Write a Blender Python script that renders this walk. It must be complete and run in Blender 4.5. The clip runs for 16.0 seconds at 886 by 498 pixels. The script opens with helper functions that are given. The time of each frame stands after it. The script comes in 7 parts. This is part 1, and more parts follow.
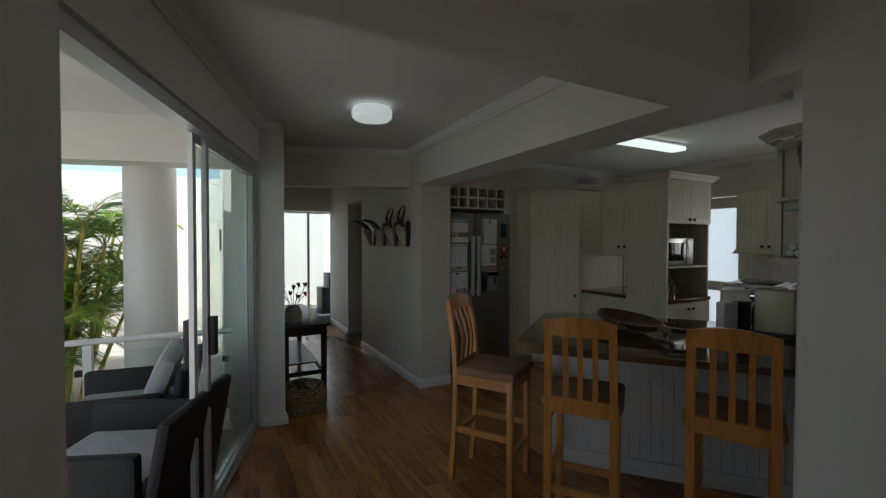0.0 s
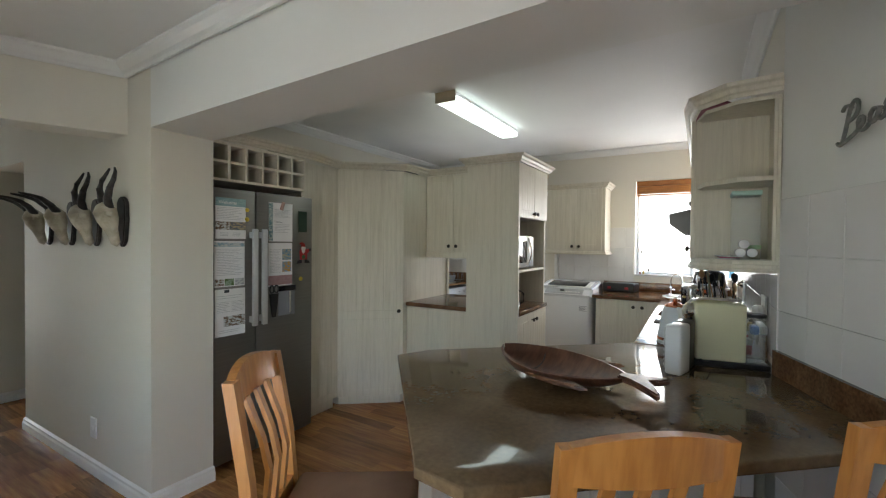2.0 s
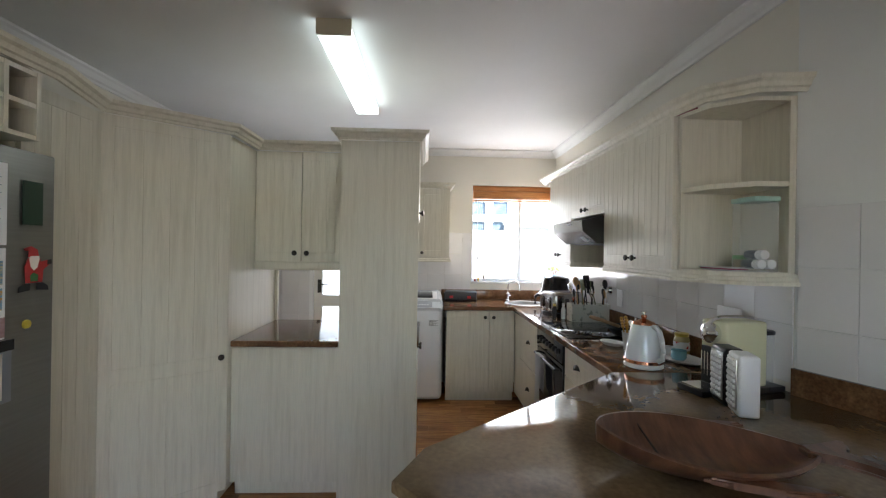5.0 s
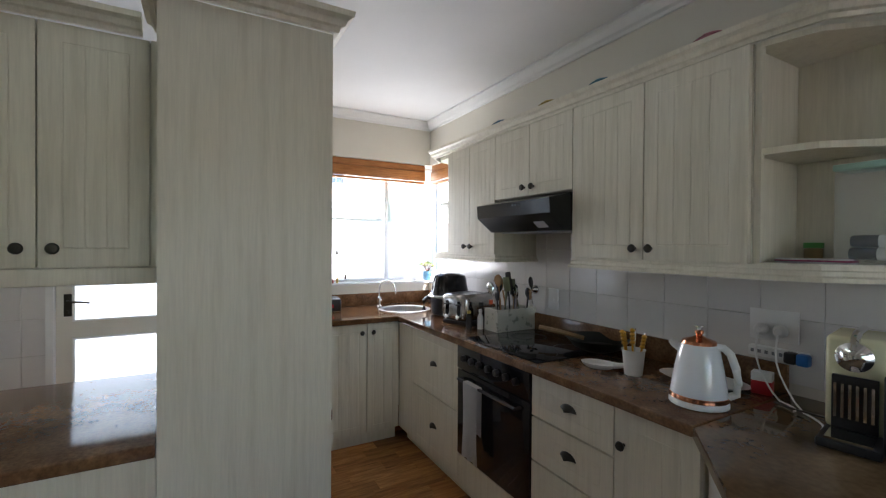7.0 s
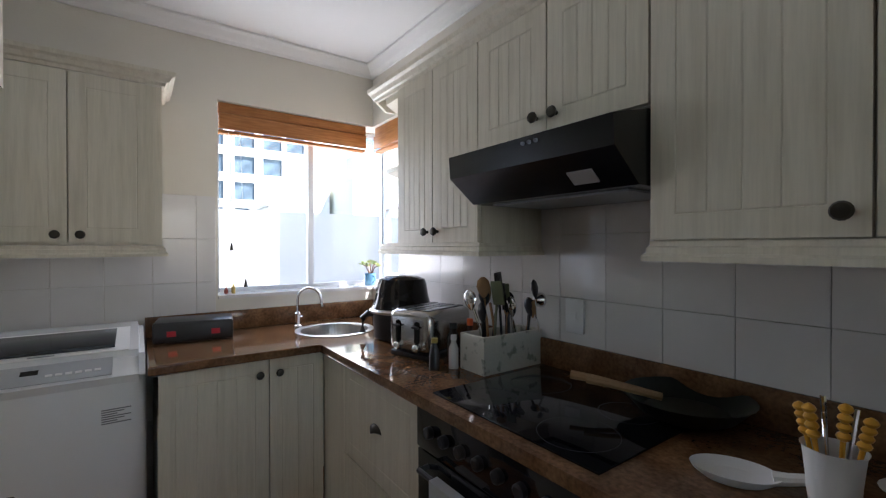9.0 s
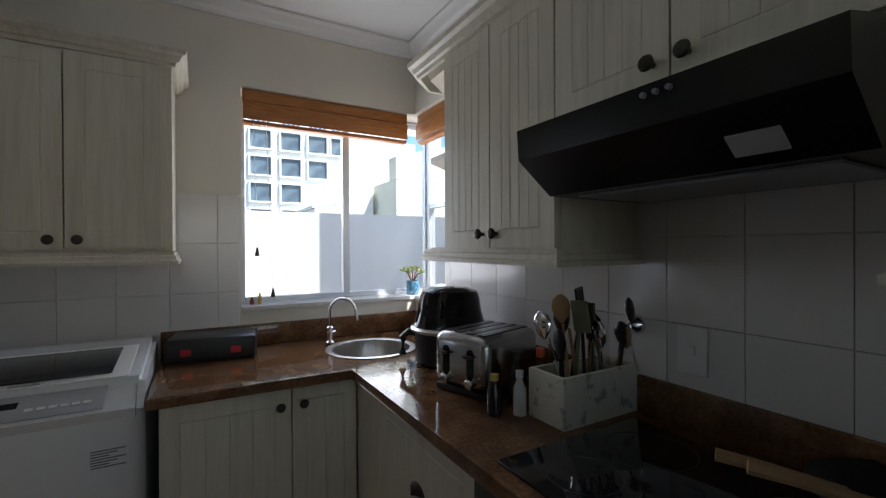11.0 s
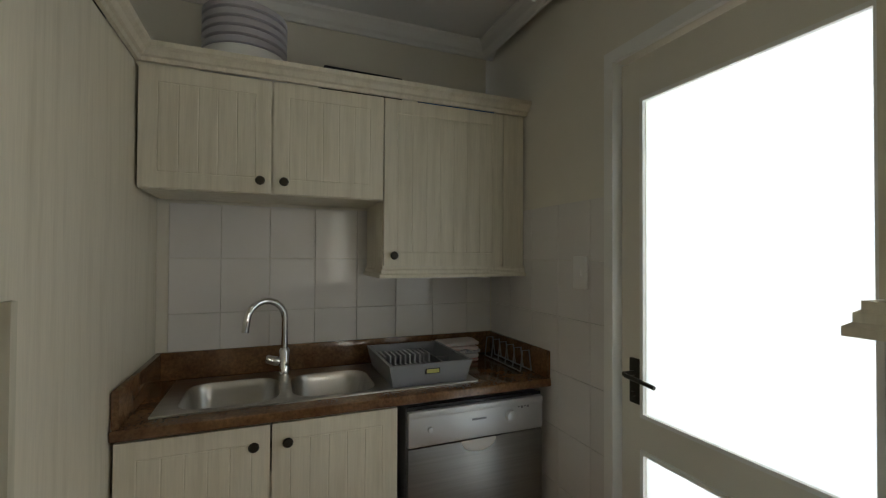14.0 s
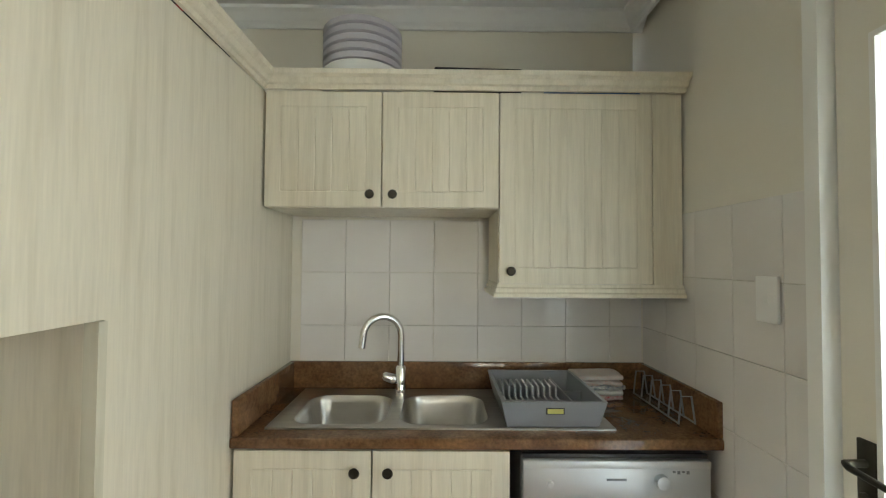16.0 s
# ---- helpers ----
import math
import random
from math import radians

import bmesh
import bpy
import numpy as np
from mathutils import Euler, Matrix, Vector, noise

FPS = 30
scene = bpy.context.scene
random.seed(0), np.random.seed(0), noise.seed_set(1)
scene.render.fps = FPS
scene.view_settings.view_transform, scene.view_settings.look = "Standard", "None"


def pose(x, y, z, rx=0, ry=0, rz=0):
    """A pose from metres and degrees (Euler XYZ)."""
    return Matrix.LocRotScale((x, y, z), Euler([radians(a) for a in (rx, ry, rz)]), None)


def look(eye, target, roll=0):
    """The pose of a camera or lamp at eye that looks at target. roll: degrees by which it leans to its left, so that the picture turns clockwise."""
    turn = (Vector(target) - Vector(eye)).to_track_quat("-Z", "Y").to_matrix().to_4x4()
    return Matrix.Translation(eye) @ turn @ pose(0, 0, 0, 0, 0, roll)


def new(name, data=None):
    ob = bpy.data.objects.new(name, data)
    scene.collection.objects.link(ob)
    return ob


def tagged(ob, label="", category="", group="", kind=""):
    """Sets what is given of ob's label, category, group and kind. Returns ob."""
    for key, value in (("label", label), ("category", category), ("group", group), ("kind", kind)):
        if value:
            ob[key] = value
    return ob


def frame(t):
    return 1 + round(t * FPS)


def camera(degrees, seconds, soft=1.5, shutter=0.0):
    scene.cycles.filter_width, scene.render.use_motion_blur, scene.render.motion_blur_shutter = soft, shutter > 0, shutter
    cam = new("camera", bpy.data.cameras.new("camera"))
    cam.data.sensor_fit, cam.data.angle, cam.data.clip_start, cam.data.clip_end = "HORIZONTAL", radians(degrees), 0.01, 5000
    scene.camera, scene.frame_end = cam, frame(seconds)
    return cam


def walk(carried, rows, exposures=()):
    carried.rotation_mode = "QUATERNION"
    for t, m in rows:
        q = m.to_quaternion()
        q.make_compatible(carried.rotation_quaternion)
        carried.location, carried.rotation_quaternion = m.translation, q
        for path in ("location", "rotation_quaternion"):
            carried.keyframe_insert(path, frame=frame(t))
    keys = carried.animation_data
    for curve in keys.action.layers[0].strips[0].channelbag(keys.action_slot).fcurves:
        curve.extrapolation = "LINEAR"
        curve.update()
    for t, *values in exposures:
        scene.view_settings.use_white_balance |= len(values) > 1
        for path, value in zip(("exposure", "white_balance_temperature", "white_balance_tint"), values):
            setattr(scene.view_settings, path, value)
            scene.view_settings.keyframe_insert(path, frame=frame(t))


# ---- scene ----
cam = camera(91.9, 16.0, soft=1.2)
PATH = [
    (0, (0.747, 0.569, 1.46), (1.696, 2.329, 1.418), 0.1),
    (0.5, (0.904, 0.965, 1.455), (2.037, 2.613, 1.413), 0.3),
    (1, (1.097, 1.311, 1.439), (2.458, 2.776, 1.401), 0.5),
    (1.5, (1.281, 1.625, 1.437), (2.844, 2.872, 1.401), 0.4),
    (2, (1.413, 1.906, 1.424), (3.126, 2.937, 1.393), 0.5),
    (2.5, (1.546, 2.128, 1.409), (3.377, 2.932, 1.384), 0.5),
    (3, (1.678, 2.291, 1.427), (3.586, 2.889, 1.403), 0.5),
    (3.5, (1.753, 2.425, 1.429), (3.705, 2.864, 1.412), 0.4),
    (3.7, (1.765, 2.476, 1.415), (3.725, 2.871, 1.41), 0.6),
    (6, (2.476, 3.412, 1.439), (4.396, 2.852, 1.413), 0.5),
    (6.5, (2.794, 3.456, 1.43), (4.637, 2.678, 1.405), 0.3),
    (7, (3.175, 3.416, 1.408), (4.922, 2.442, 1.389), 0.4),
    (7.5, (3.515, 3.301, 1.395), (5.189, 2.207, 1.372), 0.3),
    (8, (3.785, 3.121, 1.375), (5.428, 1.981, 1.355), -0.0),
    (8.5, (3.966, 2.979, 1.344), (5.591, 1.813, 1.331), -0.1),
    (11, (4.409, 2.72, 1.361), (6.144, 1.726, 1.352), -0.3),
    (11.5, (4.587, 2.642, 1.414), (6.495, 2.042, 1.404), -0.2),
    (12, (4.835, 2.617, 1.405), (6.834, 2.588, 1.419), -0.7),
    (12.5, (5.093, 2.702, 1.421), (7.026, 3.216, 1.436), -0.4),
    (13, (5.338, 2.806, 1.425), (7.031, 3.871, 1.44), -0.1),
    (13.5, (5.503, 2.983, 1.396), (6.745, 4.55, 1.433), -0.1),
    (14, (5.59, 3.138, 1.402), (6.334, 4.994, 1.431), 0.3),
    (14.5, (5.657, 3.259, 1.382), (6.029, 5.223, 1.427), 0.5),
    (15, (5.761, 3.337, 1.396), (5.849, 5.335, 1.441), 0.5),
    (15.5, (5.790, 3.339, 1.385), (5.815, 5.336, 1.477), 0.4),
    (16, (5.797, 3.307, 1.434), (5.812, 5.306, 1.490), 0.4),
]
EXPO = [(0.0, 0.55, 6500, 9), (0.2, 1.35, 6500, 9), (0.5, 2.1, 6450, 10), (1.0, 2.15, 6450, 11), (1.5, 2.4, 6450, 12), (3.7, 2.75, 6350, 16),
        (6.0, 2.6, 6250, 17), (7.0, 2.4, 6150, 17), (8.5, 2.15, 6000, 19), (11.0, 0.95, 6000, 16), (12.0, 0.35, 6100, 15), (12.5, -0.1, 6350, 15), (13.0, 0.4, 6850, 14),
        (13.5, 1.35, 7250, 13), (14.0, 1.5, 7200, 10), (14.5, 1.85, 7050, 8), (15.0, 2.45, 7050, 7), (16.0, 2.85, 7100, 6)]
walk(cam, [(t, look(eye, target, roll)) for t, eye, target, roll in PATH], EXPO)

# ---------------- world, sun, lights ----------------
world = bpy.data.worlds.new("world")
scene.world = world
world.use_nodes = True
wn = world.node_tree
sky = wn.nodes.new("ShaderNodeTexSky")
sky.sky_type = "NISHITA"
sky.sun_disc = False
sky.sun_elevation = radians(52)
sky.sun_rotation = radians(232)
wn.nodes["Background"].inputs["Strength"].default_value = 0.15
wn.links.new(sky.outputs[0], wn.nodes["Background"].inputs["Color"])

sun_data = bpy.data.lights.new("sun", "SUN")
sun_data.energy, sun_data.angle, sun_data.color = 5.0, radians(0.5), (1.0, 0.95, 0.88)
sun = new("sun", sun_data)
az = radians(232)
sun_to = Vector((math.sin(az) * math.cos(radians(52)), math.cos(az) * math.cos(radians(52)), math.sin(radians(52))))
sun.rotation_euler = sun_to.to_track_quat("Z", "Y").to_euler()


def area(name, at, target, w, h, power, color=(1.0, 0.99, 0.98)):
    data = bpy.data.lights.new(name, "AREA")
    data.shape, data.size, data.size_y, data.energy, data.color = "RECTANGLE", w, h, power, color
    ob = new(name, data)
    ob.matrix_world = look(at, target)
    return ob


area("window_light", (6.83, 2.05, 1.6), (5.8, 2.05, 2.0), 0.8, 0.95, 4.2)
area("window_light", (6.45, 1.44, 1.6), (6.45, 2.4, 1.8), 0.3, 0.95, 0.7)
area("door_light", (6.84, 3.86, 1.15), (5.8, 3.86, 1.2), 0.58, 1.7, 0.9)
area("patio_light", (0.66, 3.1, 1.05), (1.66, 2.8, 1.15), 2.2, 1.95, 0.15)
area("hall_light", (2.17, 8.15, 1.05), (2.17, 7.0, 0.9), 1.2, 1.8, 0.12)
# added fill for daylight from the unseen side of the lounge
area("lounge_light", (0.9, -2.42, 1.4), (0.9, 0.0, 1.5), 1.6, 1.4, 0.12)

# ---------------- materials ----------------
MATS = {}


def mat(name, rgb, rough=0.5, metal=0.0, rgb2=None, scale=8.0, stretch=(1, 1, 1), bump=0.0, bscale=60.0, trans=0.0, emit=0.0,
        coat=0.0, spec=0.5, mixlo=0.35, mixhi=0.65, detail=4.0, alpha=1.0, rand=0.0, rvar=0.0, ior=1.45, speck=None):
    """A surface: base colour mixed by stretched noise with a second one, roughness variation and fine bump."""
    m = bpy.data.materials.new(name)
    m.use_nodes = True
    nt = m.node_tree
    b = nt.nodes["Principled BSDF"]
    b.inputs["Base Color"].default_value = (*rgb, 1)
    b.inputs["Roughness"].default_value = rough
    b.inputs["Metallic"].default_value = metal
    b.inputs["Transmission Weight"].default_value = trans
    b.inputs["Coat Weight"].default_value = coat
    b.inputs["Specular IOR Level"].default_value = spec
    b.inputs["Alpha"].default_value = alpha
    b.inputs["IOR"].default_value = ior
    if emit:
        b.inputs["Emission Color"].default_value = (*rgb, 1)
        b.inputs["Emission Strength"].default_value = emit
    tc = nt.nodes.new("ShaderNodeTexCoord")
    mp = nt.nodes.new("ShaderNodeMapping")
    mp.inputs["Scale"].default_value = stretch
    nt.links.new(tc.outputs["Object"], mp.inputs["Vector"])
    if rand:
        oi = nt.nodes.new("ShaderNodeObjectInfo")
        vm = nt.nodes.new("ShaderNodeVectorMath")
        vm.operation = "SCALE"
        vm.inputs[0].default_value = (31.0, 17.0, 23.0)
        nt.links.new(oi.outputs["Random"], vm.inputs["Scale"])
        nt.links.new(vm.outputs[0], mp.inputs["Location"])
    if rgb2:
        n = nt.nodes.new("ShaderNodeTexNoise")
        n.inputs["Scale"].default_value = scale
        n.inputs["Detail"].default_value = detail
        nt.links.new(mp.outputs[0], n.inputs["Vector"])
        mr = nt.nodes.new("ShaderNodeMapRange")
        mr.inputs["From Min"].default_value, mr.inputs["From Max"].default_value = mixlo, mixhi
        nt.links.new(n.outputs["Fac"], mr.inputs["Value"])
        mx = nt.nodes.new("ShaderNodeMix")
        mx.data_type = "RGBA"
        mx.inputs["A"].default_value, mx.inputs["B"].default_value = (*rgb, 1), (*rgb2, 1)
        nt.links.new(mr.outputs[0], mx.inputs["Factor"])
        out = mx.outputs["Result"]
        if rand:
            hs = nt.nodes.new("ShaderNodeHueSaturation")
            m2 = nt.nodes.new("ShaderNodeMapRange")
            m2.inputs["To Min"].default_value, m2.inputs["To Max"].default_value = 1 - rand, 1 + rand
            nt.links.new(oi.outputs["Random"], m2.inputs["Value"])
            nt.links.new(m2.outputs[0], hs.inputs["Value"])
            nt.links.new(out, hs.inputs["Color"])
            out = hs.outputs["Color"]
        if speck:
            n4 = nt.nodes.new("ShaderNodeTexNoise")
            n4.inputs["Scale"].default_value = speck[0]
            n4.inputs["Detail"].default_value = 3
            nt.links.new(mp.outputs[0], n4.inputs["Vector"])
            m4 = nt.nodes.new("ShaderNodeMapRange")
            m4.inputs["From Min"].default_value, m4.inputs["From Max"].default_value = 0.3, 0.7
            m4.inputs["To Min"].default_value, m4.inputs["To Max"].default_value = 1 - speck[1], 1 + speck[1]
            nt.links.new(n4.outputs["Fac"], m4.inputs["Value"])
            h4 = nt.nodes.new("ShaderNodeHueSaturation")
            nt.links.new(m4.outputs[0], h4.inputs["Value"])
            nt.links.new(out, h4.inputs["Color"])
            out = h4.outputs["Color"]
        nt.links.new(out, b.inputs["Base Color"])
    if rvar:
        n3 = nt.nodes.new("ShaderNodeTexNoise")
        n3.inputs["Scale"].default_value = 5.0
        nt.links.new(tc.outputs["Object"], n3.inputs["Vector"])
        m3 = nt.nodes.new("ShaderNodeMapRange")
        m3.inputs["To Min"].default_value, m3.inputs["To Max"].default_value = max(0.02, rough - rvar), rough + rvar
        nt.links.new(n3.outputs["Fac"], m3.inputs["Value"])
        nt.links.new(m3.outputs[0], b.inputs["Roughness"])
    if bump:
        n2 = nt.nodes.new("ShaderNodeTexNoise")
        n2.inputs["Scale"].default_value = bscale
        n2.inputs["Detail"].default_value = 5
        nt.links.new(mp.outputs[0], n2.inputs["Vector"])
        bp = nt.nodes.new("ShaderNodeBump")
        bp.inputs["Strength"].default_value = bump
        bp.inputs["Distance"].default_value = 0.01
        nt.links.new(n2.outputs["Fac"], bp.inputs["Height"])
        nt.links.new(bp.outputs[0], b.inputs["Normal"])
    MATS[name] = m
    return m


PAINT = mat("cream_wall_paint", (0.72, 0.69, 0.61), 0.6, rgb2=(0.69, 0.655, 0.57), scale=1.3, bump=0.06, bscale=90)
PAINT_W = mat("white_wall_paint", (0.76, 0.76, 0.73), 0.55, rgb2=(0.72, 0.72, 0.69), scale=1.1, bump=0.05, bscale=90)
CEIL = mat("ceiling_paint", (0.78, 0.78, 0.77), 0.7, rgb2=(0.74, 0.74, 0.73), scale=1.6, bump=0.05, bscale=50)
PLASTER = mat("outside_plaster", (0.8, 0.79, 0.76), 0.8, rgb2=(0.72, 0.71, 0.68), scale=0.8, bump=0.2, bscale=40)
TRIM = mat("white_trim_paint", (0.8, 0.8, 0.78), 0.35, rgb2=(0.76, 0.76, 0.73), scale=4)
FOIL = mat("limed_cabinet_foil", (0.70, 0.655, 0.54), 0.40, rgb2=(0.57, 0.525, 0.41), scale=4.2, stretch=(9, 9, 0.5), bump=0.03,
           bscale=40, mixlo=0.47, mixhi=0.88, detail=9, speck=(22, 0.045))
CARC = mat("cabinet_inside", (0.60, 0.57, 0.46), 0.5, rgb2=(0.5, 0.47, 0.36), scale=6.0, stretch=(9, 9, 0.7), mixlo=0.42, mixhi=0.78)
GRAN = mat("brown_granite", (0.13, 0.064, 0.03), 0.09, rgb2=(0.215, 0.118, 0.058), scale=13, detail=12, speck=(90, 0.32), mixlo=0.42, mixhi=0.68, rvar=0.04)
GRAN2 = mat("olive_granite", (0.105, 0.064, 0.03), 0.06, rgb2=(0.21, 0.145, 0.08), scale=3.0, detail=12, speck=(60, 0.18), mixlo=0.42, mixhi=0.66, rvar=0.02)
GEDGE = mat("granite_edge", (0.2, 0.1, 0.055), 0.2, rgb2=(0.42, 0.25, 0.14), scale=30, detail=8, mixlo=0.4, mixhi=0.7)
WOODF = mat("laminate_floor", (0.48, 0.225, 0.072), 0.24, rgb2=(0.24, 0.10, 0.032), scale=3.0, stretch=(14, 1.2, 1), bump=0.04, bscale=20,
            rand=0.28, speck=(12, 0.3), mixlo=0.35, mixhi=0.75, detail=6, rvar=0.06)
TILE = mat("glazed_wall_tile", (0.74, 0.72, 0.70), 0.12, rgb2=(0.70, 0.68, 0.66), scale=4, rand=0.03, bump=0.03, bscale=8)
GROUT = mat("tile_grout", (0.45, 0.43, 0.40), 0.8)
STEEL = mat("brushed_steel", (0.33, 0.325, 0.315), 0.38, 1.0, rgb2=(0.29, 0.285, 0.275), scale=3, stretch=(1, 1, 30))
SINK = mat("sink_steel", (0.56, 0.55, 0.52), 0.28, 1.0, rgb2=(.48, .47, .45), scale=5, stretch=(1, 20, 1))
GRAPH = mat("graphite_steel", (0.24, 0.235, 0.22), 0.42, 0.9, rgb2=(0.22, 0.215, 0.20), scale=3, stretch=(1, 1, 30), bump=0.01)
CHROME = mat("chrome", (0.8, 0.8, 0.8), 0.08, 1.0)
ALU = mat("aluminium_frame", (0.62, 0.64, 0.66), 0.4, 0.6)
BLACK = mat("black_plastic", (0.018, 0.018, 0.02), 0.35)
BLACKG = mat("black_gloss", (0.008, 0.008, 0.01), 0.05)
WHITEP = mat("white_plastic", (0.78, 0.78, 0.77), 0.35)
APPL = mat("white_enamel", (0.74, 0.76, 0.78), 0.25, coat=0.2)
GREYP = mat("grey_plastic", (0.22, 0.23, 0.25), 0.4)
CREAM = mat("cream_plastic", (0.70, 0.68, 0.45), 0.25)
KNOB = mat("dark_bronze", (0.05, 0.045, 0.035), 0.35, 0.7)
PINE = mat("orange_varnished_wood", (0.60, 0.27, 0.07), 0.28, rgb2=(0.47, 0.19, 0.045), scale=5, stretch=(12, 12, 1), bump=0.03, coat=0.2)
SUEDE = mat("tan_suede", (0.36, 0.22, 0.14), 0.9, rgb2=(0.28, 0.165, 0.10), scale=6, bump=0.1, bscale=200)
DARKW = mat("dark_stained_wood", (0.035, 0.022, 0.018), 0.35, rgb2=(0.02, 0.012, 0.01), scale=6, stretch=(10, 1, 10))
BOWLW = mat("carved_wood", (0.085, 0.034, 0.018), 0.33, rgb2=(0.19, 0.085, 0.045), scale=5, stretch=(2, 8, 2), bump=0.1, bscale=20, coat=0.1)
BLIND = mat("wooden_blind", (0.46, 0.19, 0.055), 0.45, rgb2=(0.34, 0.13, 0.035), scale=5, stretch=(2, 2, 20))
PAPER = mat("paper", (0.78, 0.78, 0.78), 0.8)
INK = mat("printed_ink", (0.15, 0.16, 0.18), 0.8)
LAMPW = mat("lamp_diffuser", (0.85, 1.0, 0.95), 0.5, emit=0.62)
DOME = mat("dome_glass", (0.9, 1.0, 1.0), 0.4, emit=0.28)
PAVE = mat("paving_stone", (0.27, 0.26, 0.245), 0.7, rgb2=(0.18, 0.175, 0.165), scale=3, bump=0.2, bscale=30, rand=0.12)
GROUND = mat("ground", (0.22, 0.21, 0.18), 0.9, rgb2=(0.15, 0.14, 0.12), scale=2)
RATTAN = mat("dark_rattan", (0.008, 0.007, 0.007), 0.6, rgb2=(0.015, 0.013, 0.012), scale=60, bump=0.6, bscale=160)
CUSH = mat("pale_cushion", (0.36, 0.37, 0.36), 0.9, rgb2=(0.30, 0.32, 0.33), scale=5, bump=0.1, bscale=100)
LEAF = mat("palm_leaf", (0.08, 0.22, 0.02), 0.4, rgb2=(0.28, 0.42, 0.05), scale=3)
CANE = mat("palm_cane", (0.66, 0.50, 0.12), 0.5, rgb2=(0.22, 0.26, 0.06), scale=4, stretch=(4, 4, 1))
WINB = mat("far_window", (0.15, 0.20, 0.24), 0.1, rgb2=(0.08, 0.11, 0.14), scale=2.5)
GLASS = bpy.data.materials.new("clear_glass")
GLASS.use_nodes = True
nt = GLASS.node_tree
nt.nodes.clear()
o_ = nt.nodes.new("ShaderNodeOutputMaterial")
t_ = nt.nodes.new("ShaderNodeBsdfTransparent")
g_ = nt.nodes.new("ShaderNodeBsdfGlossy")
g_.inputs["Roughness"].default_value = 0.01
lw_ = nt.nodes.new("ShaderNodeLayerWeight")
pw_ = nt.nodes.new("ShaderNodeMath")
pw_.operation = "POWER"
pw_.inputs[1].default_value = 5.0
f_ = nt.nodes.new("ShaderNodeMath")
f_.operation = "MULTIPLY_ADD"
f_.inputs[1].default_value, f_.inputs[2].default_value = 0.5, 0.03
nt.links.new(lw_.outputs["Facing"], pw_.inputs[0])
nt.links.new(pw_.outputs[0], f_.inputs[0])
mx_ = nt.nodes.new("ShaderNodeMixShader")
t_.inputs["Color"].default_value = (0.93, 0.97, 0.96, 1)
nt.links.new(f_.outputs[0], mx_.inputs[0])
nt.links.new(t_.outputs[0], mx_.inputs[1])
nt.links.new(g_.outputs[0], mx_.inputs[2])
nt.links.new(mx_.outputs[0], o_.inputs[0])
FROST = bpy.data.materials.new("frosted_glass")
FROST.use_nodes = True
nt = FROST.node_tree
nt.nodes.clear()
o_ = nt.nodes.new("ShaderNodeOutputMaterial")
t_ = nt.nodes.new("ShaderNodeBsdfTranslucent")
t_.inputs["Color"].default_value = (0.85, 0.9, 0.92, 1)
g_ = nt.nodes.new("ShaderNodeBsdfGlossy")
g_.inputs["Roughness"].default_value = 0.25
mx_ = nt.nodes.new("ShaderNodeMixShader")
mx_.inputs[0].default_value = 0.06
nt.links.new(t_.outputs[0], mx_.inputs[1])
nt.links.new(g_.outputs[0], mx_.inputs[2])
nt.links.new(mx_.outputs[0], o_.inputs[0])


# ---------------- geometry helpers ----------------
def bx(bm, x0, y0, z0, x1, y1, z1, bev=0.0, seg=2, m=None):
    """Adds a box, bevelled if asked, turned by m if given."""
    vs = [bm.verts.new((x, y, z)) for x in (x0, x1) for y in (y0, y1) for z in (z0, z1)]
    fs = [bm.faces.new([vs[i] for i in q]) for q in ((0, 1, 3, 2), (4, 6, 7, 5), (0, 4, 5, 1), (2, 3, 7, 6), (0, 2, 6, 4), (1, 5, 7, 3))]
    out = vs
    if bev:
        es = list({e for f in fs for e in f.edges})
        r = bmesh.ops.bevel(bm, geom=es, offset=bev, segments=seg, profile=0.5, affect="EDGES")
        out = list({v for v in r["verts"]} | {v for v in vs if v.is_valid})
    if m is not None:
        bmesh.ops.transform(bm, matrix=m, verts=out)
    return out


def prism(bm, poly, z0, z1):
    """Adds an upright prism over a ground polygon."""
    a = [bm.verts.new((x, y, z0)) for x, y in poly]
    b = [bm.verts.new((x, y, z1)) for x, y in poly]
    n = len(poly)
    bm.faces.new(a[::-1])
    bm.faces.new(b)
    for i in range(n):
        bm.faces.new((a[i], a[(i + 1) % n], b[(i + 1) % n], b[i]))
    return a + b


def lathe(bm, prof, seg=24, m=None, cap=True):
    """Turns a profile of (radius, height) about z."""
    rings = []
    for r, z in prof:
        rings.append([bm.verts.new((r * math.cos(2 * math.pi * i / seg), r * math.sin(2 * math.pi * i / seg), z)) for i in range(seg)])
    for a, b in zip(rings, rings[1:]):
        for i in range(seg):
            bm.faces.new((a[i], a[(i + 1) % seg], b[(i + 1) % seg], b[i]))
    if cap:
        bm.faces.new(rings[0][::-1])
        bm.faces.new(rings[-1])
    vs = [v for r in rings for v in r]
    if m is not None:
        bmesh.ops.transform(bm, matrix=m, verts=vs)
    return vs


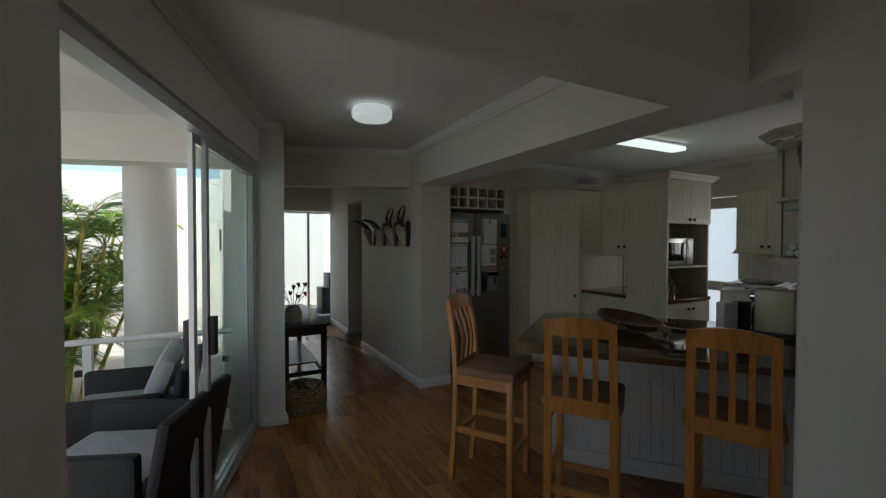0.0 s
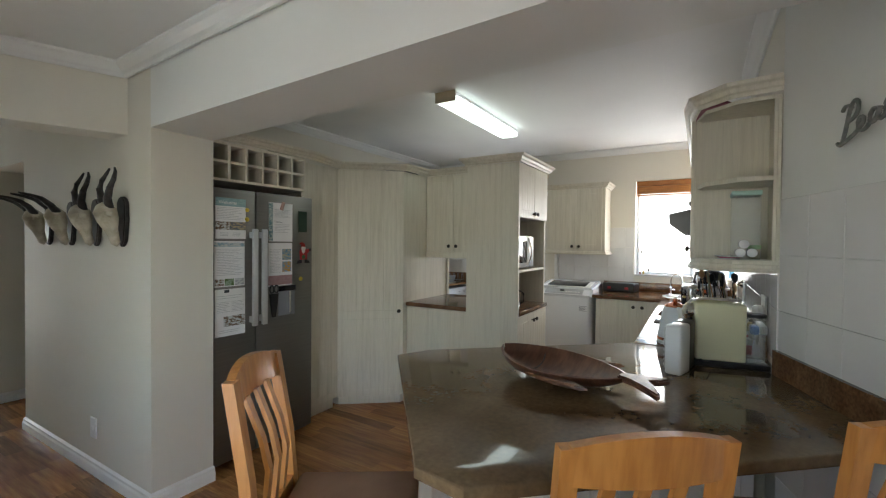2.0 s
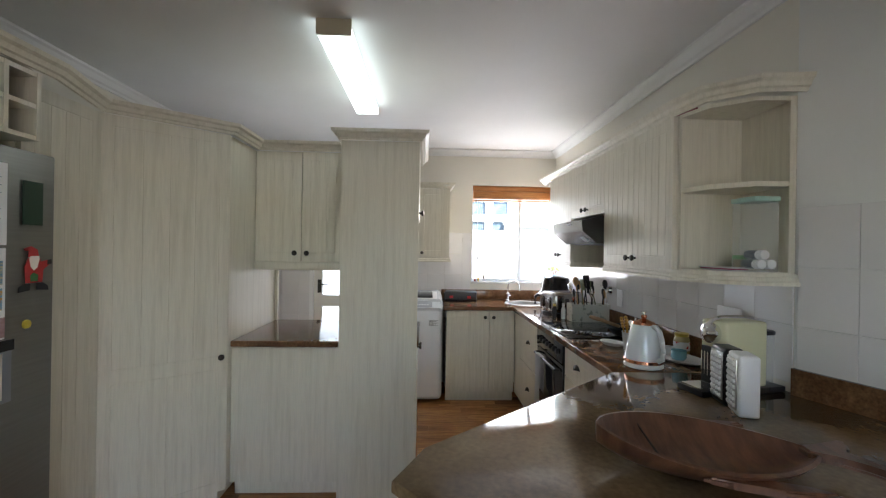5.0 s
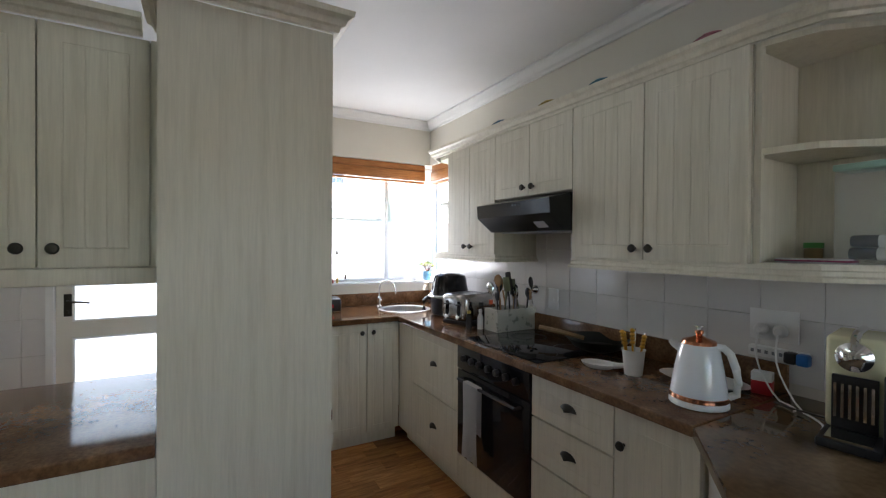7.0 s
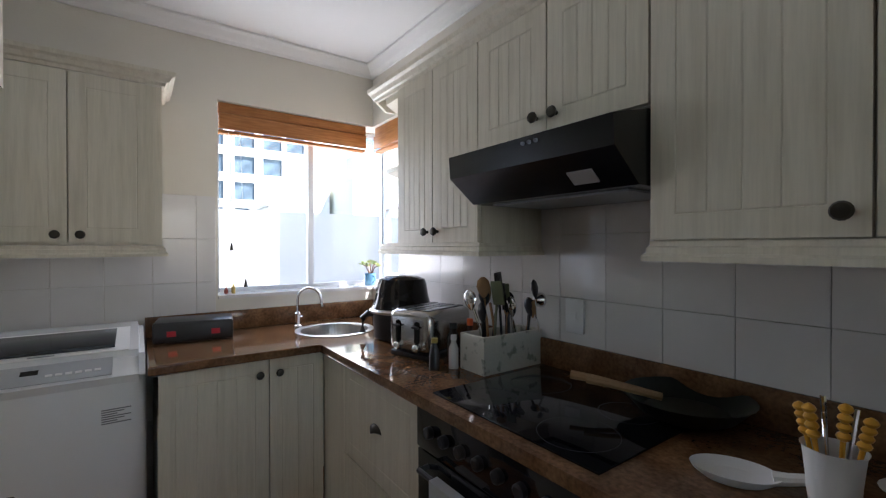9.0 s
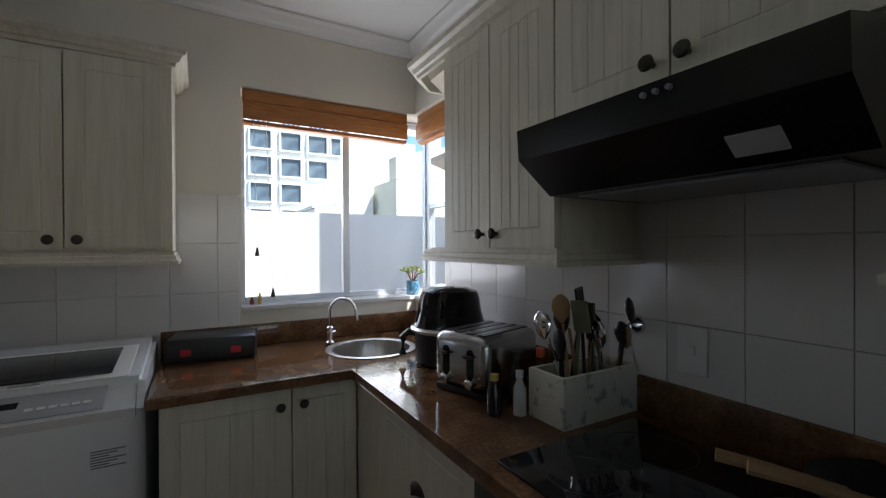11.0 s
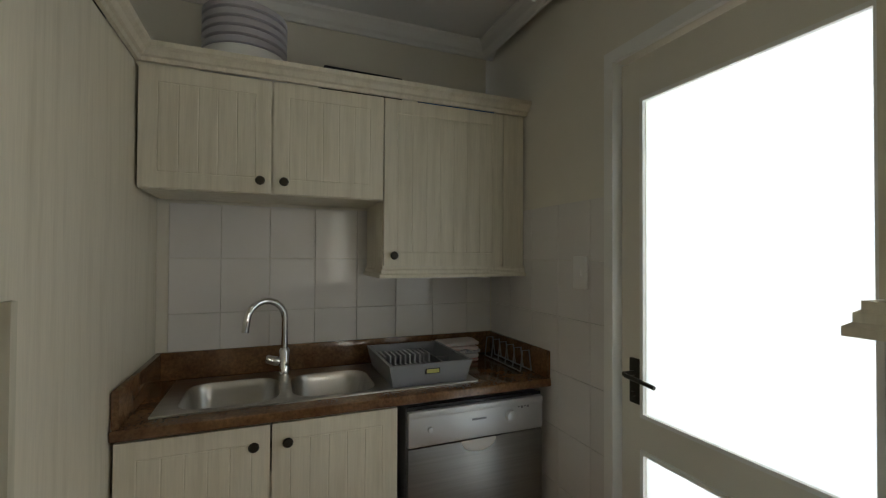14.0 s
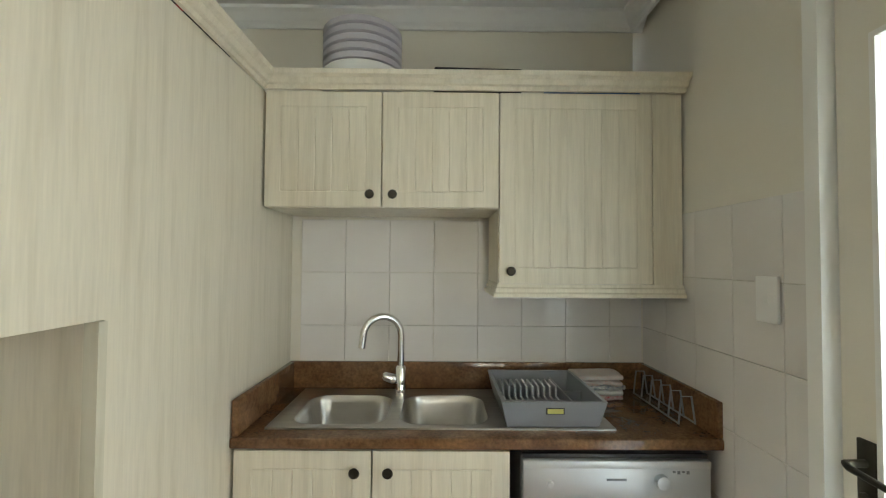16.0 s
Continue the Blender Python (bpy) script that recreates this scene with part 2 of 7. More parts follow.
def tube(bm, pts, r, seg=8, r2=None):
    """A round bar along points, tapering to r2."""
    pts = [Vector(p) for p in pts]
    rings = []
    n = len(pts)
    side = Vector((0, 0, 1))
    for i, p in enumerate(pts):
        d = (pts[min(i + 1, n - 1)] - pts[max(i - 1, 0)]).normalized()
        s = d.cross(side)
        if s.length < 0.1:
            s = d.cross(Vector((0, 1, 0)))
        s.normalize()
        u = s.cross(d)
        rr = r if r2 is None else r + (r2 - r) * i / (n - 1)
        rings.append([bm.verts.new(p + rr * (math.cos(2 * math.pi * k / seg) * s + math.sin(2 * math.pi * k / seg) * u)) for k in range(seg)])
    for a, b in zip(rings, rings[1:]):
        for k in range(seg):
            bm.faces.new((a[k], a[(k + 1) % seg], b[(k + 1) % seg], b[k]))
    bm.faces.new(rings[0][::-1])
    bm.faces.new(rings[-1])
    return [v for q in rings for v in q]


def part(name, bm, material, parent=None, label="", smooth=False, kind=""):
    """Links a bmesh as one mesh object under a thing or a part."""
    bmesh.ops.recalc_face_normals(bm, faces=bm.faces)
    me = bpy.data.meshes.new(name)
    bm.to_mesh(me)
    bm.free()
    me.materials.append(material)
    if smooth:
        me.shade_smooth()
        me.set_sharp_from_angle(angle=radians(35))
    ob = new(name, me)
    ob.parent = parent
    if label or kind:
        tagged(ob, label, kind=kind)
    return ob


def thing(name, at=(0, 0, 0), rz=0.0, label="", category="", group="", rx=0.0, ry=0.0):
    e = new(name)
    e.empty_display_size = 0.1
    e.matrix_basis = pose(*at, rx, ry, rz)
    return tagged(e, label, category, group)


def boxpart(name, dims, material, parent, label="", bev=0.0, m=None):
    bm = bmesh.new()
    bx(bm, *dims, bev=bev, m=m)
    return part(name, bm, material, parent, label, smooth=bev > 0)


def structure(name, boxes=(), prisms=(), material=PAINT):
    bm = bmesh.new()
    for b in boxes:
        bx(bm, *b)
    for poly, z0, z1 in prisms:
        prism(bm, poly, z0, z1)
    return part(name, bm, material, kind="structure")


# ---------------- large structure ----------------
KZ, DZ = 2.50, 2.375
EX, EX2, SY, NY = 6.63, 6.668, 1.63, 5.14
wall_east = structure("wall_east", [
    (EX, 2.54, 0, EX + .22, 3.44, KZ), (EX2, 4.222, 0, EX + .22, NY + .2, KZ), (EX, 3.44, 2.03, EX + .22, 4.222, KZ),
    (EX, SY - .22, 0, EX + .22, 2.54, 1.08), (EX, SY - .22, 2.125, EX + .22, 2.54, KZ)])
wall_south = structure("wall_south", [
    (3.60, SY - .22, 0, 6.28, SY, KZ), (6.28, SY - .22, 0, EX, SY, 1.08), (6.28, SY - .22, 2.125, EX, SY, KZ)])
wall_diagonal = structure("wall_diagonal", prisms=[
    ([(3.60, SY), (2.42, 1.24), (2.62, 1.08), (3.60, SY - .22)], 0, KZ)], material=PAINT_W)
wall_north = structure("wall_north", [(2.88, NY, 0, EX, NY + .2, KZ)])
pillar = structure("wall_column", [(2.545, 4.37, 0, 2.88, 6.24, KZ), (2.545, 6.24, 2.0, 2.88, 7.07, KZ), (2.59, 7.07, 0, 2.88, 8.2, KZ)])
structure("wall_recess", [(3.5, 5.34, 0, 3.7, 8.4, KZ), (2.88, 8.2, 0, 3.7, 8.4, KZ)])
structure("wall_passage", [(1.05, 4.4, 0, 1.25, 8.4, KZ)])
structure("wall_far", [(1.05, 8.2, 0, 1.56, 8.4, KZ), (1.56, 8.2, 1.96, 2.78, 8.4, KZ), (2.78, 8.2, 0, 2.9, 8.4, KZ), (2.24, 8.2, 0, 2.78, 8.4, 0.12)])
P0, P1 = Vector((.423, 1.946)), Vector((1.073, 4.163))
U2 = (P1 - P0).normalized()
N2 = Vector((-U2.y, U2.x))


def strip(a, b, t):
    """A ground polygon of thickness t outwards from the patio wall's inner line."""
    a, b = P0 + U2 * a, P0 + U2 * b
    return [tuple(a), tuple(b), tuple(b + N2 * t), tuple(a + N2 * t)]


LD = (P1 - P0).length
structure("wall_patio", prisms=[(strip(-4.6, 0, .2), 0, 2.7), (strip(0, LD, .2), 2.05, 2.7),
                                ([(1.073, 4.163), (1.25, 4.14), (1.25, 4.4), (0.9, 4.4), (0.88, 4.22)], 0, 2.7)], material=PAINT_W)
structure("passage_lintel", prisms=[([(1.25, 5.08), (2.545, 4.62), (2.545, 4.84), (1.25, 5.28)], 2.0, KZ)])
structure("main_beam", prisms=[([(2.545, 4.37), (2.41, 1.69), (2.41, 1.40), (2.74, 1.40), (2.88, 4.37)], 2.01, 2.7)], material=PAINT_W)
structure("cross_beam", prisms=[([(0.30, 1.67), (2.41, 1.69), (2.41, 1.40), (0.22, 1.33)], 2.01, 2.7)], material=PAINT_W)
structure("jamb_wall", [(2.42, -2.5, 0, 2.62, 1.24, 2.7), (2.42, 1.24, 2.01, 2.62, 1.40, 2.7)], material=PAINT_W)
# unseen closing wall; its window opening is invented to let daylight in
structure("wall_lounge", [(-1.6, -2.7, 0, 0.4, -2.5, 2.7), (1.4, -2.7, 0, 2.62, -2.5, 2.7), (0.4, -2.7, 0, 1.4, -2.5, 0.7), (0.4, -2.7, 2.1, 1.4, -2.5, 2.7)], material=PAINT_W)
structure("ceiling", [(2.5, 1.3, KZ, EX + .22, NY + .2, KZ + .1), (2.5, NY, KZ, 3.7, 8.4, KZ + .1)], material=CEIL)
structure("ceiling", prisms=[([(0.33, 1.69), (2.44, 1.69), (2.58, 4.4), (2.58, 4.8), (1.2, 5.3), (0.95, 4.2), (1.06, 4.16)], DZ, DZ + .1)], material=CEIL)
structure("ceiling", [(1.05, 4.55, 2.44, 2.7, 8.4, 2.52)], material=CEIL)
structure("ceiling", [(-2.2, -2.7, 2.7, 2.8, 1.6, 2.8)], material=CEIL)
structure("ground", [(-300, -300, -.35, 300, 300, -.12)], material=GROUND)
structure("floor", [(-2.0, -2.7, -.11, 6.85, 8.4, -.012)], material=GROUT)

# ---------------- cabinets ----------------
def door_mesh(bm, x0, z0, x1, z1, y=0.0, n=4, split=None, margin=0.055, th=0.018):
    """A routed cabinet door that faces -y: one shell with V grooves."""
    g, w, dp = 0.0028, 0.0026, 0.0017
    x0, x1, z0, z1 = x0 + g, x1 - g, z0 + g, z1 - g
    xl, xr = x0 + margin, x1 - margin
    gx_ = [xl + (xr - xl) * i / n for i in range(n + 1)]
    bands = [(z0 + margin, z1 - margin)] if not split else [(z0 + margin, split - .035), (split + .035, z1 - margin)]
    xs = [x0] + [v for c in gx_ for v in (c - w, c, c + w)] + [x1]
    zs = [z0] + [v for a_, b_ in bands for c in (a_, b_) for v in (c - w, c, c + w)] + [z1]
    gzs = [c for a_, b_ in bands for c in (a_, b_)]

    def deep(x, z):
        inx = any(abs(x - c) < 1e-6 for c in gx_)
        inz = any(abs(z - c) < 1e-6 for c in gzs)
        return (inx and any(a_ - 1e-6 <= z <= b_ + 1e-6 for a_, b_ in bands)) or (inz and xl - 1e-6 <= x <= xr + 1e-6)
    vs = [[bm.verts.new((x, y - th + (dp if deep(x, z) else 0), z)) for z in zs] for x in xs]
    for i in range(len(xs) - 1):
        for j in range(len(zs) - 1):
            bm.faces.new((vs[i][j], vs[i + 1][j], vs[i + 1][j + 1], vs[i][j + 1]))
    ring = [vs[i][0] for i in range(len(xs))] + [vs[-1][j] for j in range(1, len(zs))] + [vs[i][-1] for i in range(len(xs) - 2, -1, -1)] + [vs[0][j] for j in range(len(zs) - 2, 0, -1)]
    back = [bm.verts.new((v.co.x, y, v.co.z)) for v in ring]
    for i in range(len(ring)):
        k = (i + 1) % len(ring)
        bm.faces.new((ring[i], ring[k], back[k], back[i]))
    bm.faces.new(back)


def knob(parent, x, z, y=-0.018):
    bm = bmesh.new()
    lathe(bm, [(0.006, 0), (0.005, 0.012), (0.014, 0.016), (0.0165, 0.022), (0.013, 0.028), (0.004, 0.030)], 14, pose(x, y, z, 90))
    return part("knob", bm, KNOB, parent, smooth=True)


def cup_pull(parent, x, z, y=-0.018):
    bm = bmesh.new()
    seg = 10
    rows = []
    for j in range(5):
        a = math.pi / 2 * j / 4
        rows.append([bm.verts.new((x + 0.042 * math.cos(math.pi * i / seg) * math.cos(a * 0.9), y - 0.024 * math.sin(a) * math.sin(math.pi * i / seg) ** 0.5 if 0 < i < seg else y,
                                   z + 0.028 * math.sin(math.pi * i / seg) * math.cos(a) - 0.004)) for i in range(seg + 1)])
    for a, b in zip(rows, rows[1:]):
        for i in range(seg):
            bm.faces.new((a[i], a[i + 1], b[i + 1], b[i]))
    return part("cup_handle", bm, KNOB, parent, smooth=True)


def door(parent, x0, z0, x1, z1, n=4, split=None, kn=None, name="door", mt=None):
    bm = bmesh.new()
    door_mesh(bm, x0, z0, x1, z1, n=n, split=split, margin=min(0.055, (x1 - x0) * 0.2, (z1 - z0) * 0.3))
    d = part(name, bm, mt or FOIL, parent)
    if kn:
        knob(d, *kn)
    return d


def carcass(parent, w, d, z0, z1, open_front=False, y=0.001):
    bm = bmesh.new()
    if open_front:
        t = 0.018
        bx(bm, 0, y, z0, t, d, z1)
        bx(bm, w - t, y, z0, w, d, z1)
        bx(bm, t, d - t, z0, w - t, d, z1)
        bx(bm, t, y, z0, w - t, d - t, z0 + t)
        bx(bm, t, y, z1 - t, w - t, d - t, z1)
    else:
        bx(bm, 0, y, z0, w, d, z1)
    return part("body", bm, FOIL, parent)


CROWN = [(0.0, 0.0), (0.012, 0.0), (0.016, 0.012), (0.026, 0.016), (0.034, 0.032), (0.048, 0.040), (0.052, 0.055), (0.0, 0.055)]
PELMET = [(0.0, 0.045), (0.006, 0.045), (0.006, 0.034), (0.012, 0.030), (0.012, 0.018), (0.02, 0.012), (0.02, 0.0), (0.0, 0.0)]


def moulding(bm, line, prof, z, closed=False):
    """Sweeps a profile (out, up) along a ground line; out is to the right of the way."""
    pts = [Vector(p) for p in line]
    rings = []
    n = len(pts)
    for i, p in enumerate(pts):
        d0 = (pts[i] - pts[i - 1]).normalized() if (i or closed) else (pts[1] - pts[0]).normalized()
        d1 = (pts[(i + 1) % n] - pts[i]).normalized() if (i < n - 1 or closed) else d0
        n0, n1 = Vector((d0.y, -d0.x)), Vector((d1.y, -d1.x))
        b = (n0 + n1).normalized()
        k = 1 / max(0.35, b.dot(n0))
        rings.append([bm.verts.new((p.x + b.x * k * o, p.y + b.y * k * o, z + h)) for o, h in prof])
    m = len(prof)
    for i in range(n - 1 + (1 if closed else 0)):
        a, b = rings[i], rings[(i + 1) % n]
        for k in range(m):
            bm.faces.new((a[k], a[(k + 1) % m], b[(k + 1) % m], b[k]))
    if not closed:
        bm.faces.new(rings[0])
        bm.faces.new(rings[-1][::-1])


def mould_part(name, line, prof, z, material, parent=None, kind=""):
    bm = bmesh.new()
    moulding(bm, line, prof, z)
    return part(name, bm, material, parent, kind=kind)


CAB = "cream limed beadboard cabinet with dark round knobs"
# wall cabinets on the south wall, x runs to the west in their own frame
UY = 1.935


def wall_unit(x_hi, x_lo, z0, label, pel=True):
    w = x_hi - x_lo
    t = thing("wall_cabinet", (x_hi, UY, 0), 180, label, "cabinet", "wall cabinets over the hob")
    carcass(t, w, UY - SY - 0.002, z0, 2.035)
    h = w / 2
    door(t, 0, z0, h, 2.035, 4, kn=(h - 0.035, z0 + 0.045))
    door(t, h, z0, w, 2.035, 4, kn=(h + 0.035, z0 + 0.045))
    return t


wall_unit(5.735, 5.19, 1.355, "cream limed double wall cabinet beside the corner window")
wall_unit(5.19, 4.595, 1.665, "short cream limed double cabinet above the black extractor hood")
wall_unit(4.595, 3.87, 1.355, "wide cream limed double wall cabinet above the kettle")
PAINTED = "cream limed moulding along the tops of the wall cabinets"
cr = thing("cornice_moulding", (0, 0, 0), 0, PAINTED, "moulding")
mould_part("crown", [(3.56, SY + .004), (3.585, 1.80), (3.70, 1.915), (3.87, 1.937), (5.95, 1.937), (6.05, 1.84), (6.05, SY + .004)][::-1], CROWN, 2.036, FOIL, cr)
mould_part("pelmet", [(3.59, SY + .004), (3.60, 1.79), (3.71, 1.90), (3.87, 1.942), (4.59, 1.942), (4.59, SY + .004)][::-1], PELMET, 1.31, FOIL, cr)
mould_part("pelmet", [(5.195, SY + .004), (5.195, 1.942), (5.90, 1.942), (6.0, 1.85), (6.0, SY + .004)][::-1], PELMET, 1.31, FOIL, cr)
# open corner shelves
cs = thing("corner_shelf_unit", (0, 0, 0), 0, "open cream limed end shelves holding plastic tubs", "shelf")
SH = [(3.868, SY + .003), (3.868, 1.93), (3.72, 1.895), (3.615, 1.78), (3.60, SY + .003)]
for nm, z0, z1 in (("shelf_board", 1.335, 1.36), ("shelf_board", 1.69, 1.71), ("top_board", 2.02, 2.036)):
    bm = bmesh.new()
    prism(bm, SH, z0, z1)
    part(nm, bm, FOIL, cs)
boxpart("back_panel", (3.60, SY + .003, 1.36, 3.868, SY + .015, 2.02), FOIL, cs)
boxpart("side_panel", (3.60, SY + .016, 1.36, 3.612, SY + .028, 2.02), FOIL, cs)
boxpart("front_stile", (3.848, 1.912, 1.36, 3.868, 1.93, 2.02), FOIL, cs)
es = thing("corner_shelf_unit", (0, 0, 0), 0, "open cream limed end shelves beside the corner window", "shelf")
for z0, z1 in ((1.335, 1.36), (1.69, 1.71), (2.015, 2.036)):
    bm = bmesh.new()
    prism(bm, [(5.737, SY + .003), (6.0, SY + .003), (6.0, 1.80), (5.90, 1.92), (5.737, 1.93)], z0, z1)
    part("shelf_board", bm, FOIL, es)

# base run
def base_unit(name, at, rz, w, label, spec, d=0.53, plinth=True, grp="base cabinets", top=0.862):
    t = thing(name, at, rz, label, "cabinet", grp)
    carcass(t, w, d, 0.10, top)
    if plinth:
        boxpart("plinth", (0, 0.05, 0, w, 0.066, 0.099), FOIL, t)
    for kind, x0, z0, x1, z1, kx, kz in spec:
        if kind == "door":
            door(t, x0, z0, x1, z1, max(2, round((x1 - x0 - .1) / .07)), kn=(kx, kz))
        elif kind == "drawer":
            dd = door(t, x0, z0, x1, z1, max(2, round((x1 - x0 - .1) / .09)), name="drawer")
            cup_pull(dd, (x0 + x1) / 2, (z0 + z1) / 2)
        else:
            boxpart("filler", (x0, -.018, z0, x1, 0, z1), FOIL, t)
    return t


BY = 2.165
base_unit("base_cabinet", (6.03, BY, 0), 180, 0.83, "cream limed deep drawer unit between corner and oven",
          [("fill", 0, .10, .24, .86, 0, 0), ("drawer", .24, .48, .83, .86, 0, 0), ("drawer", .24, .10, .83, .477, 0, 0)], top=.70)
base_unit("base_cabinet", (4.594, BY, 0), 180, 0.425, "cream limed four-drawer unit with dark cup handles",
          [("drawer", 0, .68, .425, .86, 0, 0), ("drawer", 0, .49, .425, .677, 0, 0), ("drawer", 0, .30, .425, .487, 0, 0), ("drawer", 0, .10, .425, .297, 0, 0)])
base_unit("base_cabinet", (4.169, BY, 0), 180, 0.295, "narrow cream limed door unit next to the peninsula",
          [("door", 0, .10, .295, .86, .04, .74)])
base_unit("base_cabinet", (6.03, 2.83, 0), -90, 0.64, "cream limed double-door unit under the round sink",
          [("door", 0, .10, .40, .86, .36, .80), ("door", .40, .10, .64, .86, .44, .80)], d=.59, top=.70)


def slab(name, poly, z0, z1, material, label, bev=0.008):
    t = thing(name, (0, 0, 0), 0, label, "worktop")
    bm = bmesh.new()
    prism(bm, poly, z0, z1)
    es_ = [e for e in bm.edges if abs(e.verts[0].co.z - e.verts[1].co.z) < 1e-4]
    bmesh.ops.bevel(bm, geom=es_, offset=bev, segments=3, profile=0.6, affect="EDGES")
    part("top", bm, material, t, smooth=True)
    return t


wt = slab("worktop", [(3.885, 2.21), (3.885, SY + .004), (EX - .004, SY + .004), (EX - .004, 2.86), (5.985, 2.86), (5.985, 2.21)], 0.866, 0.90, GRAN,
          "polished brown granite worktop with hob and round sink")
for d_ in ((3.885, SY + .004, .9005, EX - .03, SY + .024, 1.0), (EX - .025, SY + .004, .9005, EX - .004, 2.86, 1.0)):
    boxpart("splash_strip", d_, GRAN, wt, bev=0.003)
PEN = [(3.880, 2.215), (3.17, 3.036), (3.01, 3.11), (2.235, 2.475), (2.212, 2.33), (2.92, 1.52), (3.0, 1.435), (3.60, 1.634), (3.880, 1.634)]
pw = slab("peninsula_worktop", PEN, 0.866, 0.90, GRAN2, "polished olive brown granite peninsula top with chamfered corners")
dw_ = Vector((3.60 - 2.42, SY - 1.24)).normalized()
nw_ = Vector((-dw_.y, dw_.x))
a_, b_ = Vector((3.60, SY)) - dw_ * .62, Vector((3.60, SY)) - dw_ * .004
bm = bmesh.new()
prism(bm, [tuple(a_ + nw_ * .003), tuple(b_ + nw_ * .003), tuple(b_ + nw_ * .025), tuple(a_ + nw_ * .025)], .9005, 1.0)
part("splash_strip", bm, GRAN, pw)
pc = thing("peninsula_cabinet", (0, 0, 0), 0, "white beadboard back of the breakfast peninsula", "cabinet")
PB = [(2.72, 2.735), (3.03, 3.03), (3.12, 2.99), (3.80, 2.17), (3.862, 2.165), (3.862, 1.70), (3.63, 1.70)]
bm = bmesh.new()
prism(bm, PB, 0.0, 0.862)
part("body", bm, TRIM, pc)
pa, pb_ = Vector((2.72, 2.735)), Vector((3.62, 1.712))
pl = (pb_ - pa).length
ang = math.degrees(math.atan2((pb_ - pa).y, (pb_ - pa).x))
nb = 22
for i in range(nb):
    bm = bmesh.new()
    bx(bm, i * pl / nb + .0015, -.014, .10, (i + 1) * pl / nb - .0015, -.002, .86)
    o = part("panel_board", bm, TRIM, pc)
    o.matrix_basis = pose(pa.x, pa.y, 0, 0, 0, ang)
bm = bmesh.new()
bx(bm, 0, -.024, 0, pl, -.002, .098)
o = part("skirting", bm, TRIM, pc)
o.matrix_basis = pose(pa.x, pa.y, 0, 0, 0, ang)

# oven, hob, hood
ov = thing("oven", (5.198, BY, 0), 180, "black built-in oven with a white towel on its handle", "oven")
boxpart("body", (0.002, 0, .26, .602, .53, .862), BLACK, ov)
boxpart("control_panel", (0.003, -.03, .735, .601, -.001, .86), BLACKG, ov, bev=.004)
od = boxpart("oven_door", (0.003, -.026, .265, .601, -.001, .728), BLACKG, ov, bev=.003)
for i in range(7):
    bm = bmesh.new()
    lathe(bm, [(.018, 0), (.017, .016), (.012, .02)], 16, pose(.08 + i * .073, -.03, .80, 90))
    part("dial", bm, BLACK, ov, smooth=True)
bm = bmesh.new()
tube(bm, [(.06, -.026, .69), (.06, -.06, .69), (.54, -.06, .69), (.54, -.026, .69)], .008)
part("handle", bm, BLACK, od, smooth=True)
boxpart("lower_panel", (0.003, -.018, .10, .601, -.001, .255), FOIL, ov)
boxpart("plinth", (0, .05, 0, .604, .066, .099), FOIL, ov)
hb = thing("hob", (4.86, 1.945, .9005), 0, "black glass ceramic hob set in the granite worktop", "hob")
boxpart("glass_plate", (-.285, -.225, 0, .285, .225, .006), BLACKG, hb, bev=.002)
for zx, zy, zr in ((-.15, -.10, .075), (.15, -.10, .095), (-.15, .11, .095), (.15, .11, .075)):
    bm = bmesh.new()
    lathe(bm, [(zr - .0012, .0061), (zr, .0063), (zr + .0008, .0061)], 36, pose(zx, zy, 0), cap=False)
    part("cooking_zone", bm, BLACK, hb)
HOODM = mat("hood_enamel", (.006, .006, .007), .22)
hd = thing("extractor_hood", (4.597, 0, 0), 0, "black under-cabinet extractor hood with a visor", "extractor hood")
bm = bmesh.new()
prof = [(SY + .01, 1.48), (1.99, 1.48), (2.085, 1.555), (2.09, 1.622), (1.95, 1.655), (SY + .01, 1.655)]
va = [bm.verts.new((0, y, z)) for y, z in prof]
vb = [bm.verts.new((.572, y, z)) for y, z in prof]
bm.faces.new(va)
bm.faces.new(vb[::-1])
for i in range(6):
    bm.faces.new((va[i], vb[i], vb[(i + 1) % 6], va[(i + 1) % 6]))
part("body", bm, HOODM, hd)
boxpart("grease_filter", (.05, 1.70, 1.474, .52, 1.95, 1.479), GREYP, hd)
boxpart("lamp_cover", (.085, 0, 0, .155, .042, .003), mat("frosted_lens", (.4, .4, .4), .3), hd, m=pose(0, 2.012, 1.4935, 38.3))
for i in range(3):
    bm = bmesh.new()
    lathe(bm, [(.005, 0), (.0045, .008)], 12, pose(.21 + i * .022, 2.088, 1.605, -90))
    part("button", bm, GREYP, hd, smooth=True)

# tall block: fridge, wine rack, pantry
fr = thing("fridge", (2.885, 4.405, 0), 0, "silver side-by-side fridge covered with papers and magnets", "fridge")
FW, FH = .775, 1.744
boxpart("body", (0, .055, 0.02, FW, .70, FH - .01), GREYP, fr)
FS = .302
for x0, x1 in ((0, FS - .003), (FS + .003, FW)):
    fd = boxpart("fridge_door", (x0 + .001, 0, .05, x1, .053, FH), GRAPH, fr, bev=.006)
    hx = x1 - .034 if x0 == 0 else x0 + .030
    bm = bmesh.new()
    bx(bm, hx - .019, -.056, .875, hx + .019, -.035, 1.50, bev=.006)
    bx(bm, hx - .01, -.036, .895, hx + .01, .0, .935)
    bx(bm, hx - .01, -.036, 1.44, hx + .01, .0, 1.48)
    part("handle", bm, ALU, fd, smooth=True)
wr = thing("wine_rack", (2.885, 4.42, 1.79), 0, "empty cream twelve-hole wine rack above the fridge", "wine rack")
bm = bmesh.new()
RW, RH = .73, .24
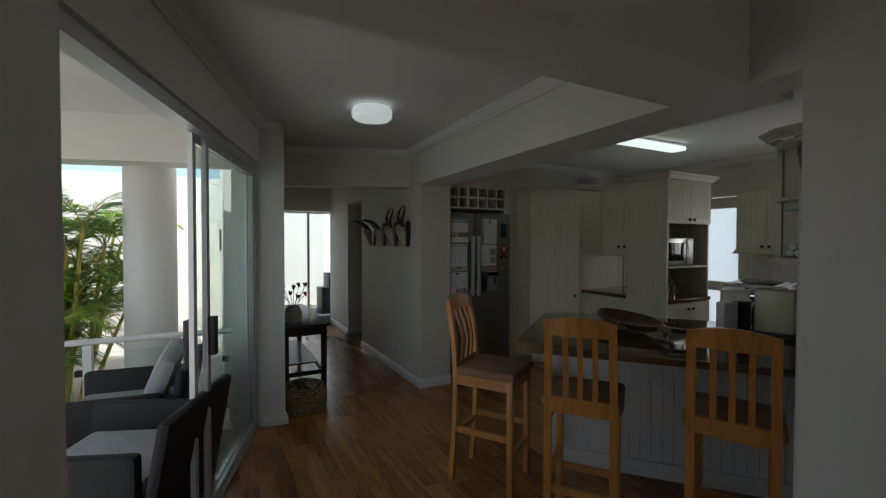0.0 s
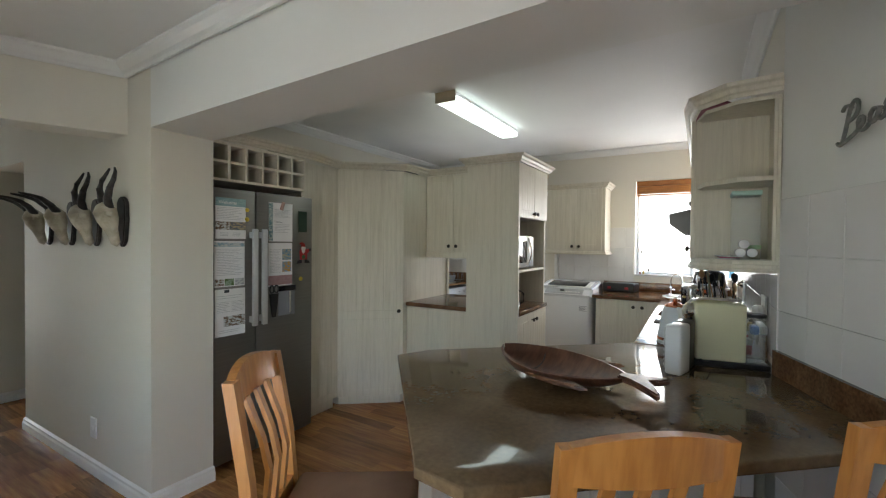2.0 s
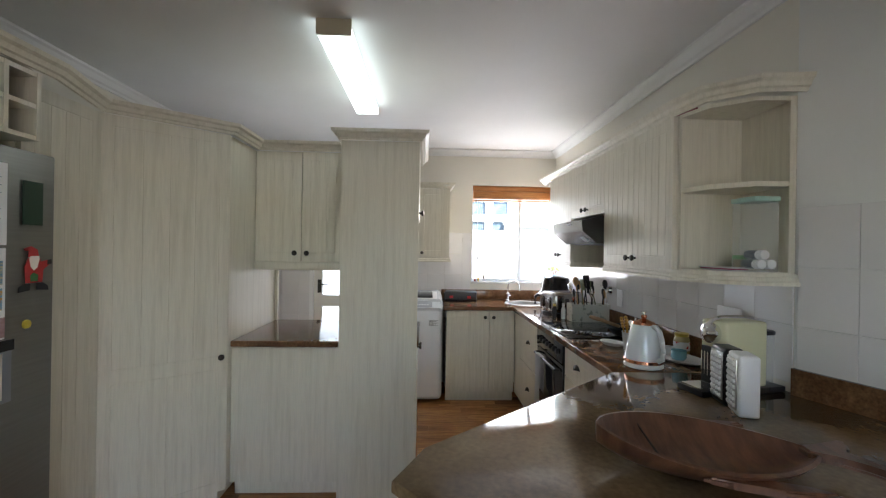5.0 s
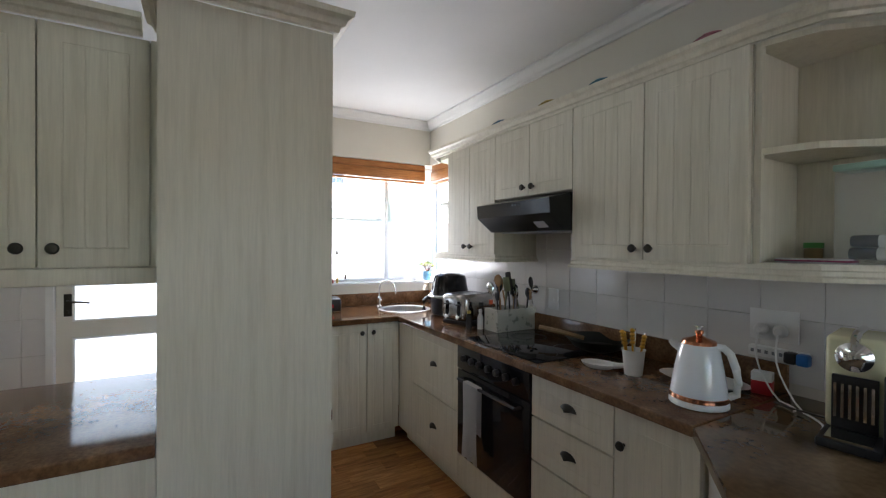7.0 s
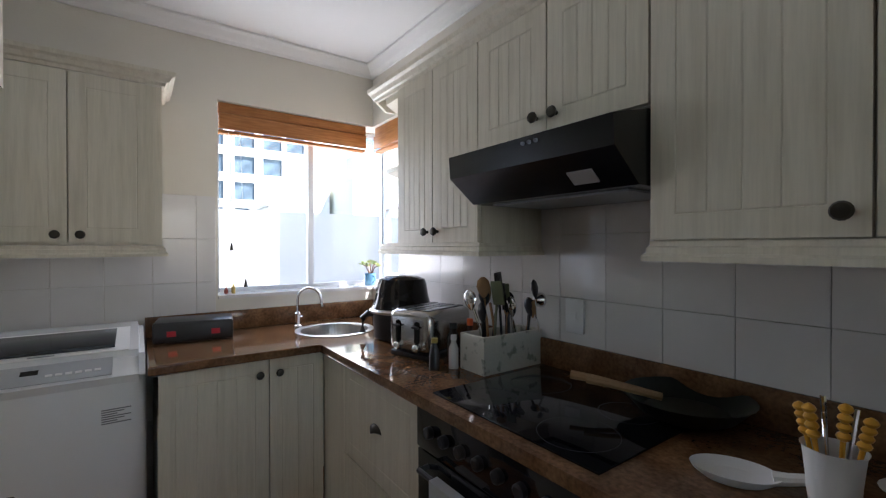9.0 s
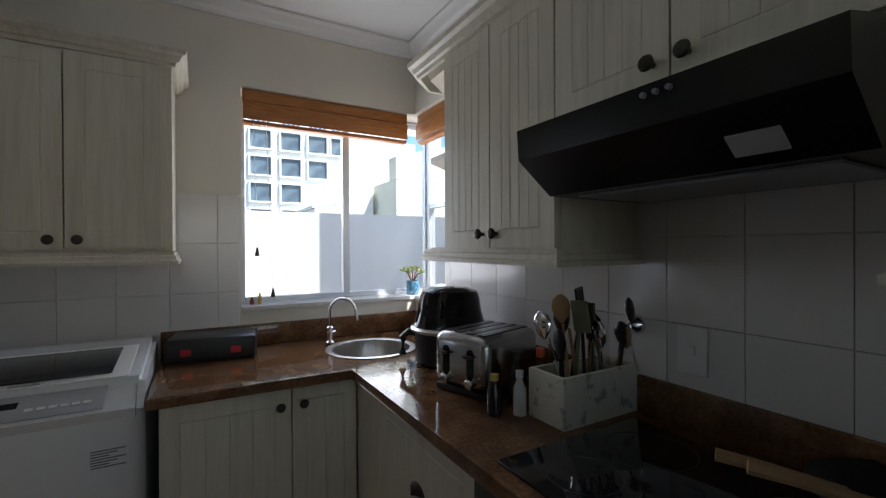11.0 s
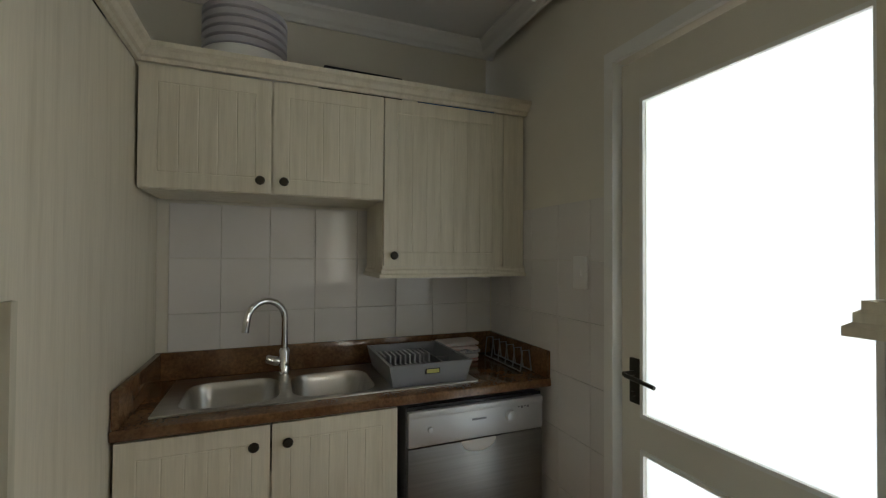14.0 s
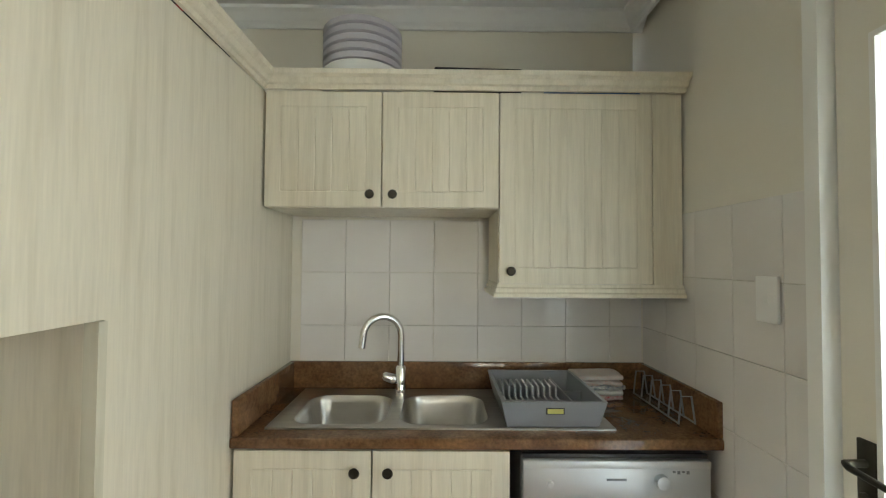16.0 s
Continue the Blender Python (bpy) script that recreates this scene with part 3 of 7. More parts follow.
for i in range(7):
    bx(bm, i * (RW - .016) / 6, 0, 0, i * (RW - .016) / 6 + .016, .35, RH)
for j in range(3):
    bx(bm, 0.001, .002, j * (RH - .016) / 2, RW - .001, .35, j * (RH - .016) / 2 + .016)
part("frame", bm, FOIL, wr)
boxpart("back_panel", (0, .351, 0, RW, .365, RH), CARC, wr)
sc = thing("pantry_cabinet", (3.667, 4.555, 0), 0, "tall narrow cream limed cupboard beside the fridge", "cabinet")
carcass(sc, .40, .58, .10, 2.035)
boxpart("plinth", (0, .04, 0, .40, .056, .099), FOIL, sc)
door(sc, 0, .10, .40, 2.035, 4, kn=(.035, .86))
cp = thing("corner_pantry", (0, 0, 0), 0, "tall cream limed corner pantry with an angled panelled door", "cabinet")
bm = bmesh.new()
prism(bm, [(4.070, 4.56), (4.425, 4.12), (4.50, 4.12), (5.168, 4.12), (5.168, NY - .003), (4.070, NY - .003)], .10, 2.035)
prism(bm, [(4.14, 4.60), (4.47, 4.18), (5.15, 4.18), (5.15, NY - .01), (4.14, NY - .01)], 0, .10)
part("body", bm, FOIL, cp)
boxpart("edge_strip", (5.150, 4.096, .902, 5.177, 4.117, 1.318), CARC, cp)
dv = Vector((4.425 - 4.070, 4.12 - 4.56))
bm = bmesh.new()
door_mesh(bm, 0, .10, dv.length, 2.035, n=4, split=.80)
d = part("door", bm, FOIL, cp)
d.matrix_basis = pose(4.068, 4.556, 0, 0, 0, math.degrees(math.atan2(dv.y, dv.x)))
knob(d, dv.length - .04, .83)
mc = thing("cornice_moulding", (0, 0, 0), 0, "cream limed moulding along the tops of the tall cupboards", "moulding")
mould_part("crown", [(2.884, 4.42), (3.667, 4.42), (4.062, 4.535), (4.42, 4.10), (4.778, 4.10), (4.778, 3.58)], CROWN, 2.036, FOIL, mc)
mould_part("crown", [(5.20, 3.50), (5.172, 4.10), (5.172, 4.81), (EX2 - .004, 4.81)], CROWN, 2.036, FOIL, mc)

# pass-through sideboard with wall cabinet
sb = base_unit("sideboard", (4.50, 4.118, 0), -90, .595, "cream limed sideboard under the pass-through counter", [("fill", 0, .10, .595, .86, 0, 0)], d=.67)
slab("worktop", [(4.462, 4.117), (4.462, 3.523), (5.19, 3.523), (5.19, 4.117)], .866, .90, GRAN, "small polished brown granite pass-through counter")
uc = thing("wall_cabinet", (4.80, 4.117, 0), -90, "cream limed double cabinet hanging over the pass-through counter", "cabinet")
carcass(uc, .592, 5.172 - 4.80, 1.32, 2.035)
door(uc, 0, 1.335, .290, 2.035, 3, kn=(.252, 1.39))
door(uc, .290, 1.335, .556, 2.035, 3, kn=(.328, 1.39))
boxpart("filler", (.557, -.018, 1.335, .592, 0, 2.035), FOIL, uc)
bm = bmesh.new()
bx(bm, 0.002, -.03, 1.282, .592, -.001, 1.333, bev=.006)
part("pelmet", bm, FOIL, uc, smooth=True)

# tower with microwave
tw = thing("tall_cabinet", (4.462, 3.10, 0), 0, "tall cream limed open cabinet holding a microwave", "cabinet")
TW = .69
for nm, d_ in (("side_panel", (0, -.02, 0, .02, .42, 2.035)), ("side_panel", (TW - .02, 0, 0, TW, .42, 2.035)), ("back_panel", (.021, .40, .1, TW - .021, .42, 2.035)),
               ("top_panel", (.021, 0, 2.017, TW - .021, .399, 2.035)), ("shelf", (.021, 0, 1.62, TW - .021, .399, 1.638)),
               ("shelf", (.021, 0, 1.195, TW - .021, .399, 1.213)), ("body", (.021, 0, .10, TW - .021, .399, .865))):
    boxpart(nm, d_, FOIL, tw)
boxpart("plinth", (.02, .04, 0, TW - .02, .056, .099), FOIL, tw)
boxpart("counter", (.021, -.03, .866, TW - .001, .399, .90), GRAN, tw, bev=.006)
door(tw, .02, 1.62, TW / 2 + .01, 2.035, 4, kn=(TW / 2 - .025, 1.66))
door(tw, TW / 2 + .01, 1.62, TW, 2.035, 4, kn=(TW / 2 + .045, 1.66))
door(tw, .02, .10, TW / 2 + .01, .86, 4, kn=(TW / 2 - .025, .80))
door(tw, TW / 2 + .01, .10, TW, .86, 4, kn=(TW / 2 + .045, .80))
mould_part("crown", [(.30, .421), (-.001, .421), (-.001, -.022), (TW, -.022), (TW, .42)], CROWN, 2.037, FOIL, tw)
mw = thing("microwave", (4.50, 3.145, 1.214), 0, "silver microwave oven on the cabinet shelf", "microwave")
boxpart("body", (0, 0.01, .006, .46, .35, .27), STEEL, mw, bev=.004)
boxpart("oven_door", (.005, -.012, .012, .34, .009, .262), SINK, mw, bev=.004)
boxpart("door_glass", (.035, -.0145, .05, .295, -.0125, .225), BLACKG, mw, bev=.001)
boxpart("control_panel", (.345, -.012, .012, .455, .009, .262), STEEL, mw, bev=.003)
bm = bmesh.new()
tube(bm, [(.325, -.012 - .026 * math.sin(math.pi * k / 12), .03 + .22 * k / 12) for k in range(13)], .007)
part("handle", bm, CHROME, mw, smooth=True)

# laundry
lx = 5.176
base_unit("base_cabinet", (lx, 4.64, 0), 0, .842, "cream limed double-door sink unit in the laundry",
          [("door", 0, .10, .42, .86, .37, .80), ("door", .42, .10, .84, .86, .47, .80)], d=.48, top=.70)
lw = slab("worktop", [(lx - .004, 4.61), (EX2 - .002, 4.61), (EX2 - .002, NY - .004), (lx - .004, NY - .004)], .866, .90, GRAN, "brown granite laundry worktop with a double sink")
for d_ in ((lx - .003, NY - .025, .9005, EX2 - .004, NY - .005, 1.01), (lx - .003, 4.615, .9005, lx + .018, NY - .026, 1.01), (EX2 - .024, 4.615, .9005, EX2 - .004, NY - .026, 1.01)):
    boxpart("splash_strip", d_, GRAN, lw, bev=.003)
for x0, x1, z0, spec in ((5.176, 6.005, 1.62, 2), (6.005, 6.60, 1.355, 1)):
    t = thing("wall_cabinet", (x0, 4.83, 0), 0, "cream limed wall cabinet above the laundry sink" if spec == 2 else "deeper cream limed single-door cabinet above the drying rack", "cabinet")
    carcass(t, x1 - x0, NY - 4.83 - .003, z0, 2.035)
    w = x1 - x0
    if spec == 2:
        door(t, 0, z0, w / 2, 2.035, 5, kn=(w / 2 - .04, z0 + .045))
        door(t, w / 2, z0, w, 2.035, 5, kn=(w / 2 + .04, z0 + .045))
    else:
        door(t, 0, z0, w - .05, 2.035, 7, kn=(.04, z0 + .045))
        boxpart("filler", (w - .049, -.016, z0, w + .055, 0, 2.035), FOIL, t)
        bm = bmesh.new()
        moulding(bm, [(0, .28), (0, -.02), (w + .055, -.02)], PELMET, z0 - .045)
        part("pelmet", bm, FOIL, t)
dwm = thing("dishwasher", (6.05, 4.64, 0), 0, "silver freestanding dishwasher under the laundry worktop", "dishwasher")
boxpart("body", (0, .0, .02, .575, .48, .84), GREYP, dwm)
boxpart("door", (0.002, -.022, .10, .573, -.001, .70), STEEL, dwm, bev=.004)
cpn = boxpart("control_panel", (0.002, -.026, .705, .573, -.001, .835), ALU, dwm, bev=.006)
bm = bmesh.new()
lathe(bm, [(.022, 0), (.020, .018), (.014, .02)], 20, pose(.42, -.026, .775, 90))
part("dial", bm, ALU, cpn, smooth=True)
bm = bmesh.new()
lathe(bm, [(.010, 0), (.009, .006)], 16, pose(.085, -.026, .765, 90))
part("power_button", bm, ALU, cpn, smooth=True)
for i in range(4):
    boxpart("button", (.455 + i * .014, -.0285, .80 - .004 * (i % 2), .463 + i * .014, -.0262, .805), GREYP, cpn)
bm = bmesh.new()
va = [bm.verts.new((.285 + .075 * math.cos(math.pi + math.pi * k / 12), -.0232, .70 + .045 * math.sin(math.pi + math.pi * k / 12))) for k in range(13)]
vb = [bm.verts.new((.285 + .066 * math.cos(math.pi + math.pi * k / 12), -.030, .705 + .034 * math.sin(math.pi + math.pi * k / 12))) for k in range(13)]
for k in range(12):
    bm.faces.new((va[k], va[k + 1], vb[k + 1], vb[k]))
bm.faces.new(vb)
part("handle_scoop", bm, WHITEP, dwm, smooth=True)
# solid black strip painted in for the shade of the gap above the panel
boxpart("top_gap", (0.004, -.012, .8355, .571, 0, .848), BLACK, dwm)
boxpart("handle_lip", (0.004, -.030, .812, .571, -.0265, .834), ALU, dwm, bev=.002)
boxpart("badge", (.255, -.0275, .775, .315, -.0262, .782), GREYP, cpn)
boxpart("toe_panel", (0.002, .02, .0, .573, .03, .098), BLACK, dwm)

# east wall cabinet
ec = thing("wall_cabinet", (6.30, 3.435, 0), -90, "cream limed double wall cabinet above the washing machine", "cabinet")
carcass(ec, .635, EX - 6.30 - .003, 1.35, 2.03)
door(ec, 0.03, 1.36, .3275, 2.03, 1, kn=(.29, 1.392))
door(ec, .3275, 1.36, .605, 2.03, 1, kn=(.365, 1.392))
bm = bmesh.new()
moulding(bm, [(-.0, .32), (-.0, -.02), (.635, -.02), (.635, .32)], PELMET, 1.303)
part("pelmet", bm, FOIL, ec)
bm = bmesh.new()
moulding(bm, [(-.0, .32), (-.0, -.012), (.635, -.012), (.635, .32)], CROWN, 2.032)
part("crown", bm, FOIL, ec)

# washing machine
wm = thing("washing_machine", (6.60, 3.165, 0), -90, "white top-loading washing machine with a glass lid", "washing machine")
bm = bmesh.new()
bx(bm, -.30, -.60, .02, .30, -.02, .90, bev=.05, seg=6)
part("body", bm, APPL, wm, smooth=True)
bm = bmesh.new()
pr = [(-.598, .85), (-.608, .882), (-.505, .928), (-.50, .952), (-.12, .998), (-.02, .992), (-.02, .85)]
va = [bm.verts.new((-.298, y, z)) for y, z in pr]
vb = [bm.verts.new((.298, y, z)) for y, z in pr]
bm.faces.new(va)
bm.faces.new(vb[::-1])
for i in range(7):
    bm.faces.new((va[i], vb[i], vb[(i + 1) % 7], va[(i + 1) % 7]))
bmesh.ops.bevel(bm, geom=[e for e in bm.edges if abs(e.verts[0].co.x - e.verts[1].co.x) < .01], offset=.028, segments=5, affect="EDGES", clamp_overlap=True)
part("top_cover", bm, APPL, wm, smooth=True)
boxpart("glass_lid", (-.205, 0, 0, .205, .25, .005), mat("smoked_glass", (.035, .04, .045), .06), wm, bev=.002, m=pose(0, -.47, .9625, 6.9))
boxpart("lid_rim", (-.25, 0, 0, .25, .32, .0035), WHITEP, wm, bev=.001, m=pose(0, -.50, .9530, 6.9))
pnl = boxpart("control_panel", (-.20, 0, 0, .20, .11, .003), mat("pale_grey_panel", (.42, .44, .46), .3), wm, bev=.001, m=pose(0, -.597, .8895, 24))
boxpart("display", (-.045, .05, .0032, .0, .075, .0045), BLACKG, pnl, m=pose(0, -.597, .8895, 24))
for i in range(6):
    boxpart("button", (.02 + i * .026, .03, .0032, .038 + i * .026, .042, .0055), WHITEP, pnl, m=pose(0, -.597, .8895, 24))
for i in range(7):
    boxpart("print_line", (.17, -.6008, .765 - i * .008, .255 - .02 * (i % 3), -.5995, .769 - i * .008), GREYP, wm)
boxpart("badge", (-.035, 0, 0, .035, .008, .0015), GREYP, wm, m=pose(0, -.492, .9585, 6.9))

# ---------------- stools ----------------
def bar_stool(at, rz, label):
    t = thing("bar_stool", at, rz, label, "bar stool", "bar stools at the peninsula")
    W = .147
    for sx in (-1, 1):
        bm = bmesh.new()
        pts = [(sx * W, .21, 0), (sx * W, .185, .35), (sx * W, .18, .66), (sx * W * .98, .195, .85), (sx * W * .96, .235, 1.09)]
        for p, q in zip(pts, pts[1:]):
            a = [bm.verts.new((p[0] + dx, p[1] + dy, p[2])) for dx, dy in ((-.017, -.014), (.017, -.014), (.017, .014), (-.017, .014))]
            b = [bm.verts.new((q[0] + dx, q[1] + dy, q[2])) for dx, dy in ((-.017, -.014), (.017, -.014), (.017, .014), (-.017, .014))]
            bm.faces.new(a[::-1])
            bm.faces.new(b)
            for k in range(4):
                bm.faces.new((a[k], a[(k + 1) % 4], b[(k + 1) % 4], b[k]))
        bmesh.ops.remove_doubles(bm, verts=bm.verts, dist=1e-4)
        part("back_post", bm, PINE, t)
        bm = bmesh.new()
        bx(bm, sx * W - .018, -.185, 0, sx * W + .018, -.15, .655, bev=.004)
        part("leg", bm, PINE, t, smooth=True)
        bm = bmesh.new()
        bx(bm, sx * W - .01, -.15, .30, sx * W + .01, .18, .335)
        part("stretcher", bm, PINE, t)
        bm = bmesh.new()
        bx(bm, sx * W - .011, -.15, .59, sx * W + .011, .17, .655)
        part("seat_rail", bm, PINE, t)
    for z0, z1, y in ((.20, .235, -.167), (.59, .655, -.167), (.26, .295, .19)):
        boxpart("stretcher" if z1 < .5 else "seat_rail", (-W + .018, y - .01, z0, W - .018, y + .01, z1), PINE, t)
    # curved top rail
    bm = bmesh.new()
    n = 10
    rows = []
    for i in range(n + 1):
        u = -1 + 2 * i / n
        x = u * (W - .010)
        arch = .022 * (1 - u * u)
        yb = .225 + .02 * (1 - u * u)
        rows.append([bm.verts.new((x, yb - .010, 1.022)), bm.verts.new((x, yb + .012, 1.022)), bm.verts.new((x, yb + .022, 1.092 + arch)), bm.verts.new((x, yb, 1.092 + arch))])
    for a, b in zip(rows, rows[1:]):
        for k in range(4):
            bm.faces.new((a[k], a[(k + 1) % 4], b[(k + 1) % 4], b[k]))
    bm.faces.new(rows[0])
    bm.faces.new(rows[-1][::-1])
    part("top_rail", bm, PINE, t)
    boxpart("lower_rail", (-W + .018, .172, .645, W - .018, .194, .72), PINE, t)
    for i in range(3):
        x = (-1 + i) * .066
        bm = bmesh.new()
        pts = [(x, .183, .718), (x, .172, .84), (x, .19, .92), (x, .232, 1.028)]
        for p, q in zip(pts, pts[1:]):
            a = [bm.verts.new((p[0] + dx, p[1] + dy, p[2])) for dx, dy in ((-.012, -.006), (.012, -.006), (.012, .006), (-.012, .006))]
            b = [bm.verts.new((q[0] + dx, q[1] + dy, q[2])) for dx, dy in ((-.012, -.006), (.012, -.006), (.012, .006), (-.012, .006))]
            bm.faces.new(a[::-1])
            bm.faces.new(b)
            for k in range(4):
                bm.faces.new((a[k], a[(k + 1) % 4], b[(k + 1) % 4], b[k]))
        bmesh.ops.remove_doubles(bm, verts=bm.verts, dist=1e-4)
        part("back_slat", bm, PINE, t)
    bm = bmesh.new()
    bx(bm, -.185, -.205, .656, .185, .165, .705, bev=.02, seg=4)
    part("seat", bm, SUEDE, t, smooth=True)
    return t


# front faces -y in its own frame


def stool_at(mx_, my_, fx, fy, label):
    f = Vector((fx, fy)).normalized()
    rz = math.degrees(math.atan2(f.x, -f.y))
    c = Vector((mx_, my_)) + f * .215
    bar_stool((c.x, c.y, 0), rz, label)


stool_at(2.223, 1.988, .797, .604, "orange varnished bar stool, tan suede seat, tucked under the peninsula")
stool_at(2.578, 1.521, .90, .43, "orange varnished bar stool with tan suede seat, beside the tiled wall")
stool_at(2.15, 2.915, .54, -.84, "orange varnished bar stool, tan suede seat, turned sideways")

# ---------------- lamps ----------------
fl = thing("ceiling_light", (4.65, 3.485, KZ), 0, "white fluorescent box light, switched on", "ceiling light")
boxpart("base_plate", (-.60, -.07, -.028, .60, .07, -.001), WHITEP, fl)
boxpart("diffuser", (-.59, -.08, -.072, .60, .08, -.029), LAMPW, fl, bev=.006)
boxpart("end_cap", (-.605, -.082, -.075, -.591, .082, -.001), mat("aged_plastic", (.55, .48, .34), .5), fl)
dl = thing("dome_light", (1.72, 3.40, DZ), 0, "round white glass ceiling light, switched on", "ceiling light")
bm = bmesh.new()
lathe(bm, [(.10, -.001), (.10, -.016)], 32)
part("base_plate", bm, WHITEP, dl, smooth=True)
bm = bmesh.new()
lathe(bm, [(.125, -.016), (.137, -.03), (.137, -.075), (.12, -.092), (.06, -.098), (.002, -.099)], 40)
part("shade", bm, DOME, dl, smooth=True)

# ---------------- window, doors ----------------
gx, gy = EX + .17, SY - .17
wf = thing("window_1", (0, 0, 0), 0, "aluminium corner window with a wooden blind", "window")
bm = bmesh.new()
for y in (2.53, 1.99, 1.47):
    bx(bm, gx - .02, y - .018, 1.085, gx + .02, y + .018, 2.12)
bx(bm, gx - .019, 1.489, 1.085, gx + .019, 1.97, 1.11)
bx(bm, gx - .019, 2.01, 1.085, gx + .019, 2.51, 1.11)
bx(bm, gx - .019, 1.489, 2.09, gx + .019, 1.97, 2.12)
bx(bm, gx - .019, 2.01, 2.09, gx + .019, 2.51, 2.12)
bx(bm, 6.29, gy - .02, 1.085, 6.315, gy + .02, 2.12)
bx(bm, gx - .06, gy - .02, 1.085, gx - .021, gy + .02, 2.12)
for z in (1.085, 1.60, 2.095):
    bx(bm, 6.316, gy - .019, z, gx - .061, gy + .019, z + .025)
part("window_frame", bm, ALU, wf)
for y0, y1 in ((1.49, 1.97), (2.01, 2.51)):
    p = boxpart("pane", (gx - .003, y0, 1.111, gx + .003, y1, 2.089), GLASS, wf)
    p.visible_shadow = False
for z0, z1 in ((1.111, 1.599), (1.626, 2.094)):
    p = boxpart("pane", (6.316, gy - .003, z0, gx - .061, gy + .003, z1), GLASS, wf)
    p.visible_shadow = False
boxpart("window_sill", (EX - .012, SY - .2, 1.066, EX + .16, 2.538, 1.084), TILE, wf)
boxpart("window_sill", (6.282, SY - .15, 1.066, EX - .013, SY + .01, 1.084), TILE, wf)

ld = thing("door_1", (EX + .01, 3.45, 0), 0, "cream half-glazed back door with frosted panes, closed", "door")
bm = bmesh.new()
bx(bm, .01, 0, 0.005, .05, .12, 2.02)
bx(bm, .01, .685, 0.005, .05, .766, 2.02)
bx(bm, .01, .12, 1.89, .05, .685, 2.02)
bx(bm, .01, .12, .81, .05, .685, .91)
bx(bm, .01, .12, 0.005, .05, .685, .20)
part("door_leaf", bm, PAINT, ld)
for z0, z1 in ((.91, 1.89), (.20, .81)):
    p = boxpart("pane", (.026, .121, z0 + .001, .034, .684, z1 - .001), FROST, ld)
    p.visible_shadow = False
    bm = bmesh.new()
    for b in ((.0, .12, z0, .01, .132, z1), (.0, .673, z0, .01, .685, z1), (.0, .132, z0, .01, .673, z0 + .012), (.0, .132, z1 - .012, .01, .673, z1)):
        bx(bm, *b)
    part("glazing_bead", bm, TRIM, ld)
bm = bmesh.new()
bx(bm, .001, .688, .945, .0095, .728, 1.085, bev=.003)
tube(bm, [(0, .708, 1.04), (-.040, .708, 1.04), (-.05, .69, 1.04), (-.050, .64, 1.037), (-.046, .59, 1.030)], .008, 10, .006)
lathe(bm, [(.008, 0), (.0075, .01)], 12, pose(.002, .708, .975, 0, -90))
part("door_handle", bm, KNOB, ld, smooth=True)
structure("trim", [(EX - .018, 4.218, 0, EX + .037, 4.256, 2.07), (EX - .018, 3.395, 2.03, EX - .001, 4.218, 2.07), (EX - .018, 3.395, 0, EX - .001, 3.44, 2.03)], material=TRIM)

# sliding patio door
sd = thing("sliding_door", (P0.x, P0.y, 0), math.degrees(math.atan2(U2.y, U2.x)), "aluminium sliding patio door, standing half open", "door")
bm = bmesh.new()
bx(bm, 0.002, .02, 1.99, LD - .002, .10, 2.048)
bx(bm, 0.002, .02, .0, .03, .10, 1.989)
bx(bm, LD - .03, .02, .0, LD - .002, .10, 1.989)
bx(bm, .031, .02, .0, LD - .031, .10, .018)
part("door_frame", bm, ALU, sd)
for k, (x0, x1, y) in enumerate(((1.18, 2.27, .045), (1.08, 2.22, .075))):
    bm = bmesh.new()
    bx(bm, x0, y - .012, .02, x0 + .045, y + .012, 1.985)
    bx(bm, x1 - .045, y - .012, .02, x1, y + .012, 1.985)
    bx(bm, x0 + .045, y - .012, .02, x1 - .045, y + .012, .07)
    bx(bm, x0 + .045, y - .012, 1.94, x1 - .045, y + .012, 1.985)
    lf = part("door_leaf", bm, ALU, sd)
    p = boxpart("pane", (x0 + .046, y - .003, .071, x1 - .046, y + .003, 1.939), GLASS, lf)
    p.visible_shadow = False
    boxpart("door_handle", (x0 + .002, y - .05 if k == 0 else y + .013, .86, x0 + .05, y - .013 if k == 0 else y + .04, 1.06), BLACK, lf, bev=.004)

# hall glass doors
hg = thing("glazed_door", (1.565, 8.28, 0), 0, "glazed hall door with aluminium frame, half open", "door")
bm = bmesh.new()
for x in (0, .65, 1.18):
    bx(bm, x, 0, 0.0 if x < .6 else .125, x + .035, .05, 1.95)
bx(bm, .036, 0, 1.92, .649, .05, 1.95)
bx(bm, .686, 0, 1.92, 1.179, .05, 1.95)
part("door_frame", bm, ALU, hg)
for x0, x1, z0 in ((.036, .649, .02), (.686, 1.179, .13)):
    p = boxpart("pane", (x0, .02, z0, x1, .026, 1.919), GLASS, hg)
    p.visible_shadow = False

# skirting and cornices
SK = [(0, 0), (.018, 0), (.018, .05), (.012, .062), (.012, .075), (0, .085)]
for line in ([(2.543, 6.24), (2.543, 4.368), (2.882, 4.368)], [(2.588, 8.19), (2.588, 7.068), (2.87, 7.068)],
             [(1.09, 4.155), (1.252, 4.138), (1.252, 8.19)]):
    mould_part("baseboard", line if line[0][1] < 5 else line[::-1], [(-o if line[0][1] >= 5 else o, h) for o, h in SK], 0.0005, TRIM, kind="structure")
CO = [(0, 0), (.012, 0), (.02, .012), (.035, .02), (.055, .045), (.07, .055), (.07, .068), (0, .068)]
mould_part("cornice", [(EX - .001, NY - .001), (EX - .001, SY + .001), (3.60, SY + .001)], CO, KZ - .069, CEIL, kind="structure")
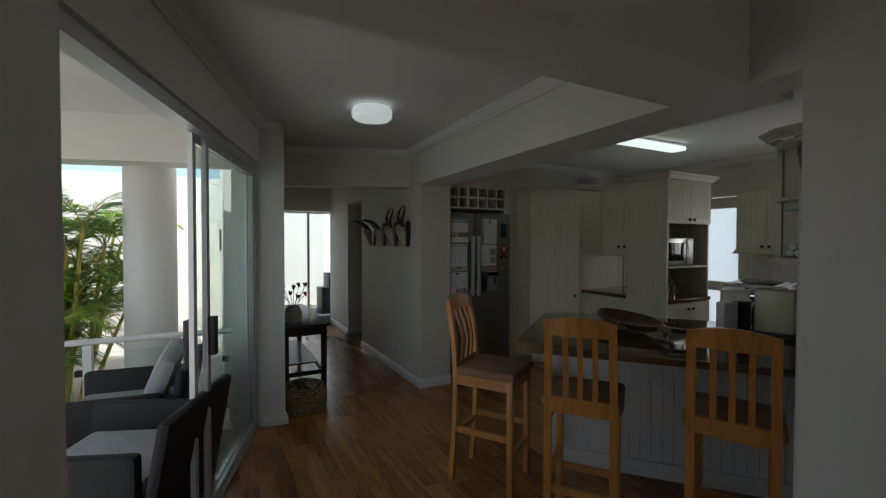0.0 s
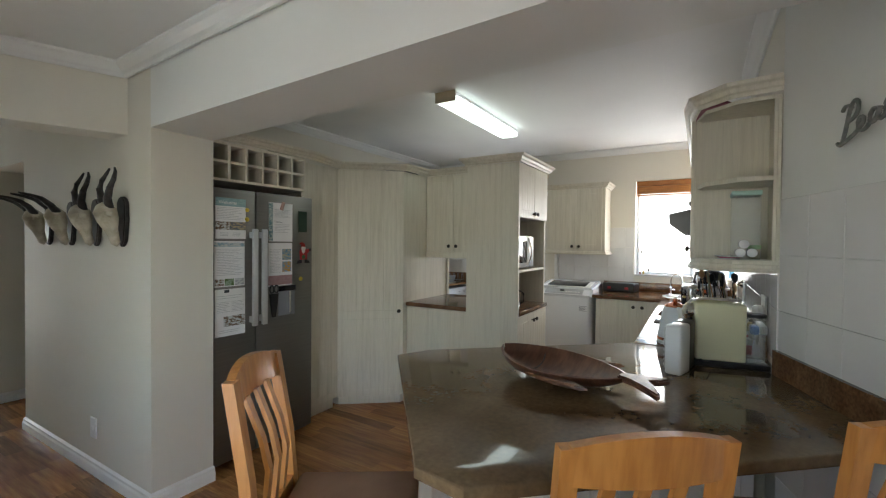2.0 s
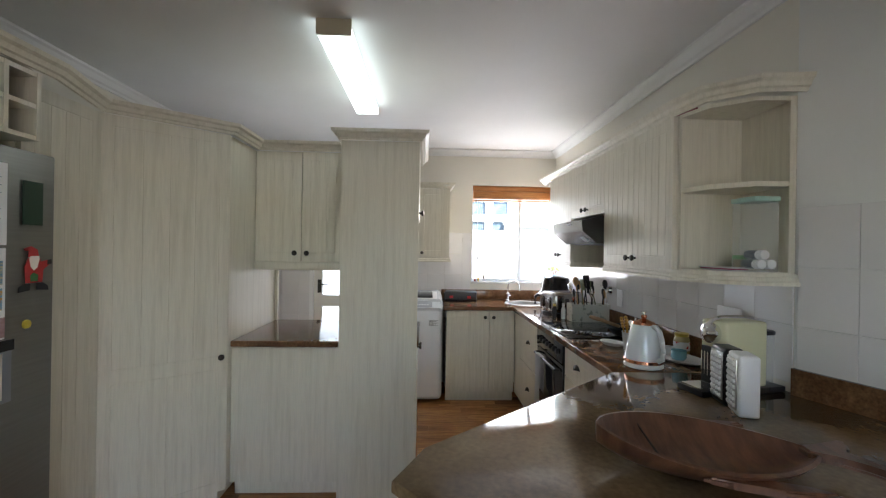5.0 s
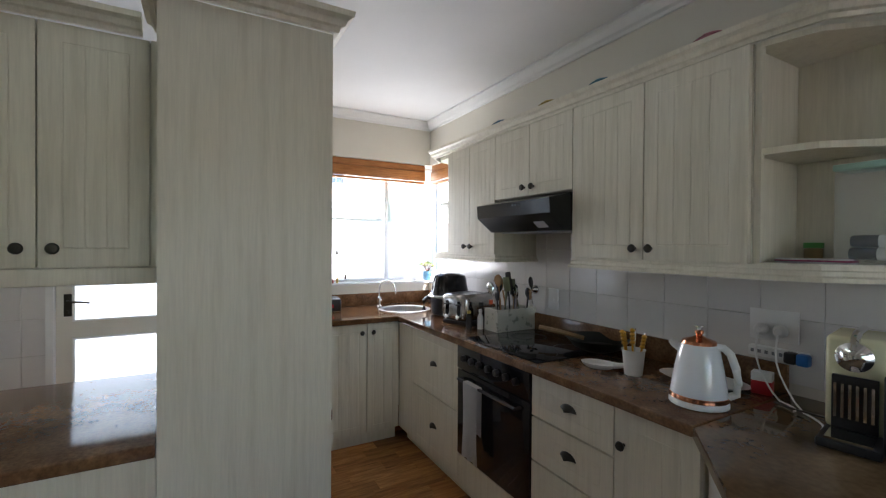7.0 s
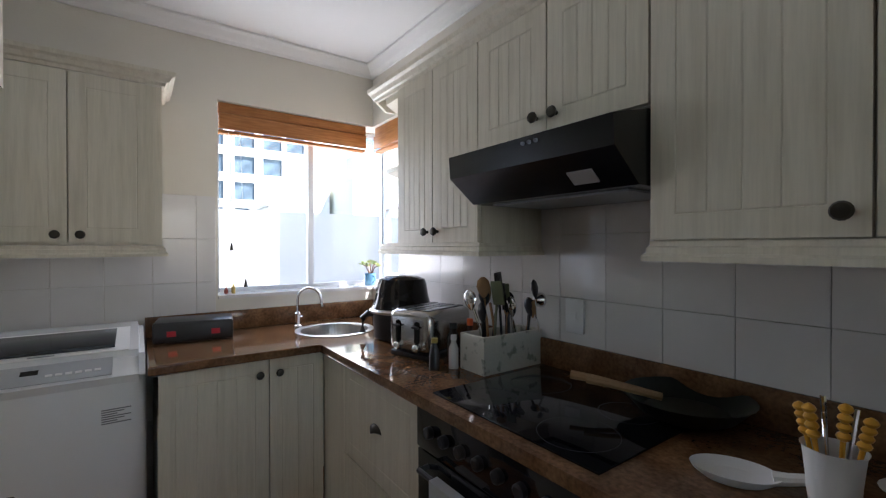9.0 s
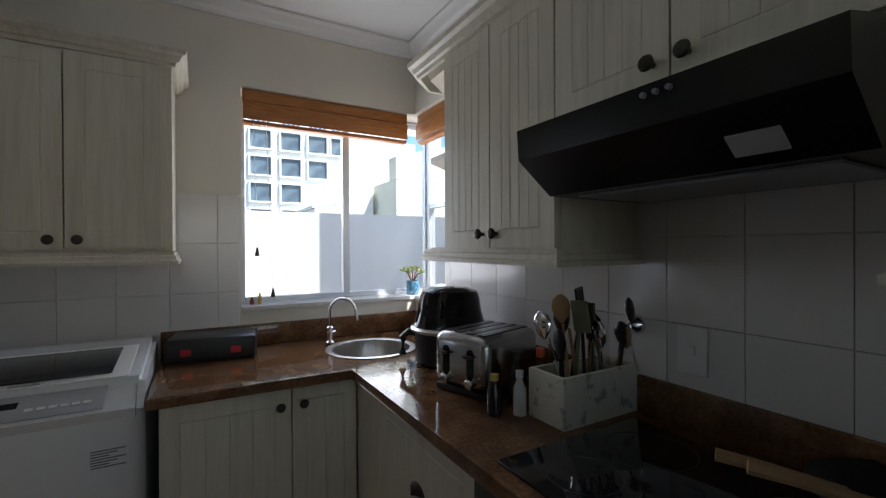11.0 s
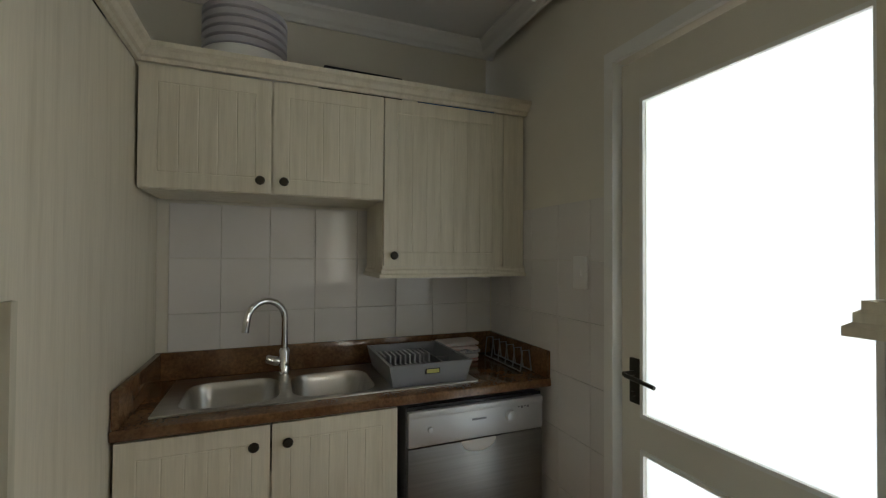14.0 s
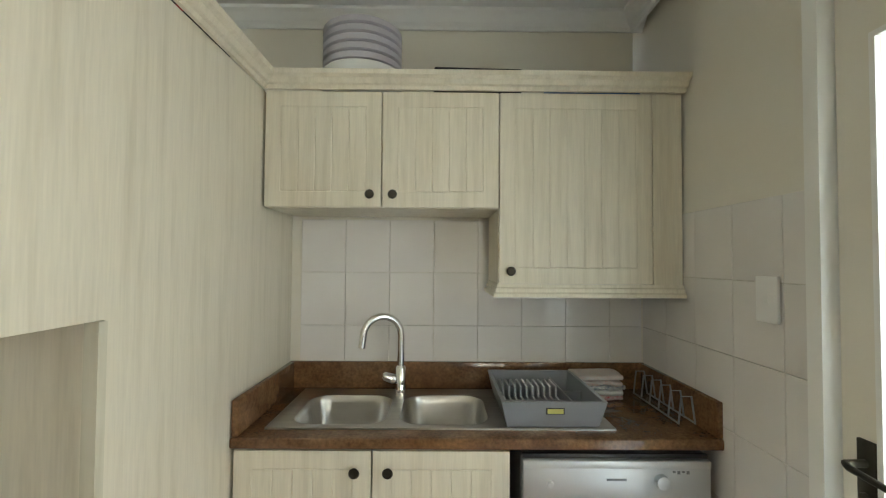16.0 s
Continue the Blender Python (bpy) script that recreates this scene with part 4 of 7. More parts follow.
mould_part("cornice", [(2.885, NY - .001), (EX2 - .001, NY - .001)], CO, KZ - .069, CEIL, kind="structure")
mould_part("cornice", [(P0.x - .28 * .25, 1.70), (P1.x - .002, P1.y), (1.22, 4.15)], CO, DZ - .069, CEIL, kind="structure")
mould_part("cornice", [(1.252, 5.078), (2.54, 4.618), (2.408, 1.70)], CO, DZ - .069, CEIL, kind="structure")

# ---------------- small things ----------------
def cut(ob, cutter_bm):
    """Cuts a shape out of a part and keeps the plain result."""
    me = bpy.data.meshes.new("cutter")
    bmesh.ops.recalc_face_normals(cutter_bm, faces=cutter_bm.faces)
    cutter_bm.to_mesh(me)
    cutter_bm.free()
    co = new("cutter", me)
    md = ob.modifiers.new("cut", "BOOLEAN")
    md.operation, md.object, md.solver = "DIFFERENCE", co, "EXACT"
    bpy.context.view_layer.update()
    dg = bpy.context.evaluated_depsgraph_get()
    res = bpy.data.meshes.new_from_object(ob.evaluated_get(dg))
    ob.modifiers.clear()
    ob.data = res
    bpy.data.objects.remove(co)


def top_of(t):
    return [c for c in t.children if c.name.startswith("top")][0]


# round sink
rsk = thing("round_sink", (6.28, 2.03, .90), 0, "round stainless prep sink set into the corner worktop", "sink")
bm = bmesh.new()
lathe(bm, [(.182, -.2), (.182, .2)], 40, pose(6.28, 2.03, .9))
cut(top_of(wt), bm)
bm = bmesh.new()
lathe(bm, [(.205, .001), (.205, .004), (.19, .007), (.175, .001), (.168, -.02), (.155, -.12), (.13, -.137), (.04, -.142), (.004, -.143)], 40, cap=False)
part("bowl", bm, SINK, rsk, smooth=True)
bm = bmesh.new()
lathe(bm, [(.045, -.12), (.05, -.05), (.046, -.048), (.038, -.115)], 20, pose(-.03, .02, 0))
part("strainer_cup", bm, WHITEP, rsk, smooth=True)


def gooseneck(at, rz, h, reach, label, lever=True, r=.009):
    t = thing("tap", at, rz, label, "tap")
    bm = bmesh.new()
    lathe(bm, [(.024, 0), (.024, .008), (.014, .014), (.014, .05), (.017, .055), (.017, .075), (r, .085)], 18)
    if r > .01:
        lathe(bm, [(.026, 0), (.026, .03), (.022, .038), (.022, .10), (.018, .106), (r, .112)], 20)
        lathe(bm, [(.016, 0), (.020, .012), (.017, .05), (.010, .056)], 14, pose(-.006, -.018, .055, 72, 0, -20))
    pts = [(0, 0, .08), (0, 0, h - reach / 2)]
    for i in range(1, 10):
        a = math.pi * i / 9
        pts.append((0, -reach / 2 + reach / 2 * math.cos(a), h - reach / 2 + reach / 2 * math.sin(a)))
    pts.append((0, -reach - .005, h - reach / 2 - .04))
    tube(bm, pts, r, 12)
    part("spout", bm, CHROME, t, smooth=True)
    bm = bmesh.new()
    if lever:
        tube(bm, [(.015, 0, .065), (.05, 0, .075)], .006)
        tube(bm, [(-.015, 0, .065), (-.05, 0, .075)], .006)
    else:
        tube(bm, [(.015, 0, .05), (.045, -.01, .05)], .005)
    part("lever", bm, CHROME, t, smooth=True)
    return t


gooseneck((6.47, 2.17, .901), -35, .215, .13, "small chrome gooseneck tap beside the round sink", False, .007)
gooseneck((5.645, 5.03, .906), -65, .31, .155, "tall chrome mixer tap over the double sink", False, .0145)

# laundry sink
ls = thing("double_sink", (0, 0, 0), 0, "stainless double-bowl sink with drainer", "sink")
BWL = [(5.31, 5.625), (5.665, 5.965)]


def bowl_ring(bm, x0, y0, x1, y1, z, r):
    """A rounded rectangle of points at one height."""
    out = []
    for cx, cy, a0 in ((x1 - r, y1 - r, 0), (x0 + r, y1 - r, 90), (x0 + r, y0 + r, 180), (x1 - r, y0 + r, 270)):
        for k in range(6):
            a = math.radians(a0 + 18 * k)
            out.append(bm.verts.new((cx + r * math.cos(a), cy + r * math.sin(a), z)))
    return out


for a_, b_ in BWL:
    bm = bmesh.new()
    bx(bm, a_ - .004, 4.694, .7, b_ + .004, 5.004, 1.0)
    cut(top_of(lw), bm)
bm = bmesh.new()
bx(bm, 5.25, 4.675, .9008, 6.36, 5.09, .9065)
rim = part("rim", bm, SINK, ls)
for a_, b_ in BWL:
    bm = bmesh.new()
    lo_, hi_ = bowl_ring(bm, a_, 4.698, b_, 5.0, .85, .075), bowl_ring(bm, a_, 4.698, b_, 5.0, .95, .075)
    bm.faces.new(lo_[::-1])
    bm.faces.new(hi_)
    for k in range(24):
        bm.faces.new((lo_[k], lo_[(k + 1) % 24], hi_[(k + 1) % 24], hi_[k]))
    cut(rim, bm)
    bm = bmesh.new()
    rings = [bowl_ring(bm, a_ + e, 4.698 + e, b_ - e, 5.0 - e, z, max(.03, .075 - e * .5)) for e, z in ((-.004, .9072), (.001, .9078), (.005, .903), (.009, .88), (.020, .80), (.032, .775), (.06, .765))]
    for p, q in zip(rings, rings[1:]):
        for k in range(24):
            bm.faces.new((p[k], p[(k + 1) % 24], q[(k + 1) % 24], q[k]))
    bm.faces.new(rings[-1])
    ob = part("bowl", bm, SINK, ls, smooth=True)
    bm = bmesh.new()
    lathe(bm, [(.035, .7645), (.035, .767), (.02, .765)], 20, pose((a_ + b_) / 2, 4.85, 0))
    part("drain", bm, CHROME, ls, smooth=True)

# drying rack
dr = thing("dish_rack", (5.995, 4.665, .908), 0, "grey plastic dish drying rack, empty", "dish rack")
bm = bmesh.new()
W_, D_ = .335, .40
va = [(0.02, .02, 0), (W_ - .02, .02, 0), (W_ - .02, D_ - .02, 0), (.02, D_ - .02, 0)]
vb = [(0, 0, .085), (W_, 0, .085), (W_, D_, .085), (0, D_, .085)]
vc = [(.012, .012, .085), (W_ - .012, .012, .085), (W_ - .012, D_ - .012, .085), (.012, D_ - .012, .085)]
vd = [(.024, .024, .008), (W_ - .024, .024, .008), (W_ - .024, D_ - .024, .008), (.024, D_ - .024, .008)]
R_ = [[bm.verts.new(v) for v in r] for r in (va, vb, vc, vd)]
bm.faces.new(R_[0])
bm.faces.new(R_[3])
for p, q in zip(R_, R_[1:]):
    for k in range(4):
        bm.faces.new((p[k], p[(k + 1) % 4], q[(k + 1) % 4], q[k]))
part("tray", bm, GREYP, dr)
for i in range(10):
    bm = bmesh.new()
    bx(bm, .03 + i * .021, .19, .0085, .037 + i * .021, .29, .078)
    bx(bm, .03 + i * .021, .13, .0085, .037 + i * .021, .19, .045)
    part("prong", bm, mat("light_grey_prong", (.42, .43, .45), .4) if i == 0 else MATS["light_grey_prong"], dr)
boxpart("divider", (.025, .125, .0085, .244, .129, .05), GREYP, dr)
boxpart("divider", (.245, .026, .0085, .249, D_ - .026, .062), GREYP, dr)
boxpart("divider", (.25, .18, .0085, W_ - .026, .185, .062), GREYP, dr)
boxpart("label_rim", (.141, .003, .045, .199, .011, .065), BLACK, dr)
boxpart("label_plate", (.145, .001, .048, .195, .010, .062), mat("olive_label", (.45, .42, .12), .5), dr)
# folded towels
for i, (c, z) in enumerate((((.45, .08, .09), .902), ((.6, .6, .6), .921), ((.12, .14, .2), .940), ((.62, .40, .36), .959), ((.62, .50, .46), .979))):
    m_ = mat("tea_towel_cloth", c, .95, rgb2=(.6, .58, .55), scale=60, stretch=(1, 6, 1), bump=.3, bscale=200)
    t = thing("tea_towel", (6.42, 5.02, z), 4 * (-1) ** i, "folded patterned tea towel in a stack behind the rack", "tea towel")
    bm = bmesh.new()
    bx(bm, -.09, -.06, 0, .09, .06, .018, bev=.007, seg=3)
    bmesh.ops.subdivide_edges(bm, edges=[e for e in bm.edges if e.calc_length() > .05], cuts=7, use_grid_fill=True)
    for v in bm.verts:
        v.co.z += (.002 + .003 * (i > 2)) * math.sin(v.co.x * 70 + i) * math.cos(v.co.y * 55 + 2 * i)
        v.co.x += .006 * math.sin(v.co.y * 40 + i * 2)
    part("cloth", bm, m_, t, smooth=True)
wk = thing("wire_rack", (6.638, 4.72, .905), 0, "grey wire plate rack leaning on the side splash", "rack")
bm = bmesh.new()
for i in range(6):
    y = i * .065
    tube(bm, [(.0, y, 0), (-.012, y, .09), (-.045, y, .09), (-.055, y, .0)], .003, 6)
tube(bm, [(-.055, 0, .003), (-.055, .325, .003)], .003, 6)
tube(bm, [(.0, 0, .003), (.0, .325, .003)], .003, 6)
part("frame", bm, GREYP, wk)

# things on the cupboards
bn = thing("plastic_tub_stack", (5.49, 4.97, 2.036), 0, "stack of clear ribbed tubs on a white base", "plastic tubs")
bm = bmesh.new()
lathe(bm, [(.12, 0), (.15, .01), (.155, .115), (.15, .12)], 36)
part("base", bm, WHITEP, bn, smooth=True)
TUB = mat("hazy_plastic", (.62, .60, .66), .3, alpha=.75)
for i in range(5):
    bm = bmesh.new()
    z = .121 + i * .033
    lathe(bm, [(.143, z), (.152, z + .006), (.152, z + .026), (.143, z + .032)], 36)
    part("tub", bm, TUB, bn, smooth=True)
bm = bmesh.new()
lathe(bm, [(.14, .287), (.11, .303), (.04, .307), (.01, .307)], 36)
part("lid", bm, TUB, bn, smooth=True)
boxpart("case", (-.16, -.08, 0, .16, .08, .104), BLACK, thing("flat_black_box", (5.93, 4.93, 2.036), 2, "flat black box lying on the laundry cupboards", "box"), bev=.004)
boxpart("case", (-.16, -.08, 0, .16, .08, .094), mat("blue_plastic", (.02, .12, .35), .4), thing("blue_folder", (6.37, 4.94, 2.036), -3, "thin blue folder lying on the laundry cupboards", "folder"), bev=.003)
bg = thing("black_bag", (5.0, 4.55, 2.036), 0, "black bag with red trim on the tall cupboard", "bag")
bm = bmesh.new()
lathe(bm, [(.15, 0), (.17, .05), (.14, .12), (.06, .145), (.01, .15)], 24)
part("body", bm, BLACK, bg, smooth=True)
bm = bmesh.new()
tube(bm, [(.168 * math.cos(a / 16 * math.pi * 2), .168 * math.sin(a / 16 * math.pi * 2), .06) for a in range(17)], .006)
part("red_trim", bm, mat("red_plastic", (.4, .02, .02), .4), bg, smooth=True)
for x, r, c, nm in ((4.045, .105, (.42, .16, .2), "pink"), (4.525, .10, (.12, .25, .32), "blue"), (4.86, .10, (.5, .38, .12), "yellow"), (5.27, .10, (.1, .2, .28), "dark blue")):
    t = thing("bowl", (x, 1.84, 2.037), 0, nm + " ceramic bowl upside down on the wall cabinets", "bowl", "bowls on the cabinets")
    bm = bmesh.new()
    lathe(bm, [(r, 0), (r, .02), (r * .96, .05), (r * .82, .085), (r * .55, .108), (r * .4, .112), (r * .38, .12), (.005, .12)], 28)
    part("shell", bm, mat(nm.replace(" ", "_") + "_glaze", c, .25), t, smooth=True)

t = thing("platter", (3.75, 4.80, 2.036), 0, "round beige platter on top of the tall cupboards", "platter")
bm = bmesh.new()
lathe(bm, [(.10, 0), (.12, .02), (.10, .06), (.17, .085), (.18, .09), (.16, .092), (.01, .075)], 30)
part("dish", bm, CARC, t, smooth=True)

# corner shelf contents
tb = thing("plastic_container", (3.66, 1.745, 1.361), 0, "tall clear plastic container with three white lids in it", "container")
TUBC = mat("clear_plastic", (.75, .82, .80), .15, alpha=.2)
boxpart("tub", (-.06, -.05, 0, .06, .05, .27), TUBC, tb, bev=.006)
boxpart("lid", (-.063, -.053, .271, .063, .053, .29), mat("mint_plastic", (.45, .68, .6), .4), tb, bev=.004)
for x, y, z in ((-.03, -.022, .03), (-.03, .018, .03), (-.03, .006, .066)):
    bm = bmesh.new()
    lathe(bm, [(.018, 0), (.018, .03), (.015, .032)], 16, pose(x, y, z, 0, -90))
    part("bottle_cap", bm, WHITEP, tb, smooth=True)
    bm = bmesh.new()
    lathe(bm, [(.018, 0), (.018, .055), (.015, .06)], 16, pose(x + .001, y, z, 0, 90))
    part("bottle", bm, mat("navy_bottle", (.02, .03, .06), .35), tb, smooth=True)
jr = thing("jar", (3.80, 1.70, 1.361), 0, "small glass jar with a green lid", "jar")
bm = bmesh.new()
lathe(bm, [(.024, 0), (.025, .04), (.022, .045)], 20)
part("glass", bm, mat("amber_contents", (.3, .22, .1), .3), jr, smooth=True)
bm = bmesh.new()
lathe(bm, [(.026, .0455), (.026, .062), (.02, .063)], 20)
part("lid", bm, mat("green_lid", (.12, .4, .1), .4), jr, smooth=True)
for i, (c, dz) in enumerate((((.5, .5, .5), 0), ((.35, .06, .15), .005), ((.6, .6, .58), .010))):
    boxpart("cover", (-.09, -.035, 0, .09, .035, .0045), mat("booklet_cover", c, .6), thing("booklet", (3.76, 1.80, 1.3605 + dz), 8 * i - 6, "thin booklet lying on the corner shelf", "booklet"))

# kettle
kt = thing("kettle", (3.978, 2.018, .901), 200, "white electric kettle with copper trim", "kettle")
COPPER = mat("copper", (.75, .32, .18), .15, 1.0)
bm = bmesh.new()
lathe(bm, [(.082, .022), (.083, .035), (.078, .07), (.068, .13), (.058, .18), (.050, .195)], 40)
part("body", bm, mat("white_gloss", (.8, .82, .84), .1, coat=.5), kt, smooth=True)
bm = bmesh.new()
lathe(bm, [(.078, 0), (.086, .003), (.086, .012), (.080, .0215)], 40)
part("base", bm, WHITEP, kt, smooth=True)
bm = bmesh.new()
lathe(bm, [(.052, .1955), (.048, .205), (.02, .215), (.008, .222), (.013, .228), (.013, .236), (.003, .24)], 32)
part("lid", bm, COPPER, kt, smooth=True)
bm = bmesh.new()
lathe(bm, [(.006, .2365), (.006, .246), (.015, .248), (.015, .253), (.003, .254)], 16)
part("lid_knob", bm, CHROME, kt, smooth=True)
bm = bmesh.new()
tube(bm, [(.044, 0, .188), (.066, 0, .190), (.086, 0, .172), (.100, 0, .130), (.107, 0, .085), (.102, 0, .052), (.082, 0, .040)], .012, 12)
part("handle", bm, WHITEP, kt, smooth=True)
bm = bmesh.new()
lathe(bm, [(.0785, .0), (.0855, .0005), (.0845, .013), (.083, .0145)], 40, pose(0, 0, .022), cap=False)
part("copper_band", bm, COPPER, kt, smooth=True)
bm = bmesh.new()
tube(bm, [(-.05, 0, .17), (-.075, 0, .185), (-.085, 0, .195)], .015, 12, .008)
part("spout", bm, WHITEP, kt, smooth=True)

# coffee machine
cf = thing("coffee_machine", (3.635, 1.868, .901), 190, "cream capsule coffee machine with chrome lever and water tank", "coffee machine")
bm = bmesh.new()
bx(bm, -.06, -.065, .025, .06, .125, .272, bev=.012, seg=3)
part("body", bm, CREAM, cf, smooth=True)
boxpart("drip_base", (-.062, -.17, 0, .062, .21, .024), BLACK, cf, bev=.006)
boxpart("front_panel", (-.045, -.075, .03, .045, -.061, .17), BLACK, cf, bev=.002)
for i in range(6):
    boxpart("grille_bar", (-.04 + i * .0145, -.081, .06, -.034 + i * .0145, -.0755, .15), CHROME, cf)
bm = bmesh.new()
lathe(bm, [(.036, -.03), (.038, 0), (.038, .02), (.02, .035), (.004, .04)], 24, pose(0, -.07, .225, 90))
part("chrome_head", bm, CHROME, cf, smooth=True)
bm = bmesh.new()
tube(bm, [(0, -.10, .24), (0, -.07, .272), (0, -.03, .281), (0, .08, .279)], .010, 10)
part("lever", bm, CHROME, cf, smooth=True)
boxpart("cup_grid", (-.045, -.165, .025, .045, -.082, .03), CHROME, cf)
bm = bmesh.new()
lathe(bm, [(.036, .026), (.036, .105), (.033, .112), (.038, .118), (.038, .215)], 28, pose(0, .168, 0))
part("water_tank", bm, TUBC, cf, smooth=True)
bm = bmesh.new()
lathe(bm, [(.040, .2155), (.041, .226), (.036, .230)], 28, pose(0, .168, 0))
part("tank_lid", bm, BLACK, cf, smooth=True)

# LED lanterns
for x, y, rz, body, lab in ((3.505, 1.965, 170, BLACK, "black rechargeable lantern with a panel of small lamps"), (3.40, 1.985, 162, WHITEP, "white rechargeable lantern with a panel of small lamps")):
    t = thing("emergency_lantern", (x, y, .901), rz, lab, "lantern", "emergency lanterns")
    bm = bmesh.new()
    bx(bm, -.05, -.028, 0, .05, .035, .20, bev=.01, seg=3)
    part("housing", bm, body, t, smooth=True)
    pn = boxpart("lamp_panel", (-.038, -.033, .02, .038, -.0285, .185), SINK, t, bev=.001)
    for i in range(4):
        for j in range(8):
            bm = bmesh.new()
            lathe(bm, [(.008, 0), (.006, .004), (.002, .005)], 8, pose(-.027 + i * .018, -.0335, .034 + j * .0195, 90))
            part("lamp", bm, WHITEP, pn, smooth=True)

# fish bowl
fb = thing("fish_bowl", (3.032, 2.330, .901), -10, "carved dark wooden bowl in the shape of a fish", "bowl")
bm = bmesh.new()
NU, NV = 28, 10
def hw(u):
    """Half the width of the hull, u running from the nose to the neck."""
    return .012 + .158 * math.sin(math.pi * u ** .9) ** .72 if u < .97 else .012 + .158 * math.sin(math.pi * .97 ** .9) ** .72 * (1 - u) / .03


HL = .50
rows_o, rows_i = [], []
for i in range(NU + 1):
    u = i / NU
    y = .28 - HL * u
    w = hw(u)
    rim_z = .066 + .034 * (1 - u) ** 2.2
    low = .004 + .05 * abs(2 * u - 1) ** 3
    ro, ri = [], []
    for j in range(NV + 1):
        a = math.pi * j / NV
        c = math.cos(a)
        ro.append(bm.verts.new((w * c, y, low + (rim_z - low) * abs(c) ** 2.4)))
        ri.append(bm.verts.new((max(w - .013, w * .3) * c, y, low + .013 + (rim_z + .002 - low - .013) * abs(c) ** 2.2)))
    rows_o.append(ro)
    rows_i.append(ri)
for rows in (rows_o, rows_i):
    for a, b in zip(rows, rows[1:]):
        for k in range(NV):
            bm.faces.new((a[k], a[k + 1], b[k + 1], b[k]))
for i in range(NU):
    for k in (0, NV):
        bm.faces.new((rows_o[i][k], rows_o[i + 1][k], rows_i[i + 1][k], rows_i[i][k]))
for i in (0, NU):
    for k in range(NV):
        bm.faces.new((rows_o[i][k], rows_o[i][k + 1], rows_i[i][k + 1], rows_i[i][k]))
part("hollow_body", bm, BOWLW, fb, smooth=True)
bm = bmesh.new()
tail = [(-.022, -.19), (.022, -.19), (.020, -.23), (.040, -.265), (.085, -.315), (.078, -.335), (.035, -.315), (.004, -.275), (-.04, -.315), (-.085, -.345), (-.115, -.345), (-.10, -.325),
        (-.055, -.285), (-.028, -.24)]
prism(bm, tail, .052, .074)
for v in bm.verts:
    v.co.z -= .10 * max(0, -.24 - v.co.y)
bmesh.ops.bevel(bm, geom=list(bm.edges), offset=.006, segments=2, affect="EDGES")
part("tail", bm, BOWLW, fb, smooth=True)
for sx in (-1, 1):
    bm = bmesh.new()
    prism(bm, [(sx * .150, .10), (sx * .166, .04), (sx * .182, -.04), (sx * .186, -.12), (sx * .178, -.155), (sx * .158, -.10), (sx * .140, -.04), (sx * .135, .02)], .044, .060)
    bmesh.ops.bevel(bm, geom=list(bm.edges), offset=.005, segments=2, affect="EDGES")
    part("fin", bm, BOWLW, fb, smooth=True)
# carved gill line and eye
bm = bmesh.new()
tube(bm, [(.125 * math.sin(q), .15 - .02 * math.cos(q * 1.4), .030 + .040 * abs(math.sin(q)) ** 2.2) for q in [-1.1 + k * .22 for k in range(11)]], .003, 6)
part("gill_line", bm, DARKW, fb, smooth=True)

# counter clutter by the hob
cp_ = thing("utensil_cup", (4.285, 1.93, .901), 0, "white ribbed cup with yellow-handled cutlery", "cup")
bm = bmesh.new()
lathe(bm, [(.033, 0), (.036, .02), (.037, .04), (.040, .07), (.043, .095), (.046, .10), (.044, .10), (.040, .093), (.034, .01)], 28)
part("cup", bm, WHITEP, cp_, smooth=True)
YEL = mat("yellow_handle", (.65, .33, .03), .35)
for i in range(6):
    a = i * 1.05
    bm = bmesh.new()
    b_ = Vector((.02 * math.cos(a), .02 * math.sin(a), .03))
    e_ = Vector((.045 * math.cos(a), .045 * math.sin(a), .15 + .012 * (i % 3)))
    tube(bm, [b_, b_.lerp(e_, .6), e_], .003, 8, .005)
    if i < 4:
        for k in range(4):
            lathe(bm, [(.002, -.009), (.008, -.005), (.0105, 0), (.008, .005), (.002, .009)], 12, Matrix.Translation(b_.lerp(e_, .72 + .11 * k)))
    part("cutlery", bm, YEL if i < 4 else CHROME, cp_, smooth=True)
sr = thing("spoon_rest", (4.42, 1.97, .901), 25, "white ceramic spoon rest", "spoon rest")
bm = bmesh.new()
lathe(bm, [(.045, 0), (.060, .012), (.064, .020), (.058, .017), (.042, .006), (.005, .005)], 32, Matrix.Diagonal((1.15, .8, 1, 1)))
tube(bm, [(-.060, 0, .016), (-.085, 0, .020), (-.125, 0, .030)], .013, 10, .009)
part("dish", bm, WHITEP, sr, smooth=True)
wkk = thing("wok", (4.60, 1.77, .908), 0, "dark wok with wooden handles lying behind the hob", "wok")
bm = bmesh.new()
lathe(bm, [(.06, 0), (.11, .02), (.145, .06), (.15, .062), (.14, .058), (.10, .02), (.01, .012)], 32)
part("pan", bm, mat("dark_iron", (.02, .025, .02), .35, .4), wkk, smooth=True)
for dx in (0, .05):
    bm = bmesh.new()
    tube(bm, [(.08 - dx, .06, .06), (.17 - dx, .14, .085), (.22 - dx, .17, .09)], .01, 8, .012)
    part("wooden_handle", bm, mat("pale_wood", (.38, .24, .12), .6), wkk, smooth=True)
tr = thing("tray", (4.10, 1.78, .901), 10, "white oval tray holding cups and sachets", "tray")
bm = bmesh.new()
lathe(bm, [(.10, 0), (.13, .012), (.134, .014), (.12, .010), (.01, .005)], 32, Matrix.Diagonal((1.15, .7, 1, 1)))
part("dish", bm, WHITEP, tr, smooth=True)
